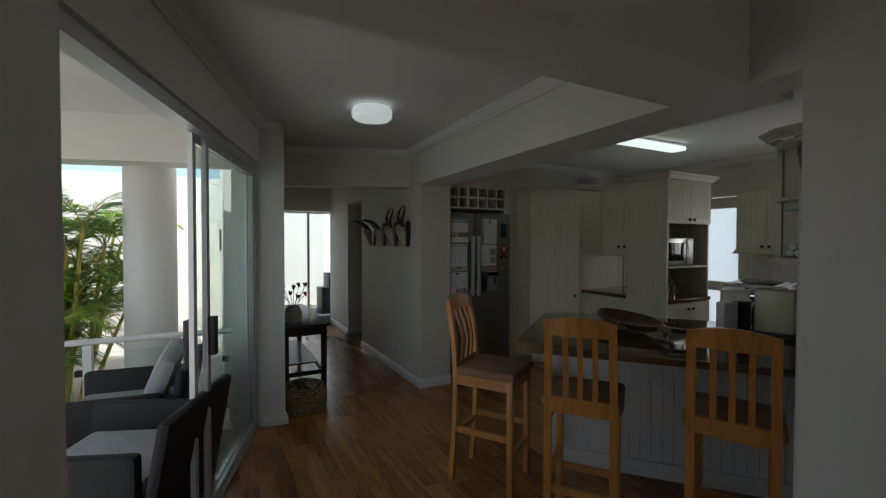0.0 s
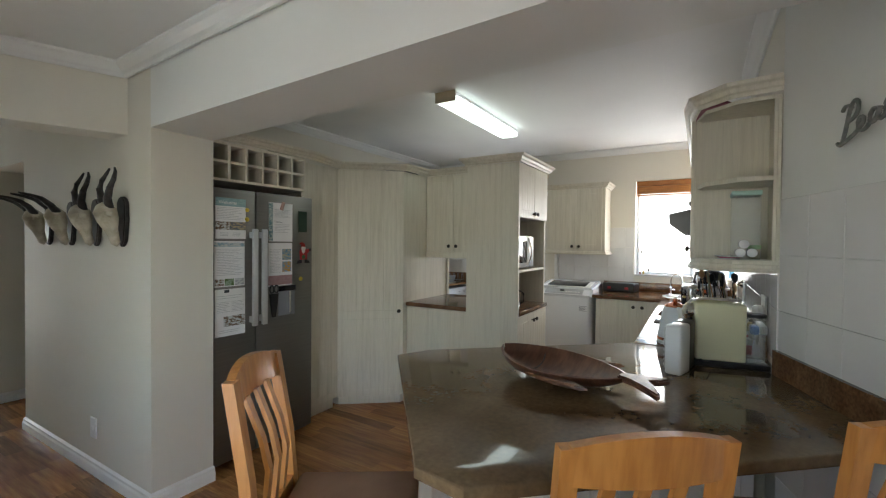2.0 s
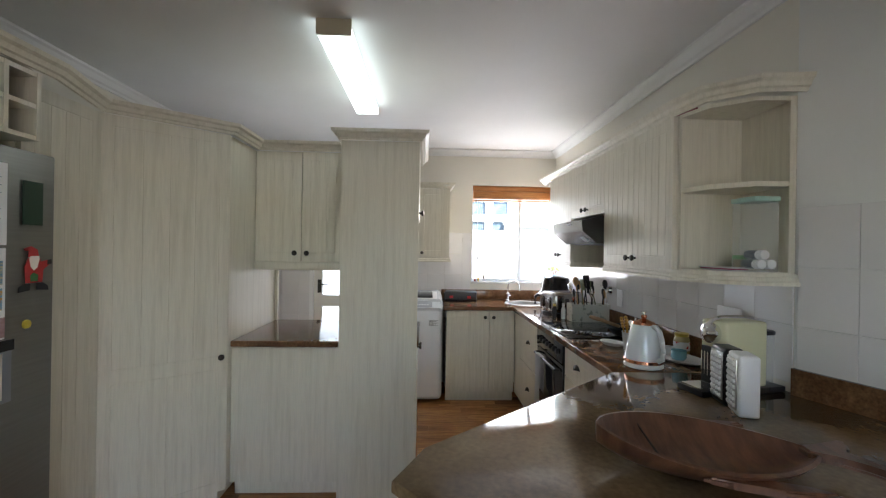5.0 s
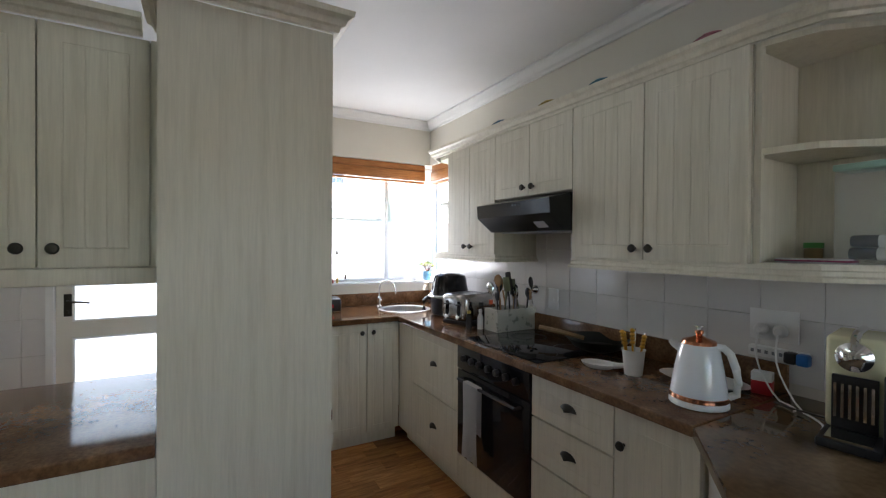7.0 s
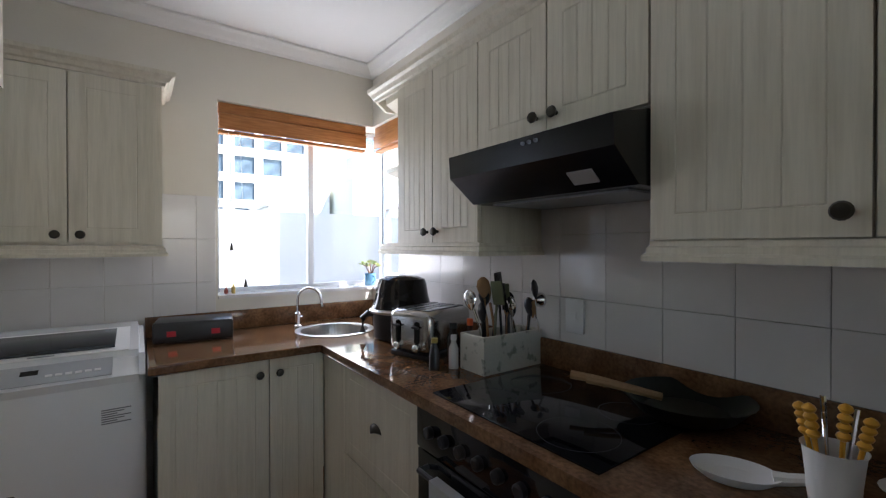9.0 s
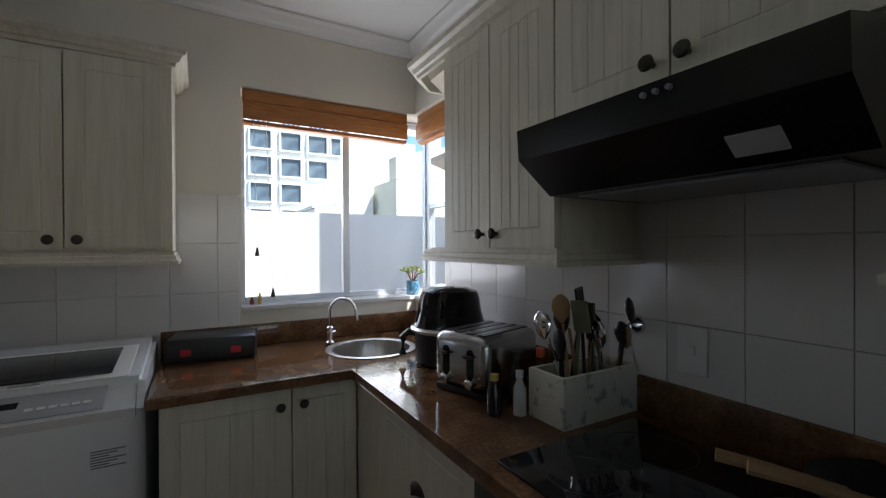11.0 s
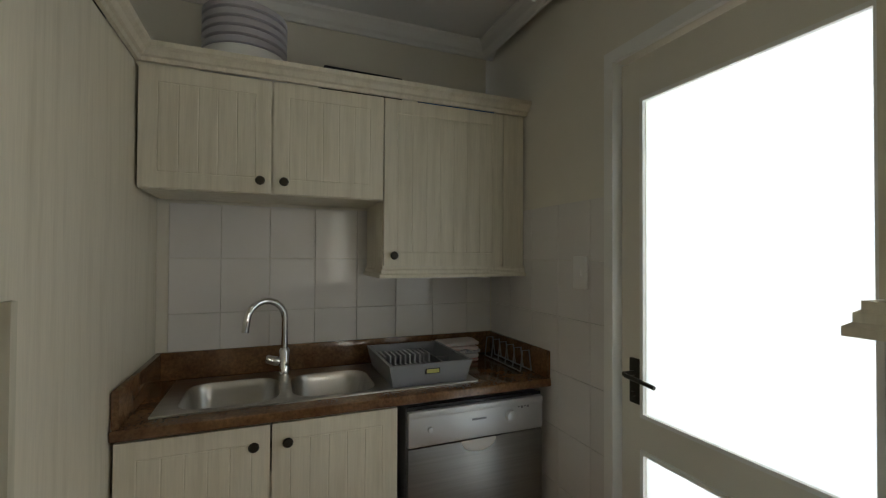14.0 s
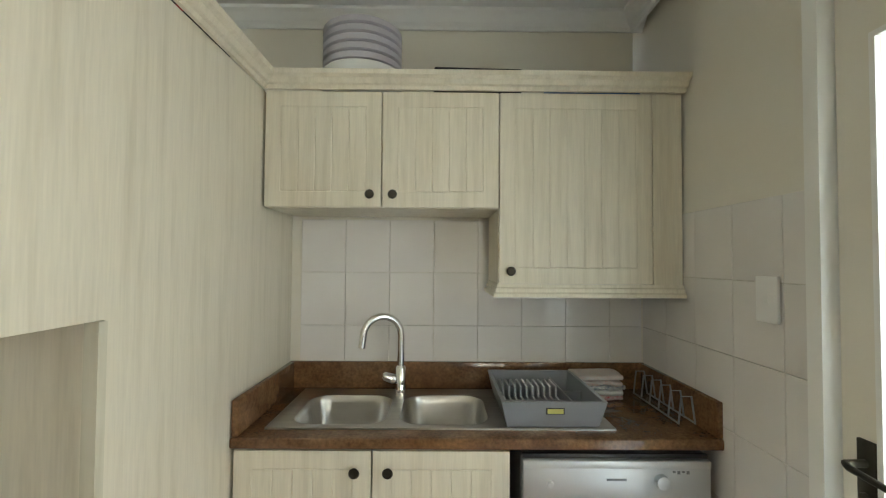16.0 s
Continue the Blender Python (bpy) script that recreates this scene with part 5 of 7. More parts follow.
for x, y, r, h, c, nm, lb in ((4.16, 1.80, .034, .04, (.72, .72, .7), "ramekin", "small white ramekin on the tray"), (4.06, 1.80, .034, .045, (.2, .42, .5), "mug", "small turquoise mug on the tray")):
    t = thing(nm, (x, y, .912), 0, lb, nm)
    bm = bmesh.new()
    lathe(bm, [(r * .8, 0), (r, .01), (r, h), (r * .9, h), (r * .88, .012), (.003, .008)], 24)
    part("cup", bm, mat(nm + "_glaze", c, .2), t, smooth=True)
jt = thing("condiment_jar", (4.20, 1.70, .901), 0, "glass condiment jar with a yellow and red label", "jar")
bm = bmesh.new()
lathe(bm, [(.036, 0), (.038, .01), (.038, .08), (.03, .095)], 24)
part("jar", bm, mat("mustard", (.42, .33, .16), .2), jt, smooth=True)
bm = bmesh.new()
lathe(bm, [(.033, .0955), (.034, .112), (.03, .114)], 24)
part("lid", bm, mat("yellow_lid", (.6, .42, .08), .35), jt, smooth=True)
bm = bmesh.new()
lathe(bm, [(.0386, .025), (.0386, .07)], 24, cap=False)
part("label_band", bm, mat("red_white_label", (.75, .72, .7), .6, rgb2=(.55, .03, .03), scale=30, mixlo=.57, mixhi=.59), jt)
bt = thing("tea_box", (3.93, 1.72, .901), 15, "red and white tea box", "box")
boxpart("carton", (-.03, -.022, 0, .03, .022, .045), mat("red_card", (.5, .02, .03), .5), bt, bev=.002)
boxpart("carton_top", (-.03, -.022, .0455, .03, .022, .075), PAPER, bt, bev=.002)

# crate, toaster, fryer, bottles
cr_ = thing("utensil_crate", (5.18, 1.645, .901), 0, "weathered white wooden crate full of cooking utensils", "crate")
CRW = mat("worn_white_wood", (.60, .58, .5), .8, rgb2=(.30, .31, .25), scale=22, mixlo=.58, mixhi=.66, bump=.2)
for d_ in ((0, 0, 0, .012, .29, .13), (.118, 0, 0, .13, .29, .13), (.0125, 0, 0, .1175, .012, .13), (.0125, .278, 0, .1175, .29, .13), (.0125, .0125, 0, .1175, .2775, .01)):
    boxpart("side_board" if d_[5] > .05 else "base_board", d_, CRW, cr_)
random.seed(7)
UT = [(BLACK, "ladle"), (mat("spoon_wood", (.35, .2, .09), .6), "wooden_spoon"), (CHROME, "spoon"), (mat("olive_silicone", (.16, .18, .10), .5), "spatula")]
for i in range(16):
    mm, nm = UT[(0, 1, 0, 3, 0, 2, 1, 0)[i % 8]]
    x, y = .03 + random.random() * .07, .03 + .23 * (i / 16)
    tx, ty = random.uniform(-.05, .04), random.uniform(-.07, .07)
    h = random.uniform(.20, .29)
    t = thing(nm, (5.18 + x, 1.645 + y, .912), 0, {"ladle": "black ladle standing in the crate", "wooden_spoon": "wooden spoon standing in the crate", "spoon": "steel serving spoon standing in the crate", "spatula": "olive green spatula standing in the crate"}[nm], "utensil", "utensils in the crate")
    bm = bmesh.new()
    tube(bm, [(0, 0, 0), (tx * .5, ty * .5, h * .6), (tx * .8, ty * .8, h * .85)], .005, 6)
    part("shaft", bm, mm, t, smooth=True)
    bm = bmesh.new()
    k = Matrix.Translation((tx, ty, h)) @ Euler((ty * 3, -tx * 3, random.uniform(0, 3))).to_matrix().to_4x4()
    if nm == "spatula":
        bx(bm, -.004, -.025, -.045, .004, .025, .04, bev=.003, m=k)
    else:
        lathe(bm, [(.004, -.04), (.018, -.022), (.025, 0), (.02, .022), (.006, .034)], 14, k @ Matrix.Diagonal((.45, 1, 1, 1)))
    if i in (4, 10):
        for q in range(5):
            bx(bm, -.003, -.03 + q * .013, -.03, .003, -.022 + q * .013, .06, m=k)
        bx(bm, -.003, -.03, .06, .003, .03, .068, m=k)
    part("head", bm, mm, t, smooth=True)
for x, y, r, h, c, cc, lb in ((5.40, 1.90, .026, .15, (.03, .02, .015), (.02, .02, .02), "dark sauce bottle beside the crate"), (5.325, 1.955, .018, .12, (.6, .6, .58), (.7, .7, .7), "white spice shaker beside the crate"),
                              (5.36, 2.015, .02, .11, (.03, .03, .03), (.5, .4, .1), "black pepper grinder beside the crate"), (5.335, 1.87, .02, .17, (.06, .03, .02), (.6, .1, .02), "brown bottle with a red cap")):
    t = thing("bottle", (x, y, .901), 0, lb, "bottle")
    bm = bmesh.new()
    lathe(bm, [(r, 0), (r, h * .6), (r * .5, h * .78), (r * .5, h * .85)], 18)
    part("bottle_body", bm, mat("bottle_side", c, .2), t, smooth=True)
    bm = bmesh.new()
    lathe(bm, [(r * .6, h * .852), (r * .6, h), (r * .4, h)], 18)
    part("cap", bm, mat("bottle_cap", cc, .4), t, smooth=True)
ts = thing("toaster", (5.575, 1.885, .901), 196, "brushed steel four-slice toaster with black lever slots and dials", "toaster")
bm = bmesh.new()
bx(bm, -.112, -.145, .022, .112, .145, .19, bev=.034, seg=6)
part("shell", bm, mat("toaster_steel", (.5, .5, .5), .22, 1.0, rgb2=(.44, .44, .44), scale=4, stretch=(1, 1, 30)), ts, smooth=True)
boxpart("base", (-.105, -.135, 0, .105, .135, .021), BLACK, ts, bev=.004)
for i in range(4):
    boxpart("slot", (-.083 + i * .046, -.115, .188, -.055 + i * .046, .115, .1915), BLACK, ts)
for x in (-.05, .05):
    bm = bmesh.new()
    prism(bm, [(x + .013 * math.cos(a) , .105 + (.032 if math.sin(a) > 0 else -.032) + .013 * math.sin(a)) for a in [i * math.pi / 8 + .01 for i in range(16)]], 0, .003)
    o = part("lever_slot", bm, BLACKG, ts)
    o.matrix_basis = pose(0, -.1445, 0, 90)
    boxpart("lever", (x - .014, -.165, .125, x + .014, -.148, .133), BLACK, ts, bev=.002)
    bm = bmesh.new()
    lathe(bm, [(.017, 0), (.016, .012), (.011, .016)], 18, pose(x, -.1455, .047, 90))
    part("dial", bm, CHROME, ts, smooth=True)
for k in range(2):
    bm = bmesh.new()
    lathe(bm, [(.006, 0), (.005, .004)], 10, pose(.088 - k * .0, -.1455, .05 + k * .02, 90))
    part("button", bm, CHROME, ts, smooth=True)
af = thing("air_fryer", (5.895, 1.84, .901), 150, "black air fryer with a silver band, gloss top and front handle", "air fryer")
bm = bmesh.new()
lathe(bm, [(.115, 0), (.135, .012), (.140, .08), (.137, .125)], 40)
part("basket", bm, BLACK, af, smooth=True)
bm = bmesh.new()
lathe(bm, [(.138, .126), (.156, .130), (.158, .140), (.15, .148)], 40)
part("silver_band", bm, SINK, af, smooth=True)
bm = bmesh.new()
lathe(bm, [(.146, .149), (.134, .17), (.124, .21), (.117, .26), (.108, .285), (.07, .300), (.004, .303)], 40, Matrix.Diagonal((.95, 1.03, 1, 1)))
part("top_cover", bm, BLACKG, af, smooth=True)
bm = bmesh.new()
pa = [(-.136, .165), (-.126, .21), (-.119, .26), (-.104, .292), (-.06, .307), (.02, .311)]
va = [bm.verts.new((-.045, y, z)) for y, z in pa]
vb = [bm.verts.new((.045, y, z)) for y, z in pa]
for k in range(5):
    bm.faces.new((va[k], vb[k], vb[k + 1], va[k + 1]))
bmesh.ops.solidify(bm, geom=bm.faces[:], thickness=.004)
part("chrome_strip", bm, CHROME, af, smooth=True)
bm = bmesh.new()
tube(bm, [(0, -.13, .115), (0, -.165, .12), (0, -.188, .10), (0, -.19, .03)], .016, 10)
part("handle", bm, BLACK, af, smooth=True)

cs_ = thing("tool_case", (6.49, 2.66, .901), -98, "black plastic tool case with two red latches", "case")
bm = bmesh.new()
bx(bm, -.165, -.105, 0, .165, .105, .095, bev=.012, seg=3)
part("shell", bm, BLACK, cs_, smooth=True)
for x in (-.09, .09):
    boxpart("latch", (x - .018, -.109, .03, x + .018, -.1055, .055), mat("red_latch", (.5, .01, .02), .4), cs_)

# plant in mug and small things on the sill
mg = thing("mug_plant", (6.69, 1.62, 1.085), 0, "succulent growing in a blue enamel mug", "plant")
bm = bmesh.new()
lathe(bm, [(.034, 0), (.037, .005), (.038, .08), (.035, .08), (.033, .06), (.003, .058)], 24)
bm2 = mat("blue_enamel", (.10, .24, .36), .25)
part("mug", bm, bm2, mg, smooth=True)
bm = bmesh.new()
tube(bm, [(-.036, 0, .065), (-.06, .0, .06), (-.062, 0, .035), (-.037, 0, .02)], .005, 8)
part("handle", bm, bm2, mg, smooth=True)
SUC = mat("succulent_green", (.16, .24, .07), .5, rgb2=(.3, .34, .10), scale=20)
random.seed(3)
for s_ in range(5):
    a = s_ * 1.3
    e_ = Vector((.05 * math.cos(a), .05 * math.sin(a), .125 + .012 * (s_ % 3)))
    bm = bmesh.new()
    tube(bm, [(0, 0, .06), e_ * .6 + Vector((0, 0, .045)), e_], .004, 6)
    part("stem", bm, BOWLW, mg)
    bm = bmesh.new()
    for l_ in range(9):
        b_ = random.uniform(0, 6.28)
        lathe(bm, [(.001, 0), (.006, .008), (.007, .02), (.002, .032)], 6, Matrix.Translation(e_) @ Euler((random.uniform(.5, 1.4), 0, b_)).to_matrix().to_4x4() @ Matrix.Diagonal((1, .5, 1, 1)))
    part("leaf_cluster", bm, SUC, mg, smooth=True, kind="stuff")
for x, y, h, c, lb in ((6.70, 2.49, .035, (.25, .05, .04), "small dark red ornament on the sill"), (6.69, 2.455, .055, (.5, .35, .1), "tiny oil bottle on the sill")):
    t = thing("ornament", (x, y, 1.085), 0, lb, "ornament")
    bm = bmesh.new()
    lathe(bm, [(.010, 0), (.011, h * .6), (.005, h * .75), (.005, h)], 12)
    part("body", bm, mat("ornament_glaze", c, .3), t, smooth=True)

# window blinds
for at, rz, L in (((EX + .02, 2.53, 2.122), -90, .86), ((6.64, SY - .02, 2.122), 180, .36)):
    t = thing("wooden_blind", at, rz, "wooden slatted blind pulled up to the window head", "blind")
    boxpart("head_rail", (0, 0, -.055, L, .04, 0), BLIND, t, bev=.004)
    for i in range(7):
        bm = bmesh.new()
        bx(bm, .004, -.004 - .001 * (i % 2), 0, L - .004, .05, .0055)
        o = part("slat", bm, BLIND, t)
        o.matrix_basis = pose(0, 0, -.065 - i * .011, 4 * (-1) ** i)
    boxpart("valance", (.002, -.012, -.145, L - .002, -.006, -.06), BLIND, t, bev=.002)
    boxpart("bottom_rail", (.002, 0, -.165, L - .002, .045, -.147), BLIND, t, bev=.003)
    if L > .5:
        for x, z in ((.06, -.80), (.13, -1.00)):
            bm = bmesh.new()
            tube(bm, [(x * .8, -.005, -.16), (x, -.006, z + .03)], .0012, 5)
            part("cord", bm, WHITEP, t)
            bm = bmesh.new()
            lathe(bm, [(.012, 0), (.004, .04), (.001, .042)], 10, pose(x, -.006, z))
            part("cord_weight", bm, KNOB, t)

# wall sockets
def socket(at, rz, w=.12, h=.075, lab="white double wall socket"):
    t = thing("wall_socket", at, rz, lab, "socket")
    bm = bmesh.new()
    bx(bm, -w / 2, -.009, -h / 2, w / 2, 0, h / 2, bev=.002)
    part("plate", bm, WHITEP, t, smooth=True)
    boxpart("switch", (-.01, -.013, -.012, .01, -.0095, .012), WHITEP, t)
    return t


socket((5.03, SY + .0115, 1.10), 180, .075, .12, "white switch plate on the tiles beside the crate")
so = socket((3.93, SY + .0115, 1.13), 180, .15, .11, "white socket plate with plugs above the kettle")
for x in (-.03, .03):
    bm = bmesh.new()
    lathe(bm, [(.02, 0), (.022, .02), (.012, .035)], 14, pose(x, -.0135, -.015, 90))
    part("plug", bm, WHITEP, so, smooth=True)
for k, (p0, p1, c) in enumerate((((3.96, 1.68, 1.115), (3.80, 1.84, .905), WHITEP), ((3.90, 1.68, 1.115), (3.70, 1.93, .905), WHITEP), ((3.86, 1.80, .908), (3.46, 1.90, .95), BLACK))):
    t = thing("power_cable", (0, 0, 0), 0, "white flex hanging from the socket to the worktop" if k < 2 else "black charging flex lying on the worktop", "cable")
    bm = bmesh.new()
    a_, b_ = Vector(p0), Vector(p1)
    pts = []
    for i in range(13):
        u = i / 12
        p = a_.lerp(b_, u)
        p.z = max(.906, a_.z + (b_.z - a_.z) * min(1, u * 1.8)) if k < 2 else .906 + .05 * u * u
        p.x += .03 * math.sin(u * 6)
        pts.append(p)
    tube(bm, pts, .003, 6)
    part("flex", bm, c, t, smooth=True)
socket((EX2 - .0115, 4.42, 1.34), -90, .075, .12, "white light switch on the tiles by the door")
socket((2.544, 5.05, .28), -90, .075, .12, "white socket low on the passage wall")

pst = thing("power_strip", (3.98, SY + .012, 1.035), 180, "white power strip with a black and a blue plug", "power strip")
boxpart("strip_body", (-.02, -.03, -.018, .16, 0, .018), WHITEP, pst, bev=.004)
for x, c in ((.12, BLACK), (.155, mat("blue_plug", (.02, .15, .5), .4))):
    boxpart("plug", (x - .018, -.065, -.02, x + .018, -.0305, .02), c, pst, bev=.008)
for i in range(5):
    boxpart("socket_hole", (-.01 + i * .022, -.0312, -.006, .0 + i * .022, -.0302, .006), GREYP, pst)
lh = thing("wall_hook", (5.19, SY + .012, 1.14), 180, "round chrome suction hook with a hanging ladle", "hook")
bm = bmesh.new()
lathe(bm, [(.03, 0), (.028, .008), (.02, .02), (.01, .03)], 20, pose(0, 0, 0, 90))
part("cup", bm, CHROME, lh, smooth=True)
bm = bmesh.new()
tube(bm, [(0, -.03, .0), (.01, -.035, -.06), (.03, -.035, -.12)], .004, 6)
part("hook_arm", bm, CHROME, lh, smooth=True)

# fridge papers
def words(txt_, size, at, parent, material, rz=0):
    c = bpy.data.curves.new("print", "FONT")
    c.body, c.size, c.extrude = txt_, size, .0002
    o_ = bpy.data.objects.new("print", c)
    scene.collection.objects.link(o_)
    bpy.context.view_layer.update()
    me_ = bpy.data.meshes.new_from_object(o_.evaluated_get(bpy.context.evaluated_depsgraph_get()))
    bpy.data.objects.remove(o_)
    me_.materials.clear()
    me_.materials.append(material)
    o_ = new("printed_heading", me_)
    o_.parent = parent
    o_.matrix_basis = pose(*at, 90, 0, 0)
    return o_


def sheet(x, z, w, h, blocks, lines, head=None, lb="printed sheet of paper held on the fridge door"):
    """blocks: coloured fields (x0, z0, x1, z1, colour, colour2); lines: columns (x0, x1, z0, z1, count), all as shares."""
    t = thing("paper_sheet", (2.885 + x, 4.403, z), 0, lb, "paper", "papers on the fridge")
    boxpart("sheet", (0, -.0022, 0, w, -.0012, h), PAPER, t)
    for x0, z0, x1, z1, c, c2 in blocks:
        boxpart("photo", (w * x0, -.0028, h * z0, w * x1, -.0023, h * z1), mat("printed_photo", c, .7, rgb2=c2, scale=45, stretch=(1, 1, 2.5), mixlo=.45, mixhi=.55), t)
    bm = bmesh.new()
    for x0, x1, z0, z1, n_ in lines:
        for q in range(n_):
            zz = h * (z1 - (z1 - z0) * (q + .5) / n_)
            bx(bm, w * x0, -.0029, zz - .0009, w * (x1 - (x1 - x0) * (.35 if q % 5 == 4 else .08 * (q % 3))), -.0024, zz + .0009)
    part("print", bm, mat("grey_print", (.36, .37, .39), .8), t, kind="stuff")
    if head:
        words(head[0], head[1], (w * head[2], -.003, h * head[3]), t, head[4])
    return t


random.seed(17)
SEA, SND, GRN, BRN, DRK, WHT = (.10, .24, .36), (.42, .34, .22), (.10, .17, .05), (.16, .10, .06), (.05, .06, .07), (.55, .57, .56)
sheet(.026, 1.435, .20, .25, [(0, .80, 1, 1, (.22, .36, .38), (.30, .44, .46)), (0, .22, .42, .42, BRN, WHT), (.44, .22, 1, .42, (.12, .14, .16), SND)],
      [(.05, .88, .46, .78, 8), (.15, .45, .06, .16, 3), (.55, .85, .06, .16, 3)], ("Welcome", .030, .10, .85, PAPER))
sheet(.018, 1.14, .20, .28, [(0, .88, 1, .97, (.25, .38, .46), WHT), (.02, .02, .30, .17, BRN, WHT), (.33, .02, .64, .17, GRN, (.3, .4, .3)), (.67, .02, .98, .17, WHT, (.35, .37, .38))],
      [(.08, .92, .24, .84, 17)])
sheet(.022, .835, .20, .29, [(.30, .92, .46, .985, DRK, DRK), (.28, .20, .98, .42, BRN, WHT)],
      [(.06, .90, .78, .88, 2), (.06, .48, .50, .74, 7), (.54, .95, .50, .74, 8), (.1, .8, .06, .14, 2)])
sheet(.396, 1.42, .195, .265, [(0, .02, .17, .98, (.16, .28, .30), (.5, .55, .52))],
      [(.24, .90, .62, .84, 7), (.24, .90, .22, .46, 6)], ("Check-out", .014, .24, .49, INK))
sheet(.394, 1.115, .195, .295, [(0, .02, 1, .24, (.36, .22, .22), (.40, .26, .26)), (.57, .60, .95, .86, SEA, (.45, .42, .30)), (.57, .32, .95, .56, (.55, .30, .06), (.2, .33, .42))],
      [(.06, .5, .30, .86, 16)])
t = thing("clothes_peg", (3.385, 4.399, 1.665), 0, "small pink wooden peg magnet holding a sheet", "peg")
boxpart("peg", (-.012, -.012, -.03, .012, -.002, .03), mat("pink_wood", (.5, .33, .28), .7), t, bev=.003, m=pose(0, 0, 0, 0, 20))

for x, z, r, c in ((.235, 1.62, .014, (.6, .45, .05)), (.235, 1.56, .015, (.6, .45, .05)), (.665, 1.15, .016, (.6, .45, .05))):
    t = thing("magnet", (2.885 + x, 4.403, z), 0, "small yellow flower magnet on the fridge", "magnet", "flower magnets")
    bm = bmesh.new()
    lathe(bm, [(r, 0), (r * .9, .006), (r * .4, .008)], 10, pose(0, -.001, 0, 90))
    part("disc", bm, mat("yellow_enamel", c, .4), t, smooth=True)
t = thing("picture_magnet", (3.53, 4.403, 1.49), 0, "dark green picture magnet with a yellow flower", "magnet")
boxpart("card", (0, -.004, 0, .075, -.001, .15), mat("dark_green_card", (.02, .05, .03), .4), t)
t = thing("figure_magnet", (3.575, 4.4025, 1.335), 0, "small red and white cut-out magnet with black boots", "magnet")
FIG_R, FIG_W, FIG_G = mat("red_enamel", (.45, .03, .03), .4), mat("white_enamel_dab", (.75, .72, .68), .4), mat("green_enamel", (.04, .16, .05), .4)
for nm, mt_, th_, pl_ in (("coat", FIG_R, .003, [(-.03, -.045), (.032, -.045), (.036, .0), (.062, .018), (.058, .034), (.026, .028), (.02, .04), (-.022, .04), (-.036, .01)]),
                          ("hat", FIG_R, .003, [(-.022, .045), (.018, .045), (.012, .07), (-.012, .082), (-.038, .074), (-.034, .066), (-.02, .066)]),
                          ("trim_dab", FIG_W, .0045, [(-.016, .048), (.016, .048), (.018, .036), (.010, .008), (-.002, -.002), (-.014, .010), (-.02, .036)]),
                          ("bag", FIG_G, .0045, [(-.014, -.04), (.012, -.04), (.014, -.018), (-.004, -.010), (-.016, -.02)]),
                          ("boot", BLACK, .003, [(-.058, -.075), (-.016, -.07), (-.014, -.046), (-.036, -.046), (-.054, -.056)]),
                          ("boot", BLACK, .003, [(.012, -.07), (.058, -.075), (.054, -.058), (.034, -.046), (.012, -.046)]),
                          ("glove", BLACK, .0045, [(.050, .016), (.068, .020), (.066, .036), (.052, .034)])):
    bm = bmesh.new()
    prism(bm, pl_, 0, th_)
    o = part(nm, bm, mt_, t)
    o.matrix_basis = pose(0, -.0005, 0, 90)
t = thing("scissors_holder", (3.318, 4.4015, 1.015), 0, "black scissors in a sheath hanging on the fridge", "scissors")
bm = bmesh.new()
prism(bm, [(-.012, -.11), (.012, -.11), (.035, .05), (-.035, .05)], 0, .012)
o = part("sheath", bm, BLACK, t)
o.matrix_basis = pose(0, -.002, 0, 90)
for sx in (-1, 1):
    bm = bmesh.new()
    tube(bm, [(sx * .018 + .016 * math.cos(a), -.010, .08 + .026 * math.sin(a)) for a in [i * math.pi / 5 for i in range(11)]], .005, 6)
    part("finger_ring", bm, BLACK, t, smooth=True)
boxpart("dispenser_recess", (.475, -.004, .905, .615, -.0008, 1.11), GREYP, fr, bev=.001)
boxpart("dispenser_display", (.472, -.009, 1.075, .618, -.0045, 1.11), BLACKG, fr)
boxpart("dispenser_lever", (.56, -.012, .92, .575, -.0045, 1.07), CHROME, fr)

# kettle jugs in the tower niche
for x in (4.60, 4.70):
    t = thing("cafetiere", (x, 3.20, .901), 0, "chrome and glass coffee press in the open niche", "coffee press")
    bm = bmesh.new()
    lathe(bm, [(.04, 0), (.042, .01), (.042, .15), (.045, .155), (.02, .175), (.004, .20)], 24)
    part("jug", bm, CHROME, t, smooth=True)
    bm = bmesh.new()
    tube(bm, [(0, -.04, .14), (0, -.075, .12), (0, -.075, .05), (0, -.04, .03)], .007, 8)
    part("handle", bm, BLACK, t, smooth=True)
tcl = thing("oven_towel", (5.198 - .205, 2.228, 0), 180, "white towel hung over the oven handle", "towel")
bm = bmesh.new()
cols = 9
rws = []
for j in range(15):
    u = j / 14
    z = .70 - .385 * u
    rws.append([bm.verts.new((i * .0165 - .066, -.014 + .006 * math.sin(i * 1.9 + j * .3) * u, z)) for i in range(cols)])
for j in range(9):
    u = j / 8
    rws.insert(0, [bm.verts.new((i * .0165 - .066, .014 - .004 * math.sin(i * 1.9) * u, .702 - .25 * u)) for i in range(cols)])
for a, b in zip(rws, rws[1:]):
    for k in range(cols - 1):
        bm.faces.new((a[k], a[k + 1], b[k + 1], b[k]))
bmesh.ops.solidify(bm, geom=list(bm.faces), thickness=.004)
part("cloth", bm, mat("white_towelling", (.72, .72, .72), .95, bump=.3, bscale=300), tcl, smooth=True)

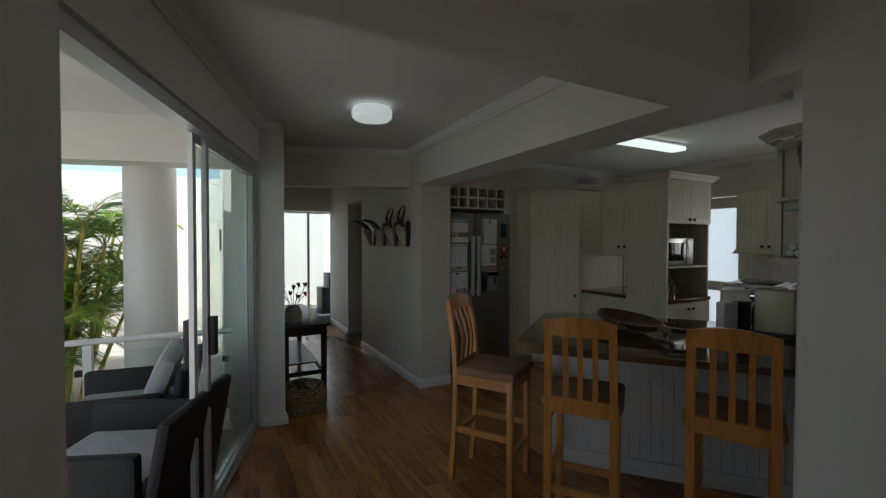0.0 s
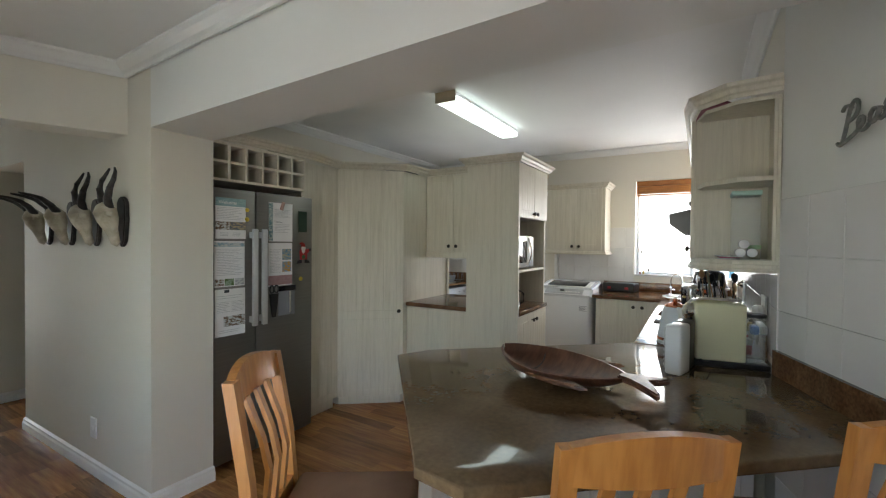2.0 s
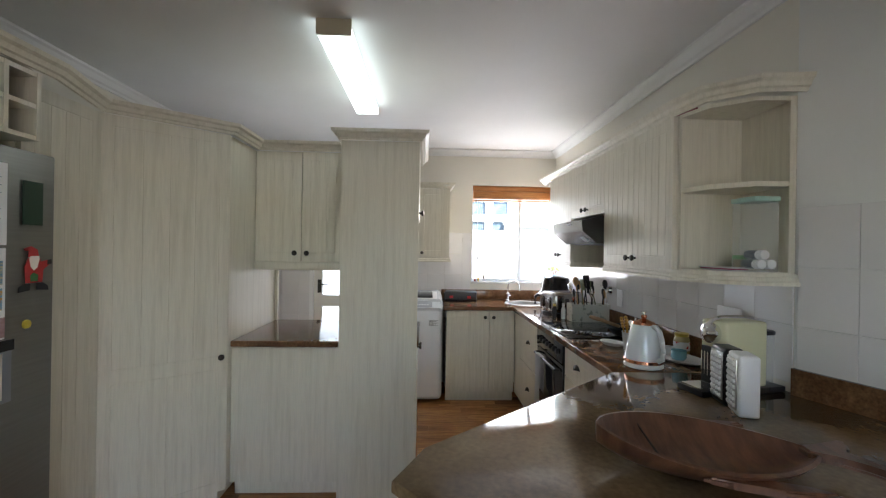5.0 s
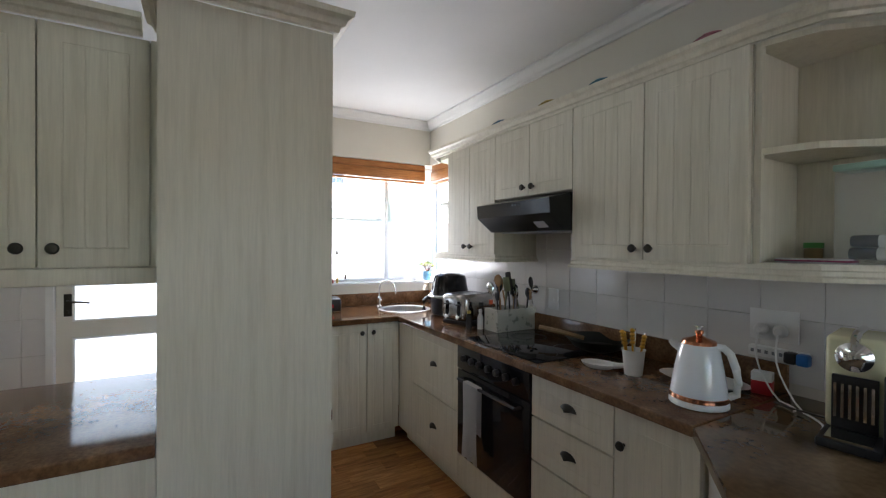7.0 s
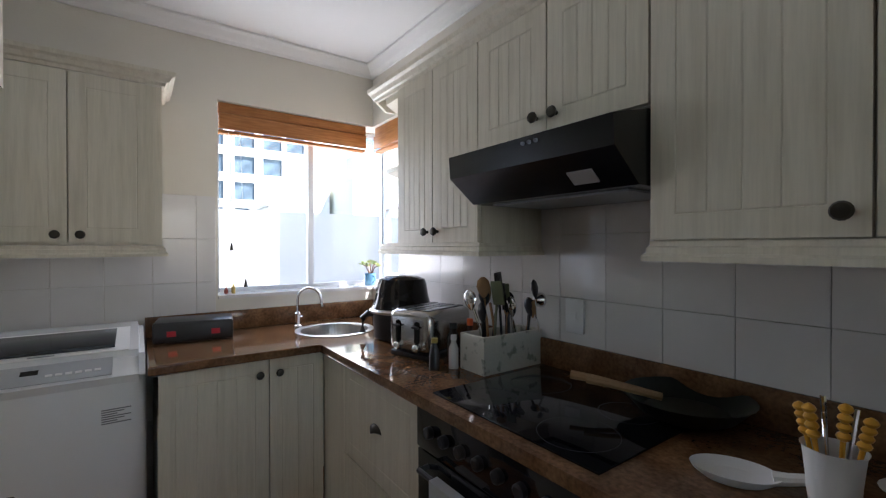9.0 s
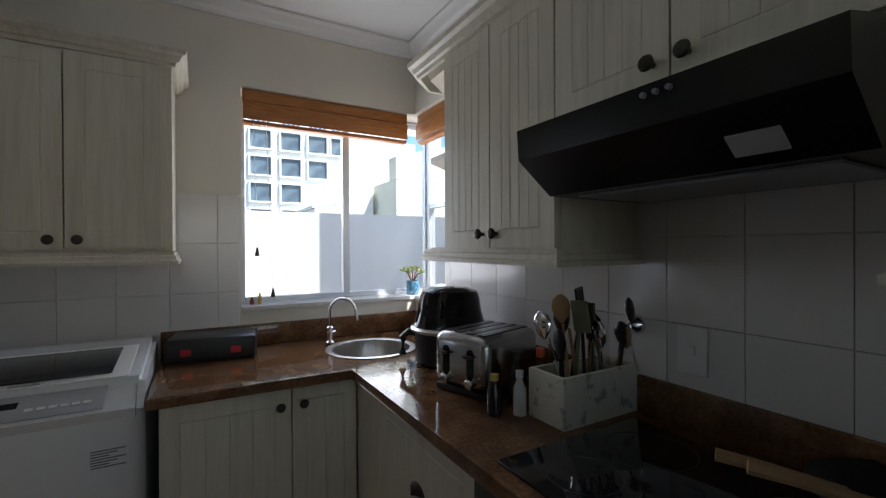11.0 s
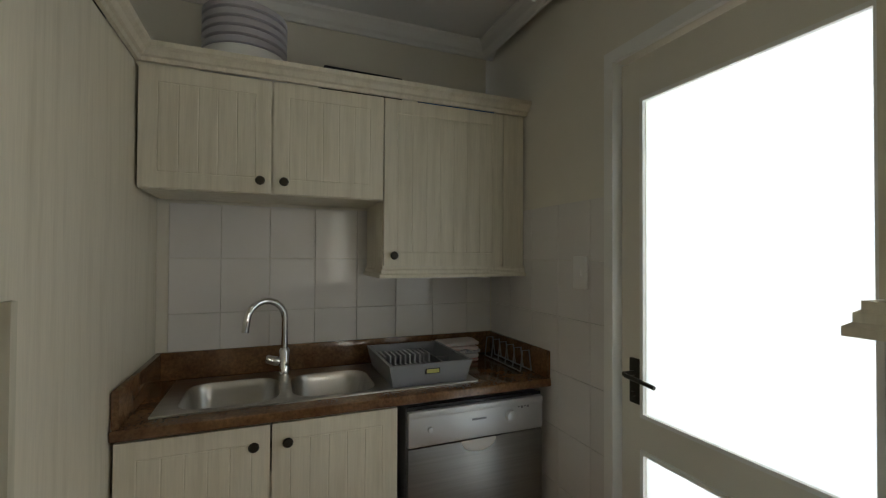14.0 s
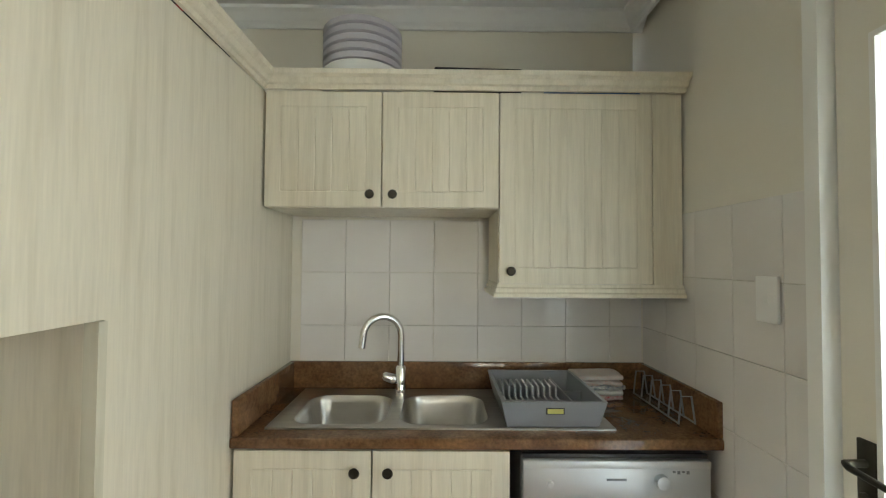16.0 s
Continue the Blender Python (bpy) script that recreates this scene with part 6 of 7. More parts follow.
# trophies
BONE = mat("bone", (.55, .50, .40), .7, rgb2=(.35, .30, .22), scale=20)
HORN = mat("black_horn", (.02, .017, .015), .35, rgb2=(.05, .04, .035), scale=30)
for k, y in enumerate((5.70, 5.33, 4.97, 4.64)):
    t = thing("horned_skull", (2.544, y, 1.53), -90, "bleached antelope skull with black horns sweeping forward, on a dark plaque" if k < 2 else "bleached antelope skull with upright black lyre horns on a dark plaque",
              "skull trophy", "skulls along the passage wall")
    bm = bmesh.new()
    prism(bm, [(-.045, .10), (-.02, .13), (.02, .13), (.045, .10), (.05, .0), (.03, -.12), (0, -.15), (-.03, -.12), (-.05, 0)], 0, .026)
    bmesh.ops.bevel(bm, geom=list(bm.edges), offset=.006, segments=2, affect="EDGES")
    o = part("plaque", bm, HORN, t, smooth=True)
    o.matrix_basis = pose(0, -.0015, 0, 90)
    bm = bmesh.new()
    lathe(bm, [(.004, -.15), (.022, -.13), (.030, -.06), (.050, .0), (.054, .05), (.03, .085), (.004, .095)], 18, pose(0, -.085, 0, 16))
    for sx in (-1, 1):
        lathe(bm, [(.004, -.02), (.018, -.01), (.021, 0), (.018, .01), (.004, .02)], 10, Matrix.Translation((sx * .045, -.095, .03)))
    part("skull", bm, BONE, t, smooth=True)
    for sx in (-1, 1):
        bm = bmesh.new()
        if k < 2:
            pts = [(sx * .025, -.09, .05), (sx * .040, -.13, .10), (sx * .05, -.175, .135), (sx * .06, -.225, .150), (sx * .07, -.28, .160)]
        else:
            pts = [(sx * .022, -.085, .05), (sx * .034, -.10, .11), (sx * .060, -.10, .165), (sx * .070, -.085, .215), (sx * .050, -.07, .255), (sx * .03, -.065, .28)]
        tube(bm, pts, .023, 12, .005)
        part("horn", bm, HORN, t, smooth=True)

# console table
ct = thing("console_table", (0, 0, 0), 0, "dark-stained console table against the passage wall", "table")
TX0, TX1, TY0, TY1 = 1.27, 1.69, 4.48, 5.85
boxpart("tabletop", (TX0, TY0, .675, TX1, TY1, .70), DARKW, ct, bev=.004)
for x in (TX0 + .02, TX1 - .07):
    for y in (TY0 + .03, TY1 - .08):
        boxpart("leg", (x, y, 0, x + .045, y + .045, .674), DARKW, ct)
for d_ in ((TX0 + .03, TY0 + .04, .60, TX1 - .035, TY0 + .06, .674), (TX1 - .06, TY0 + .08, .60, TX1 - .04, TY1 - .09, .674), (TX0 + .03, TY0 + .04, .24, TX1 - .035, TY0 + .06, .28), (TX1 - .06, TY0 + .08, .24, TX1 - .04, TY1 - .09, .28)):
    boxpart("rail", d_, DARKW, ct)
boxpart("lower_shelf", (TX0 + .065, TY0 + .25, .285, TX1 - .065, TY1 - .1, .30), DARKW, ct)
bs = thing("basket", (1.43, 4.36, 0), 0, "round woven cane basket under the table, holding wood", "basket")
WICK = mat("wicker", (.36, .25, .13), .7, rgb2=(.2, .13, .06), scale=30, bump=.3)
for i in range(10):
    bm = bmesh.new()
    r = .165 + .02 * math.sin(i / 9 * math.pi)
    n_ = 40
    tube(bm, [((r + .005 * (-1) ** (q + i)) * math.cos(q * 2 * math.pi / n_), (r + .005 * (-1) ** (q + i)) * math.sin(q * 2 * math.pi / n_), .015 + i * .022) for q in range(n_ + 1)], .009, 6)
    part("woven_band", bm, WICK, bs, smooth=True)
bm = bmesh.new()
lathe(bm, [(.16, .005), (.16, .012)], 30)
part("base", bm, WICK, bs)
for i in range(4):
    t = thing("log", (1.43, 4.30 + i * .035, .13 + .01 * i), 60 + 20 * i, "small piece of driftwood lying in the basket", "log", "driftwood in the basket")
    bm = bmesh.new()
    tube(bm, [(-.11, 0, 0), (-.03, .01, .01), (.06, -.01, .03), (.10, 0, .05)], .03, 10, .022)
    part("wood", bm, BOWLW if i % 2 else mat("driftwood", (.22, .2, .14), .8), t, smooth=True)
vs_ = thing("vase", (1.40, 4.68, .701), 0, "ribbed glass jar vase with dried flowers", "vase")
bm = bmesh.new()
lathe(bm, [(.06, 0), (.075, .02), (.078, .09), (.06, .13), (.055, .15), (.05, .148), (.05, .02)], 28)
part("jar", bm, mat("frosted_jar", (.55, .57, .52), .3), vs_, smooth=True)
DRY = mat("dried_flower", (.42, .28, .14), .9, rgb2=(.2, .1, .06), scale=20)
random.seed(11)
for i in range(9):
    a, r = random.uniform(0, 6.28), random.uniform(.04, .12)
    bm = bmesh.new()
    e_ = (r * math.cos(a), r * math.sin(a), random.uniform(.22, .34))
    tube(bm, [(0, 0, .05), (e_[0] * .4, e_[1] * .4, .18), e_], .003, 5)
    for q in range(6):
        lathe(bm, [(.002, -.02), (.014, 0), (.003, .03)], 6, Matrix.Translation(e_) @ Euler((random.uniform(-1, 1), random.uniform(-1, 1), 0)).to_matrix().to_4x4() @ Matrix.Diagonal((1, .4, 1, 1)))
    part("dried_stem", bm, DRY, vs_)
bt2 = thing("glass_bottle", (1.56, 4.70, .701), 0, "small clear glass bottle on the table", "bottle")
bm = bmesh.new()
lathe(bm, [(.022, 0), (.024, .09), (.01, .12), (.01, .15)], 18)
part("glass", bm, TUBC, bt2, smooth=True)

# metal script words on the angled wall
IRON = mat("rusty_wire_letters", (.16, .17, .17), .5, .6, rgb2=(.3, .3, .28), scale=40)
angw = math.degrees(math.atan2(dw_.y, dw_.x))
wa = Vector((3.60, SY)) - dw_ * .365
pt_ = wa + nw_ * .022
# strokes in metres along the wall and up it
PEACE = [
    [(.0, .004), (.012, -.006), (.024, .004), (.038, .04), (.052, .085), (.066, .112), (.082, .118), (.092, .104), (.088, .082), (.072, .066), (.050, .060)],
    [(.022, .098), (.034, .110), (.052, .108), (.064, .098)],
    [(.012, -.006), (.045, .004), (.078, .018), (.098, .030), (.112, .044), (.112, .058), (.100, .060), (.090, .044), (.096, .024), (.118, .020), (.140, .034)],
    [(.168, .066), (.152, .070), (.138, .054), (.142, .034), (.158, .036), (.172, .060), (.176, .070), (.172, .044), (.180, .034), (.200, .046)],
    [(.226, .076), (.212, .086), (.198, .074), (.196, .052), (.210, .042), (.232, .054)],
    [(.232, .054), (.250, .064), (.266, .080), (.264, .096), (.250, .098), (.240, .080), (.246, .060), (.268, .058), (.292, .078), (.300, .086)]]
SECOND = [
    [(.0, .006), (.014, -.008), (.030, .004), (.044, .05), (.054, .10), (.070, .128), (.084, .122), (.082, .094), (.066, .05), (.046, .014), (.060, .002), (.090, .012), (.112, .03)],
    [(.150, .062), (.132, .070), (.116, .052), (.120, .030), (.138, .028), (.154, .046), (.150, .066), (.172, .062)],
    [(.172, .062), (.184, .078), (.190, .052), (.200, .040), (.216, .060), (.222, .086), (.238, .082)],
    [(.238, .060), (.258, .076), (.268, .094), (.256, .102), (.242, .086), (.246, .062), (.266, .056), (.300, .082)]]


def lettering(at, z, strokes, label):
    """Script letters of bent, slightly flat rods on the angled wall."""
    t = thing("wall_lettering", (at.x, at.y, z), angw + 180, label, "wall sign", "script words")
    bm = bmesh.new()
    for st in strokes:
        pts = []
        for i in range(len(st) - 1):
            p0, p1, p2, p3 = (Vector(st[max(0, min(len(st) - 1, i + k))]) for k in (-1, 0, 1, 2))
            for q in range(4):
                u = q / 4
                pts.append(.5 * (2 * p1 + (p2 - p0) * u + (2 * p0 - 5 * p1 + 4 * p2 - p3) * u * u + (3 * p1 - p0 - 3 * p2 + p3) * u ** 3))
        pts.append(Vector(st[-1]))
        tube(bm, [(p.x, 0, p.y) for p in pts], .0058, 8)
    part("word", bm, IRON, t, smooth=True)


lettering(pt_, 1.748, PEACE, "grey metal script lettering fixed to the wall")
lettering(Vector((3.60, SY)) - dw_ * .745 + nw_ * .022, 1.715, SECOND, "grey metal script lettering, second word")

# ---------------- outside, east ----------------
structure("boundary_wall", [(9.5, -8, -.12, 9.7, 9, 1.77)], material=PLASTER)
# added tall neighbour block, placed to cast the upright shadow edge on the wall
structure("boundary_wall", [(7.0, -4.2, -.12, 8.7, -.47, 9.0)], material=PLASTER)
hs = thing("apartment_building", (18, 0, -.12), 0, "white apartment block with a grid of square stair windows", "building")
bm = bmesh.new()
bx(bm, 0, -1.75, 0, 3, 6, 6.2)
part("wall", bm, PLASTER, hs)
for i, y in enumerate((1.1, .25, -.55, -1.25)):
    for j, z in enumerate((2.35, 3.12, 3.9, 4.68)):
        if i == 3 and j < 3 or i == 2 and j < 2:
            continue
        t = thing("window", (18, y, z), 0)
        t.parent = hs
        t.matrix_basis = pose(0, y, z)
        boxpart("pane", (-.02, -.28, -.26, -.004, .28, .26), WINB, t)
        bm = bmesh.new()
        for b in ((-.09, -.33, -.31, -.003, -.281, .31), (-.09, .281, -.31, -.003, .33, .31), (-.09, -.28, -.31, -.003, .28, -.261), (-.09, -.28, .261, -.003, .28, .31)):
            bx(bm, *b)
        part("frame", bm, PLASTER, t)
    bm = bmesh.new()
    for a in range(4):
        for b in range(3):
            bx(bm, -.03, y - .27 + a * .14, 5.16 + b * .18, -.004, y - .19 + a * .14, 5.27 + b * .18)
    part("lattice_opening", bm, WINB, hs, kind="stuff")
boxpart("setback_wall", (.05, -3.3, 0, 3, -1.76, 6.6), PLASTER, hs)
boxpart("cornice", (-.25, -3.4, 6.601, 3, -1.2, 6.75), PLASTER, hs)
bm = bmesh.new()
ca = [(-.22 + .25 * (abs(k) / 8) ** 2 if k > 0 else -.22, .4 - k * .26) for k in range(-8, 9)]
prism(bm, ca + [(.0, -1.74), (.0, 2.5)], 5.78, 5.88)
part("bay_cornice", bm, PLASTER, hs)
h2 = thing("house", (14, 0, -.12), 0, "cream neighbouring house with a raised sloping gable wall", "house")


def gable(bm, x0, x1, pts):
    a = [bm.verts.new((x0, y, z)) for y, z in pts]
    b = [bm.verts.new((x1, y, z)) for y, z in pts]
    bm.faces.new(a)
    bm.faces.new(b[::-1])
    for k in range(len(pts)):
        bm.faces.new((a[k], b[k], b[(k + 1) % len(pts)], a[(k + 1) % len(pts)]))


YW = mat("pale_yellow_plaster", (.78, .76, .62), .8, rgb2=(.72, .70, .57), scale=.8, bump=.15, bscale=40)
bm = bmesh.new()
gable(bm, 0, .46, [(-1.48, 0), (-1.48, 2.36), (-9, 2.36), (-9, 0)])
gable(bm, 0, .46, [(-1.48, 2.38), (-1.48, 3.12), (-9, 3.12), (-9, 2.38)])
gable(bm, 0, .46, [(-1.48, 3.14), (-1.48, 3.70), (-5, 4.62), (-9, 3.6), (-9, 3.14)])
gable(bm, .012, .45, [(-1.5, 2.3), (-1.5, 3.4), (-8.9, 3.4), (-8.9, 2.3)])
part("gable_wall", bm, YW, h2)
bm = bmesh.new()
gable(bm, .47, 8, [(-1.6, 0), (-1.6, 3.2), (-5, 4.1), (-9, 3.2), (-9, 0)])
part("wall", bm, YW, h2)
bm = bmesh.new()
gable(bm, 1.6, 5.0, [(.15, 2.50), (.15, 2.58), (-1.5, 3.20), (-1.5, 2.85)])
part("lean_to_roof", bm, PLASTER, h2)
boxpart("lean_to_wall", (1.9, -1.49, 0, 4.8, .0, 2.5), PLASTER, h2)
bm = bmesh.new()
gable(bm, 1.61, 4.8, [(.10, 2.3), (.10, 2.499), (-1.49, 2.849), (-1.49, 2.3)])
part("lean_to_gable", bm, PLASTER, h2)
h3 = thing("apartment_building", (20, -3.6, -.12), 0, "white block behind with blue-tinted windows", "building")
boxpart("wall", (0, -9, 0, 6, .2, 9.0), PLASTER, h3)
boxpart("projecting_bay", (-1.2, -.75, 0, -.001, .2, 5.3), PLASTER, h3)
for y, z, w_, h_ in ((-.85, 4.75, .8, 1.2), (-1.9, 5.15, .35, .95), (-2.5, 5.25, .55, 1.0), (-.85, 2.6, .8, 1.3)):
    t = thing("window", (0, 0, 0), 0)
    t.parent = h3
    t.matrix_basis = pose(0, y, z)
    boxpart("pane", (-.03, -w_, 0, -.004, 0, h_), mat("sky_blue_pane", (.16, .28, .42), .1), t)
    for b in ((-.06, -w_ - .05, -.05, -.003, -w_ - .001, h_ + .05), (-.06, .001, -.05, -.003, .05, h_ + .05)):
        boxpart("frame", b, TRIM, t)

# ---------------- outside, west patio ----------------
structure("patio_ceiling", prisms=[(strip(-.6, 3.6, 0.21) and [tuple(P0 - U2 * .6 + N2 * .21), tuple(P0 + U2 * 2.6 + N2 * .21), tuple(P0 + U2 * 2.9 + N2 * 3.2), tuple(P0 - U2 * .6 + N2 * 3.2)], 2.45, 2.6)], material=CEIL)
structure("patio_beam", prisms=[([tuple(P0 + U2 * 2.61 + N2 * .21), tuple(P0 + U2 * 2.61 + N2 * 3.2), tuple(P0 + U2 * 2.9 + N2 * 3.2), tuple(P0 + U2 * 2.9 + N2 * .21)], 2.08, 2.449)], material=PLASTER)
structure("boundary_wall", [(-4, 7.3, -.12, 1.0, 7.5, 2.3), (.85, 5.3, -.12, 1.04, 7.29, 2.7)], material=PLASTER)
structure("boundary_wall", [(-1.0, 11.2, -.12, 3.6, 11.4, 2.6)], material=PLASTER)
for nm, x, y in (("column", .27, 5.15), ("column", 3.0, 9.6)):
    bm = bmesh.new()
    lathe(bm, [(.20, -.1), (.20, 2.44)], 32, pose(x, y, 0))
    part(nm, bm, PLASTER, kind="structure", smooth=True)
rl = thing("patio_railing", (.915, 4.40, -.09), 178, "white metal railing with a glass panel around the patio", "railing")
bm = bmesh.new()
tube(bm, [(0, 0, .82), (2.4, 0, .82)], .022, 12)
part("top_rail", bm, TRIM, rl, smooth=True)
for x in (.03, .95, 1.9):
    boxpart("post", (x - .025, -.03, 0, x + .025, .03, .798), TRIM, rl)
    for z in (.2, .58):
        boxpart("glass_clamp", (x + .026, -.02, z, x + .075, .02, z + .04), BLACK, rl)
for x in (.10, 1.03):
    p = boxpart("pane", (x, -.004, .12, x + .76, .004, .74), GLASS, rl)
    p.visible_shadow = False


def wicker_chair(at, rz, back=True):
    t = thing("wicker_armchair", at, rz, "dark wicker patio armchair with pale cushions", "armchair", "wicker armchairs")
    boxpart("seat_base", (-.30, -.30, .12, .30, .30, .34), RATTAN, t, bev=.02)
    for sx in (-1, 1):
        boxpart("armrest", (sx * .33 - .035, -.32, .05, sx * .33 + .035, .28, .57), RATTAN, t, bev=.025)
    boxpart("backrest", (-.36, 0, 0, .36, .06, .64), RATTAN, t, bev=.025, m=pose(0, .25, .08, -10))
    boxpart("seat_cushion", (-.285, -.30, .345, .285, .27, .43), CUSH, t, bev=.03)
    if back:
        boxpart("back_cushion", (-.22, 0, 0, .22, .12, .40), CUSH, t, bev=.05, m=pose(.03, .10, .44, -22, 8))
    for sx in (-1, 1):
        for y in (-.28, .26):
            boxpart("foot", (sx * .33 - .02, y - .02, -.0, sx * .33 + .02, y + .02, .055), BLACK, t)


wicker_chair((.33, 3.20, -.03), -112, False)
wicker_chair((.24, 3.98, -.03), -97)
st_ = thing("side_table", (-.34, 3.62, -.03), -20, "low dark wicker side table", "table")
boxpart("tabletop", (-.22, -.22, .40, .22, .22, .44), RATTAN, st_, bev=.01)
boxpart("base", (-.18, -.18, 0, .18, .18, .399), RATTAN, st_, bev=.01)
an = thing("anchor_ornament", (.845, 5.6, 1.45), -90, "small blue and black anchor ornament on the wall", "ornament")
bm = bmesh.new()
tube(bm, [(0, -.02, .12), (0, -.02, -.10)], .01, 8)
tube(bm, [(-.04, -.02, .07), (.04, -.02, .07)], .008, 8)
tube(bm, [(.07 * math.sin(a), -.02, -.04 - .06 * math.cos(a)) for a in [-1.2 + i * .3 for i in range(9)]], .009, 8)
part("anchor", bm, mat("navy_enamel", (.02, .05, .15), .4), an, smooth=True)


def palm(at, n_canes, hgt, seed, label, spread=.5):
    """A clump of ringed yellow canes that lean apart, each with upright feathered fronds along its upper half."""
    random.seed(seed)
    t = thing("palm", at, 0, label, "palm")
    bmc = bmesh.new()
    bml = bmesh.new()
    for c in range(n_canes):
        bx0, by0 = random.uniform(-spread, spread) * .4, random.uniform(-spread, spread) * .4
        h = hgt * random.uniform(.6, 1.0)
        lean = Vector((bx0 * 1.0 + random.uniform(-.15, .12), by0 * 1.0 + random.uniform(-.15, .15), 0))
        foot, top = Vector((bx0, by0, -.1)), Vector((bx0, by0, h)) + lean
        path = [foot.lerp(top, k / 8) + Vector((0, 0, .05 * math.sin(math.pi * k / 8))) for k in range(9)]
        tube(bmc, path, .026, 8, .013)
        for k in range(1, 8):
            lathe(bmc, [(.001, -.006), (.028 - .0014 * k, -.003), (.028 - .0014 * k, .003), (.001, .006)], 8, Matrix.Translation(path[k]))
        for f in range(9):
            base = path[4].lerp(top, f / 8) if f < 4 else top
            az_ = random.uniform(0, 6.28)
            L = random.uniform(.45, .85)
            el = random.uniform(.75, 1.35)
            pts = [base + Vector((math.cos(az_) * L * .62 * u, math.sin(az_) * L * .62 * u, L * (math.sin(el) * u - .62 * u * u))) for u in [k / 8 for k in range(9)]]
            tube(bmc, pts, .006, 4, .002)
            for k in range(2, 9):
                for q in (0, .33, .67):
                    p = pts[k - 1].lerp(pts[k], q)
                    d_ = (pts[k] - pts[k - 1]).normalized()
                    s_ = d_.cross(Vector((0, 0, 1))).normalized()
                    ln = .20 * (1 - .5 * abs((k + q) / 8 - .5))
                    for sg in (-1, 1):
                        tip = p + s_ * sg * ln * .75 + d_ * ln * .8 - Vector((0, 0, ln * random.uniform(.1, .45)))
                        w_ = d_ * .008
                        md_ = p.lerp(tip, .45) + Vector((0, 0, .012))
                        vv = [bml.verts.new(x_) for x_ in (p, md_ + w_, tip, md_ - w_)]
                        bml.faces.new(vv)
    part("stem_clump", bmc, CANE, t, smooth=True, kind="stuff")
    part("foliage", bml, LEAF, t, kind="stuff")


palm((-.72, 5.75, -.1), 30, 1.75, 5, "clump of golden cane palm beside the white column", .95)
palm((-.95, 5.35, -.1), 14, 1.0, 6, "young golden cane palm shoots at the foot of the clump", .9)
palm((-1.3, 6.1, -.1), 10, 2.2, 8, "taller golden cane palm behind the clump", 1.0)
palm((3.6, 10.5, -.1), 1, 1.7, 9, "small garden palm beyond the hall door")
structure("hall_step", [(1.4, 8.41, -.12, 4.0, 9.9, .05)], material=PAVE)
for x, y, h in ((2.75, 8.95, .5), (2.95, 9.25, .75)):
    t = thing("planter", (x, y, .051), 8, "square dark grey planter outside the hall door", "planter", "planters outside the hall")
    boxpart("pot", (-.2, -.15, 0, .2, .15, h), BLACK, t, bev=.01)
# pebbles
random.seed(21)
PEB = mat("pebble", (.42, .34, .24), .8, rgb2=(.3, .22, .15), scale=4, rand=.3)
bm = bmesh.new()
lathe(bm, [(.004, -.5), (.7, -.35), (1, 0), (.7, .35), (.004, .5)], 9)
bmesh.ops.recalc_face_normals(bm, faces=bm.faces)
pm = bpy.data.meshes.new("pebble")
bm.to_mesh(pm)
bm.free()
pm.materials.append(PEB)
pm.shade_smooth()
pb = thing("pebble_bed", (0, 0, -.12), 0, "bed of tan pebbles beyond the patio paving", "pebbles")
for i in range(280):
    o = new("pebble", pm)
    o.parent = pb
    r = random.uniform(.025, .05)
    o.matrix_basis = pose(random.uniform(.0, .84), random.uniform(4.35, 5.9), .02 + r * .3, random.uniform(-20, 20), random.uniform(-20, 20), random.uniform(0, 180)) @ Matrix.Diagonal((r, r * .75, r, 1))

# ---------------- pieces of floor, walls and paving ----------------
floor_ob = bpy.data.objects["floor"]


def box_mesh(name, w, h, d, material, bev=.0015):
    bm = bmesh.new()
    x, y = w / 2, h / 2
    lo = [bm.verts.new(p) for p in ((-x, -y, 0), (x, -y, 0), (x, y, 0), (-x, y, 0))]
    mi = [bm.verts.new(p) for p in ((-x, -y, d - bev), (x, -y, d - bev), (x, y, d - bev), (-x, y, d - bev))]
    up = [bm.verts.new(p) for p in ((-x + bev, -y + bev, d), (x - bev, -y + bev, d), (x - bev, y - bev, d), (-x + bev, y - bev, d))]
    bm.faces.new(up)
    for a, b in ((lo, mi), (mi, up)):
        for k in range(4):
            bm.faces.new((a[k], a[(k + 1) % 4], b[(k + 1) % 4], b[k]))
    bmesh.ops.recalc_face_normals(bm, faces=bm.faces)
    me_ = bpy.data.meshes.new(name)
    bm.to_mesh(me_)
    bm.free()
    me_.materials.append(material)
    return me_


WOODG = mat("laminate_floor_far", (0.44, 0.20, 0.064), 0.24, rgb2=(0.22, 0.085, 0.027), scale=3.0, stretch=(14, 1.2, 1), mixlo=0.3, mixhi=0.75, detail=6, rvar=0.06)
g2 = WOODG.node_tree
gi = g2.nodes.new("ShaderNodeNewGeometry")
hs_ = g2.nodes.new("ShaderNodeHueSaturation")
mr_ = g2.nodes.new("ShaderNodeMapRange")
mr_.inputs["To Min"].default_value, mr_.inputs["To Max"].default_value = .62, 1.35
g2.links.new(gi.outputs["Random Per Island"], mr_.inputs["Value"])
bs_ = g2.nodes["Principled BSDF"]
lk = bs_.inputs["Base Color"].links[0]
src = lk.from_socket
g2.links.new(mr_.outputs[0], hs_.inputs["Value"])
g2.links.new(src, hs_.inputs["Color"])
g2.links.new(hs_.outputs["Color"], bs_.inputs["Base Color"])
BW, BL = .096, .42
plank = box_mesh("plank", BW - .0006, BL - .0006, .012, WOODF, .0006)
far_v, far_f = [], []
random.seed(2)
made = 0
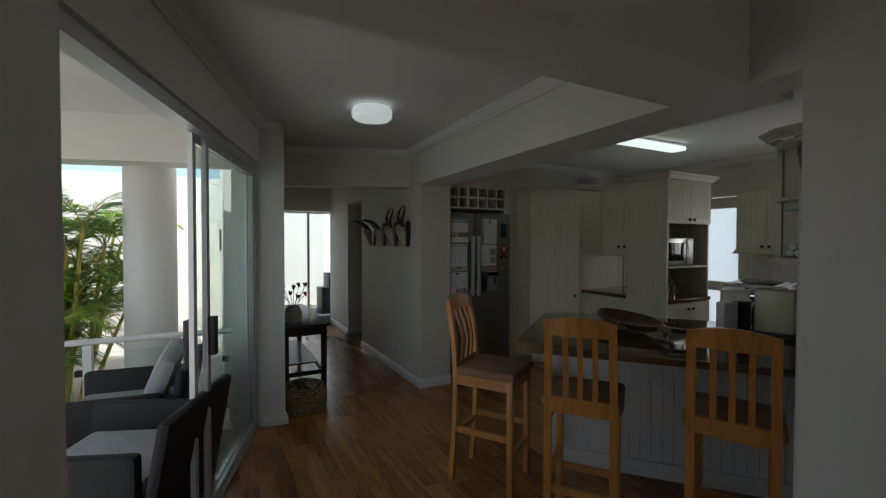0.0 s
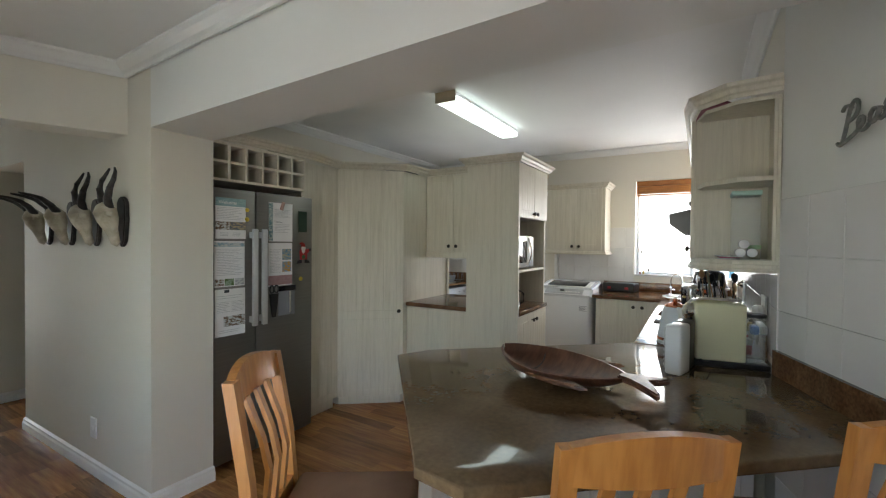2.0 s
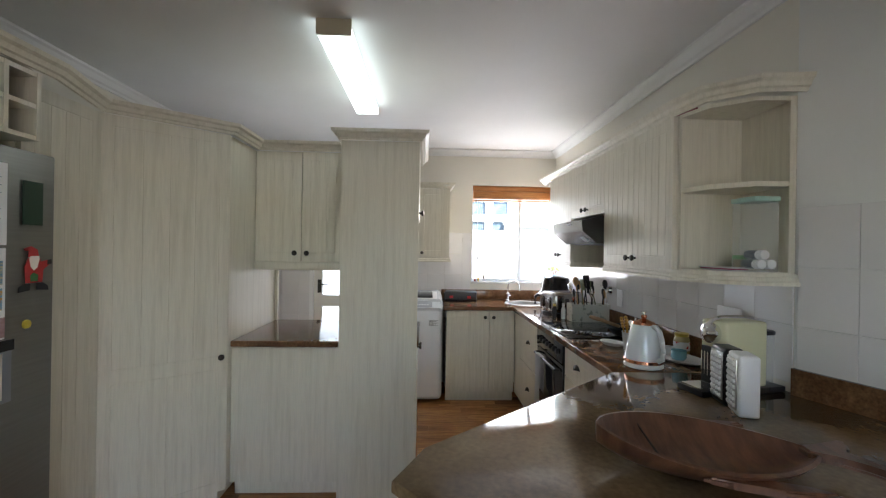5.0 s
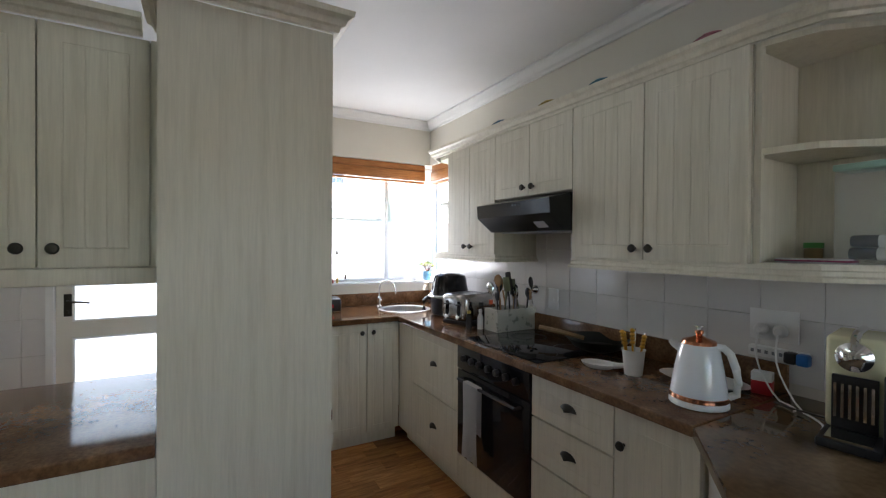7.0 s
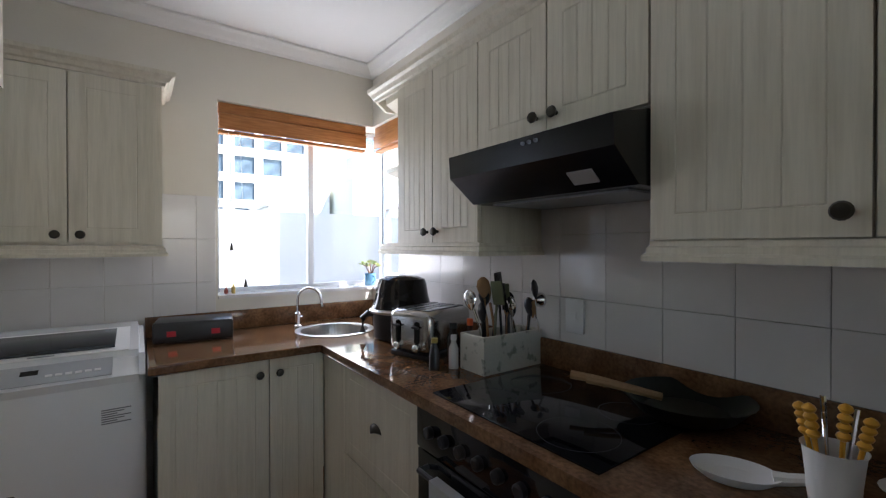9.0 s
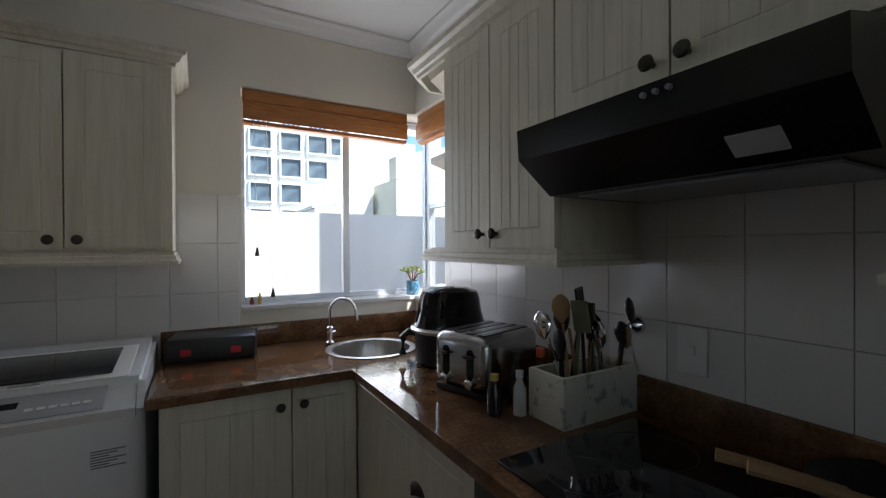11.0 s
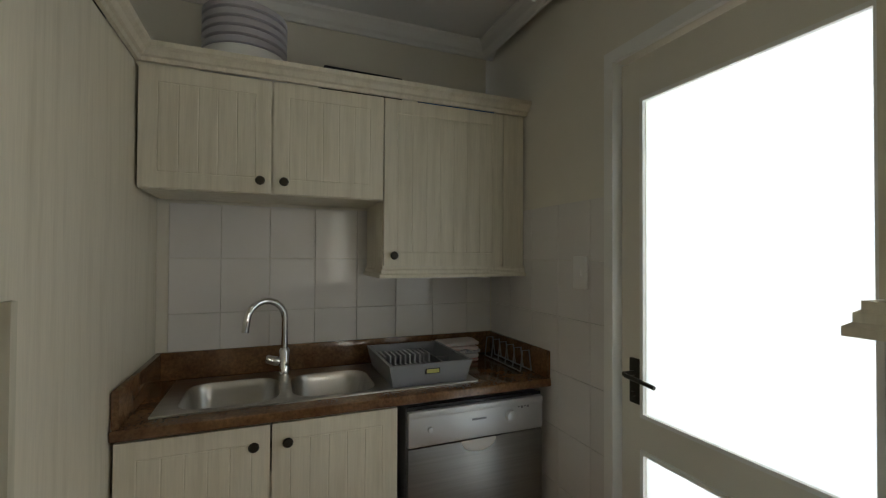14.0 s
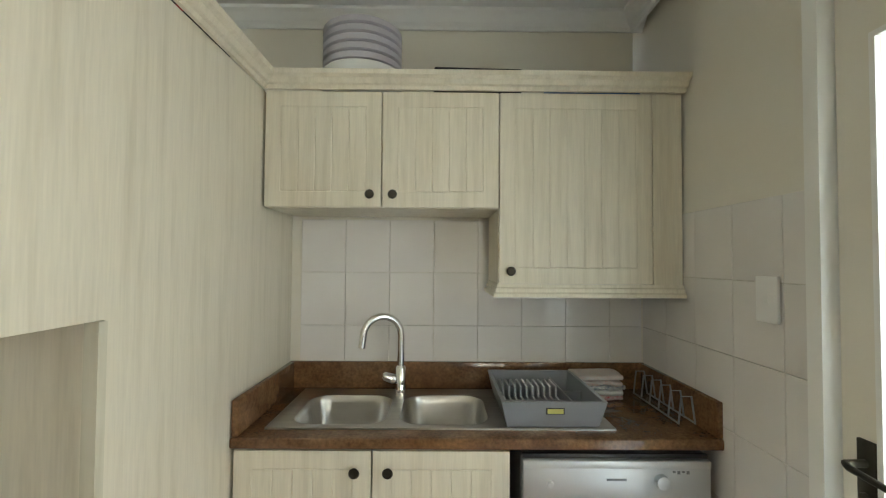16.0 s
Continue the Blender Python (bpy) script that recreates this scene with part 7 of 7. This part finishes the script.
for i in range(int(8.6 / BW) + 1):
    x = -1.9 + (i + .5) * BW
    off = random.random() * BL
    for j in range(int(10.8 / BL) + 1):
        y = -2.6 + off + j * BL - BL / 2
        if y > 8.2 or x > 6.6:
            continue
        # outside the patio wall there is no wooden floor
        if (Vector((x, y)) - P0).dot(N2) > .08 and y < 4.3 or x < 1.05 and y > 4.2:
            continue
        near_ = (1.3 < x < 3.0 and 2.2 < y < 5.0) or (4.4 < x < 6.1 and 2.2 < y < 3.1)
        if near_ and made < 300:
            o = new("plank", plank)
            o.parent = floor_ob
            o.matrix_basis = pose(x, y, -.012)
            made += 1
        else:
            b = len(far_v)
            hx, hy = BW / 2 - .0003, BL / 2 - .0003
            far_v += [(x - hx, y - hy, 0), (x + hx, y - hy, 0), (x + hx, y + hy, 0), (x - hx, y + hy, 0)]
            far_v += [(x - hx, y - hy, -.011), (x + hx, y - hy, -.011), (x + hx, y + hy, -.011), (x - hx, y + hy, -.011)]
            far_f += [(b, b + 1, b + 2, b + 3)] + [(b + k, b + (k + 1) % 4, b + 4 + (k + 1) % 4, b + 4 + k) for k in range(4)]
me = bpy.data.meshes.new("planks")
me.from_pydata(far_v, [], far_f)
me.materials.append(WOODG)
o = new("planks", me)
o.parent = floor_ob
tagged(o, kind="stuff")

TW_, TH_ = .1875, .224
tile = box_mesh("tile", TW_ - .0014, TH_ - .0014, .007, TILE, .0012)
tz = [(1.608 - TH_ / 2 - k * TH_) for k in range(7)]


def tiled(wall, a, b, out, zs, first=None):
    """Sets whole tiles along a wall's line from a to b, out being its normal."""
    a, b, out = Vector(a), Vector(b), Vector(out)
    L = (b - a).length
    n = int(L / TW_)
    d = (b - a).normalized()
    rz = math.degrees(math.atan2(out.x, -out.y))
    for i in range(n):
        c = a + d * (TW_ * (i + .5)) + out * .001
        for z in zs:
            o = new("tile", tile)
            o.parent = wall
            o.matrix_basis = pose(c.x, c.y, z, 90, 0, rz)
    rest = L - n * TW_
    if rest > .03:
        piece = box_mesh("cut_tile", rest - .0014, TH_ - .0014, .007, TILE, .0012)
        c = a + d * (TW_ * n + rest / 2) + out * .001
        for z in zs:
            o = new("tile", piece)
            o.parent = wall
            o.matrix_basis = pose(c.x, c.y, z, 90, 0, rz)


tiled(wall_south, (3.602, SY), (6.28, SY), (0, 1), tz[:3])
tiled(wall_diagonal, (3.59, SY - .003), (2.45, 1.25), tuple(nw_), tz)
tiled(wall_north, (5.21, NY), (EX2 - .01, NY), (0, -1), tz[:3])
tiled(wall_east, (EX2, 5.128), (EX2, 4.258), (-1, 0), tz)
tiled(wall_east, (EX, 3.39), (EX, 2.55), (-1, 0), tz)
pv = structure("patio_paving", [(-4.5, -1.5, -.119, 1.0, 4.35, -.052)], material=GROUT)
stone = box_mesh("paving_stone", .39, .39, .022, PAVE, .004)
for i in range(10):
    for j in range(13):
        x, y = -3.2 + i * .4, -.9 + j * .4
        if (Vector((x, y)) - P0).dot(N2) > .33:
            o = new("paving_stone", stone)
            o.parent = pv
            o.matrix_basis = pose(x, y, -.051, random.uniform(-.3, .3), random.uniform(-.3, .3))
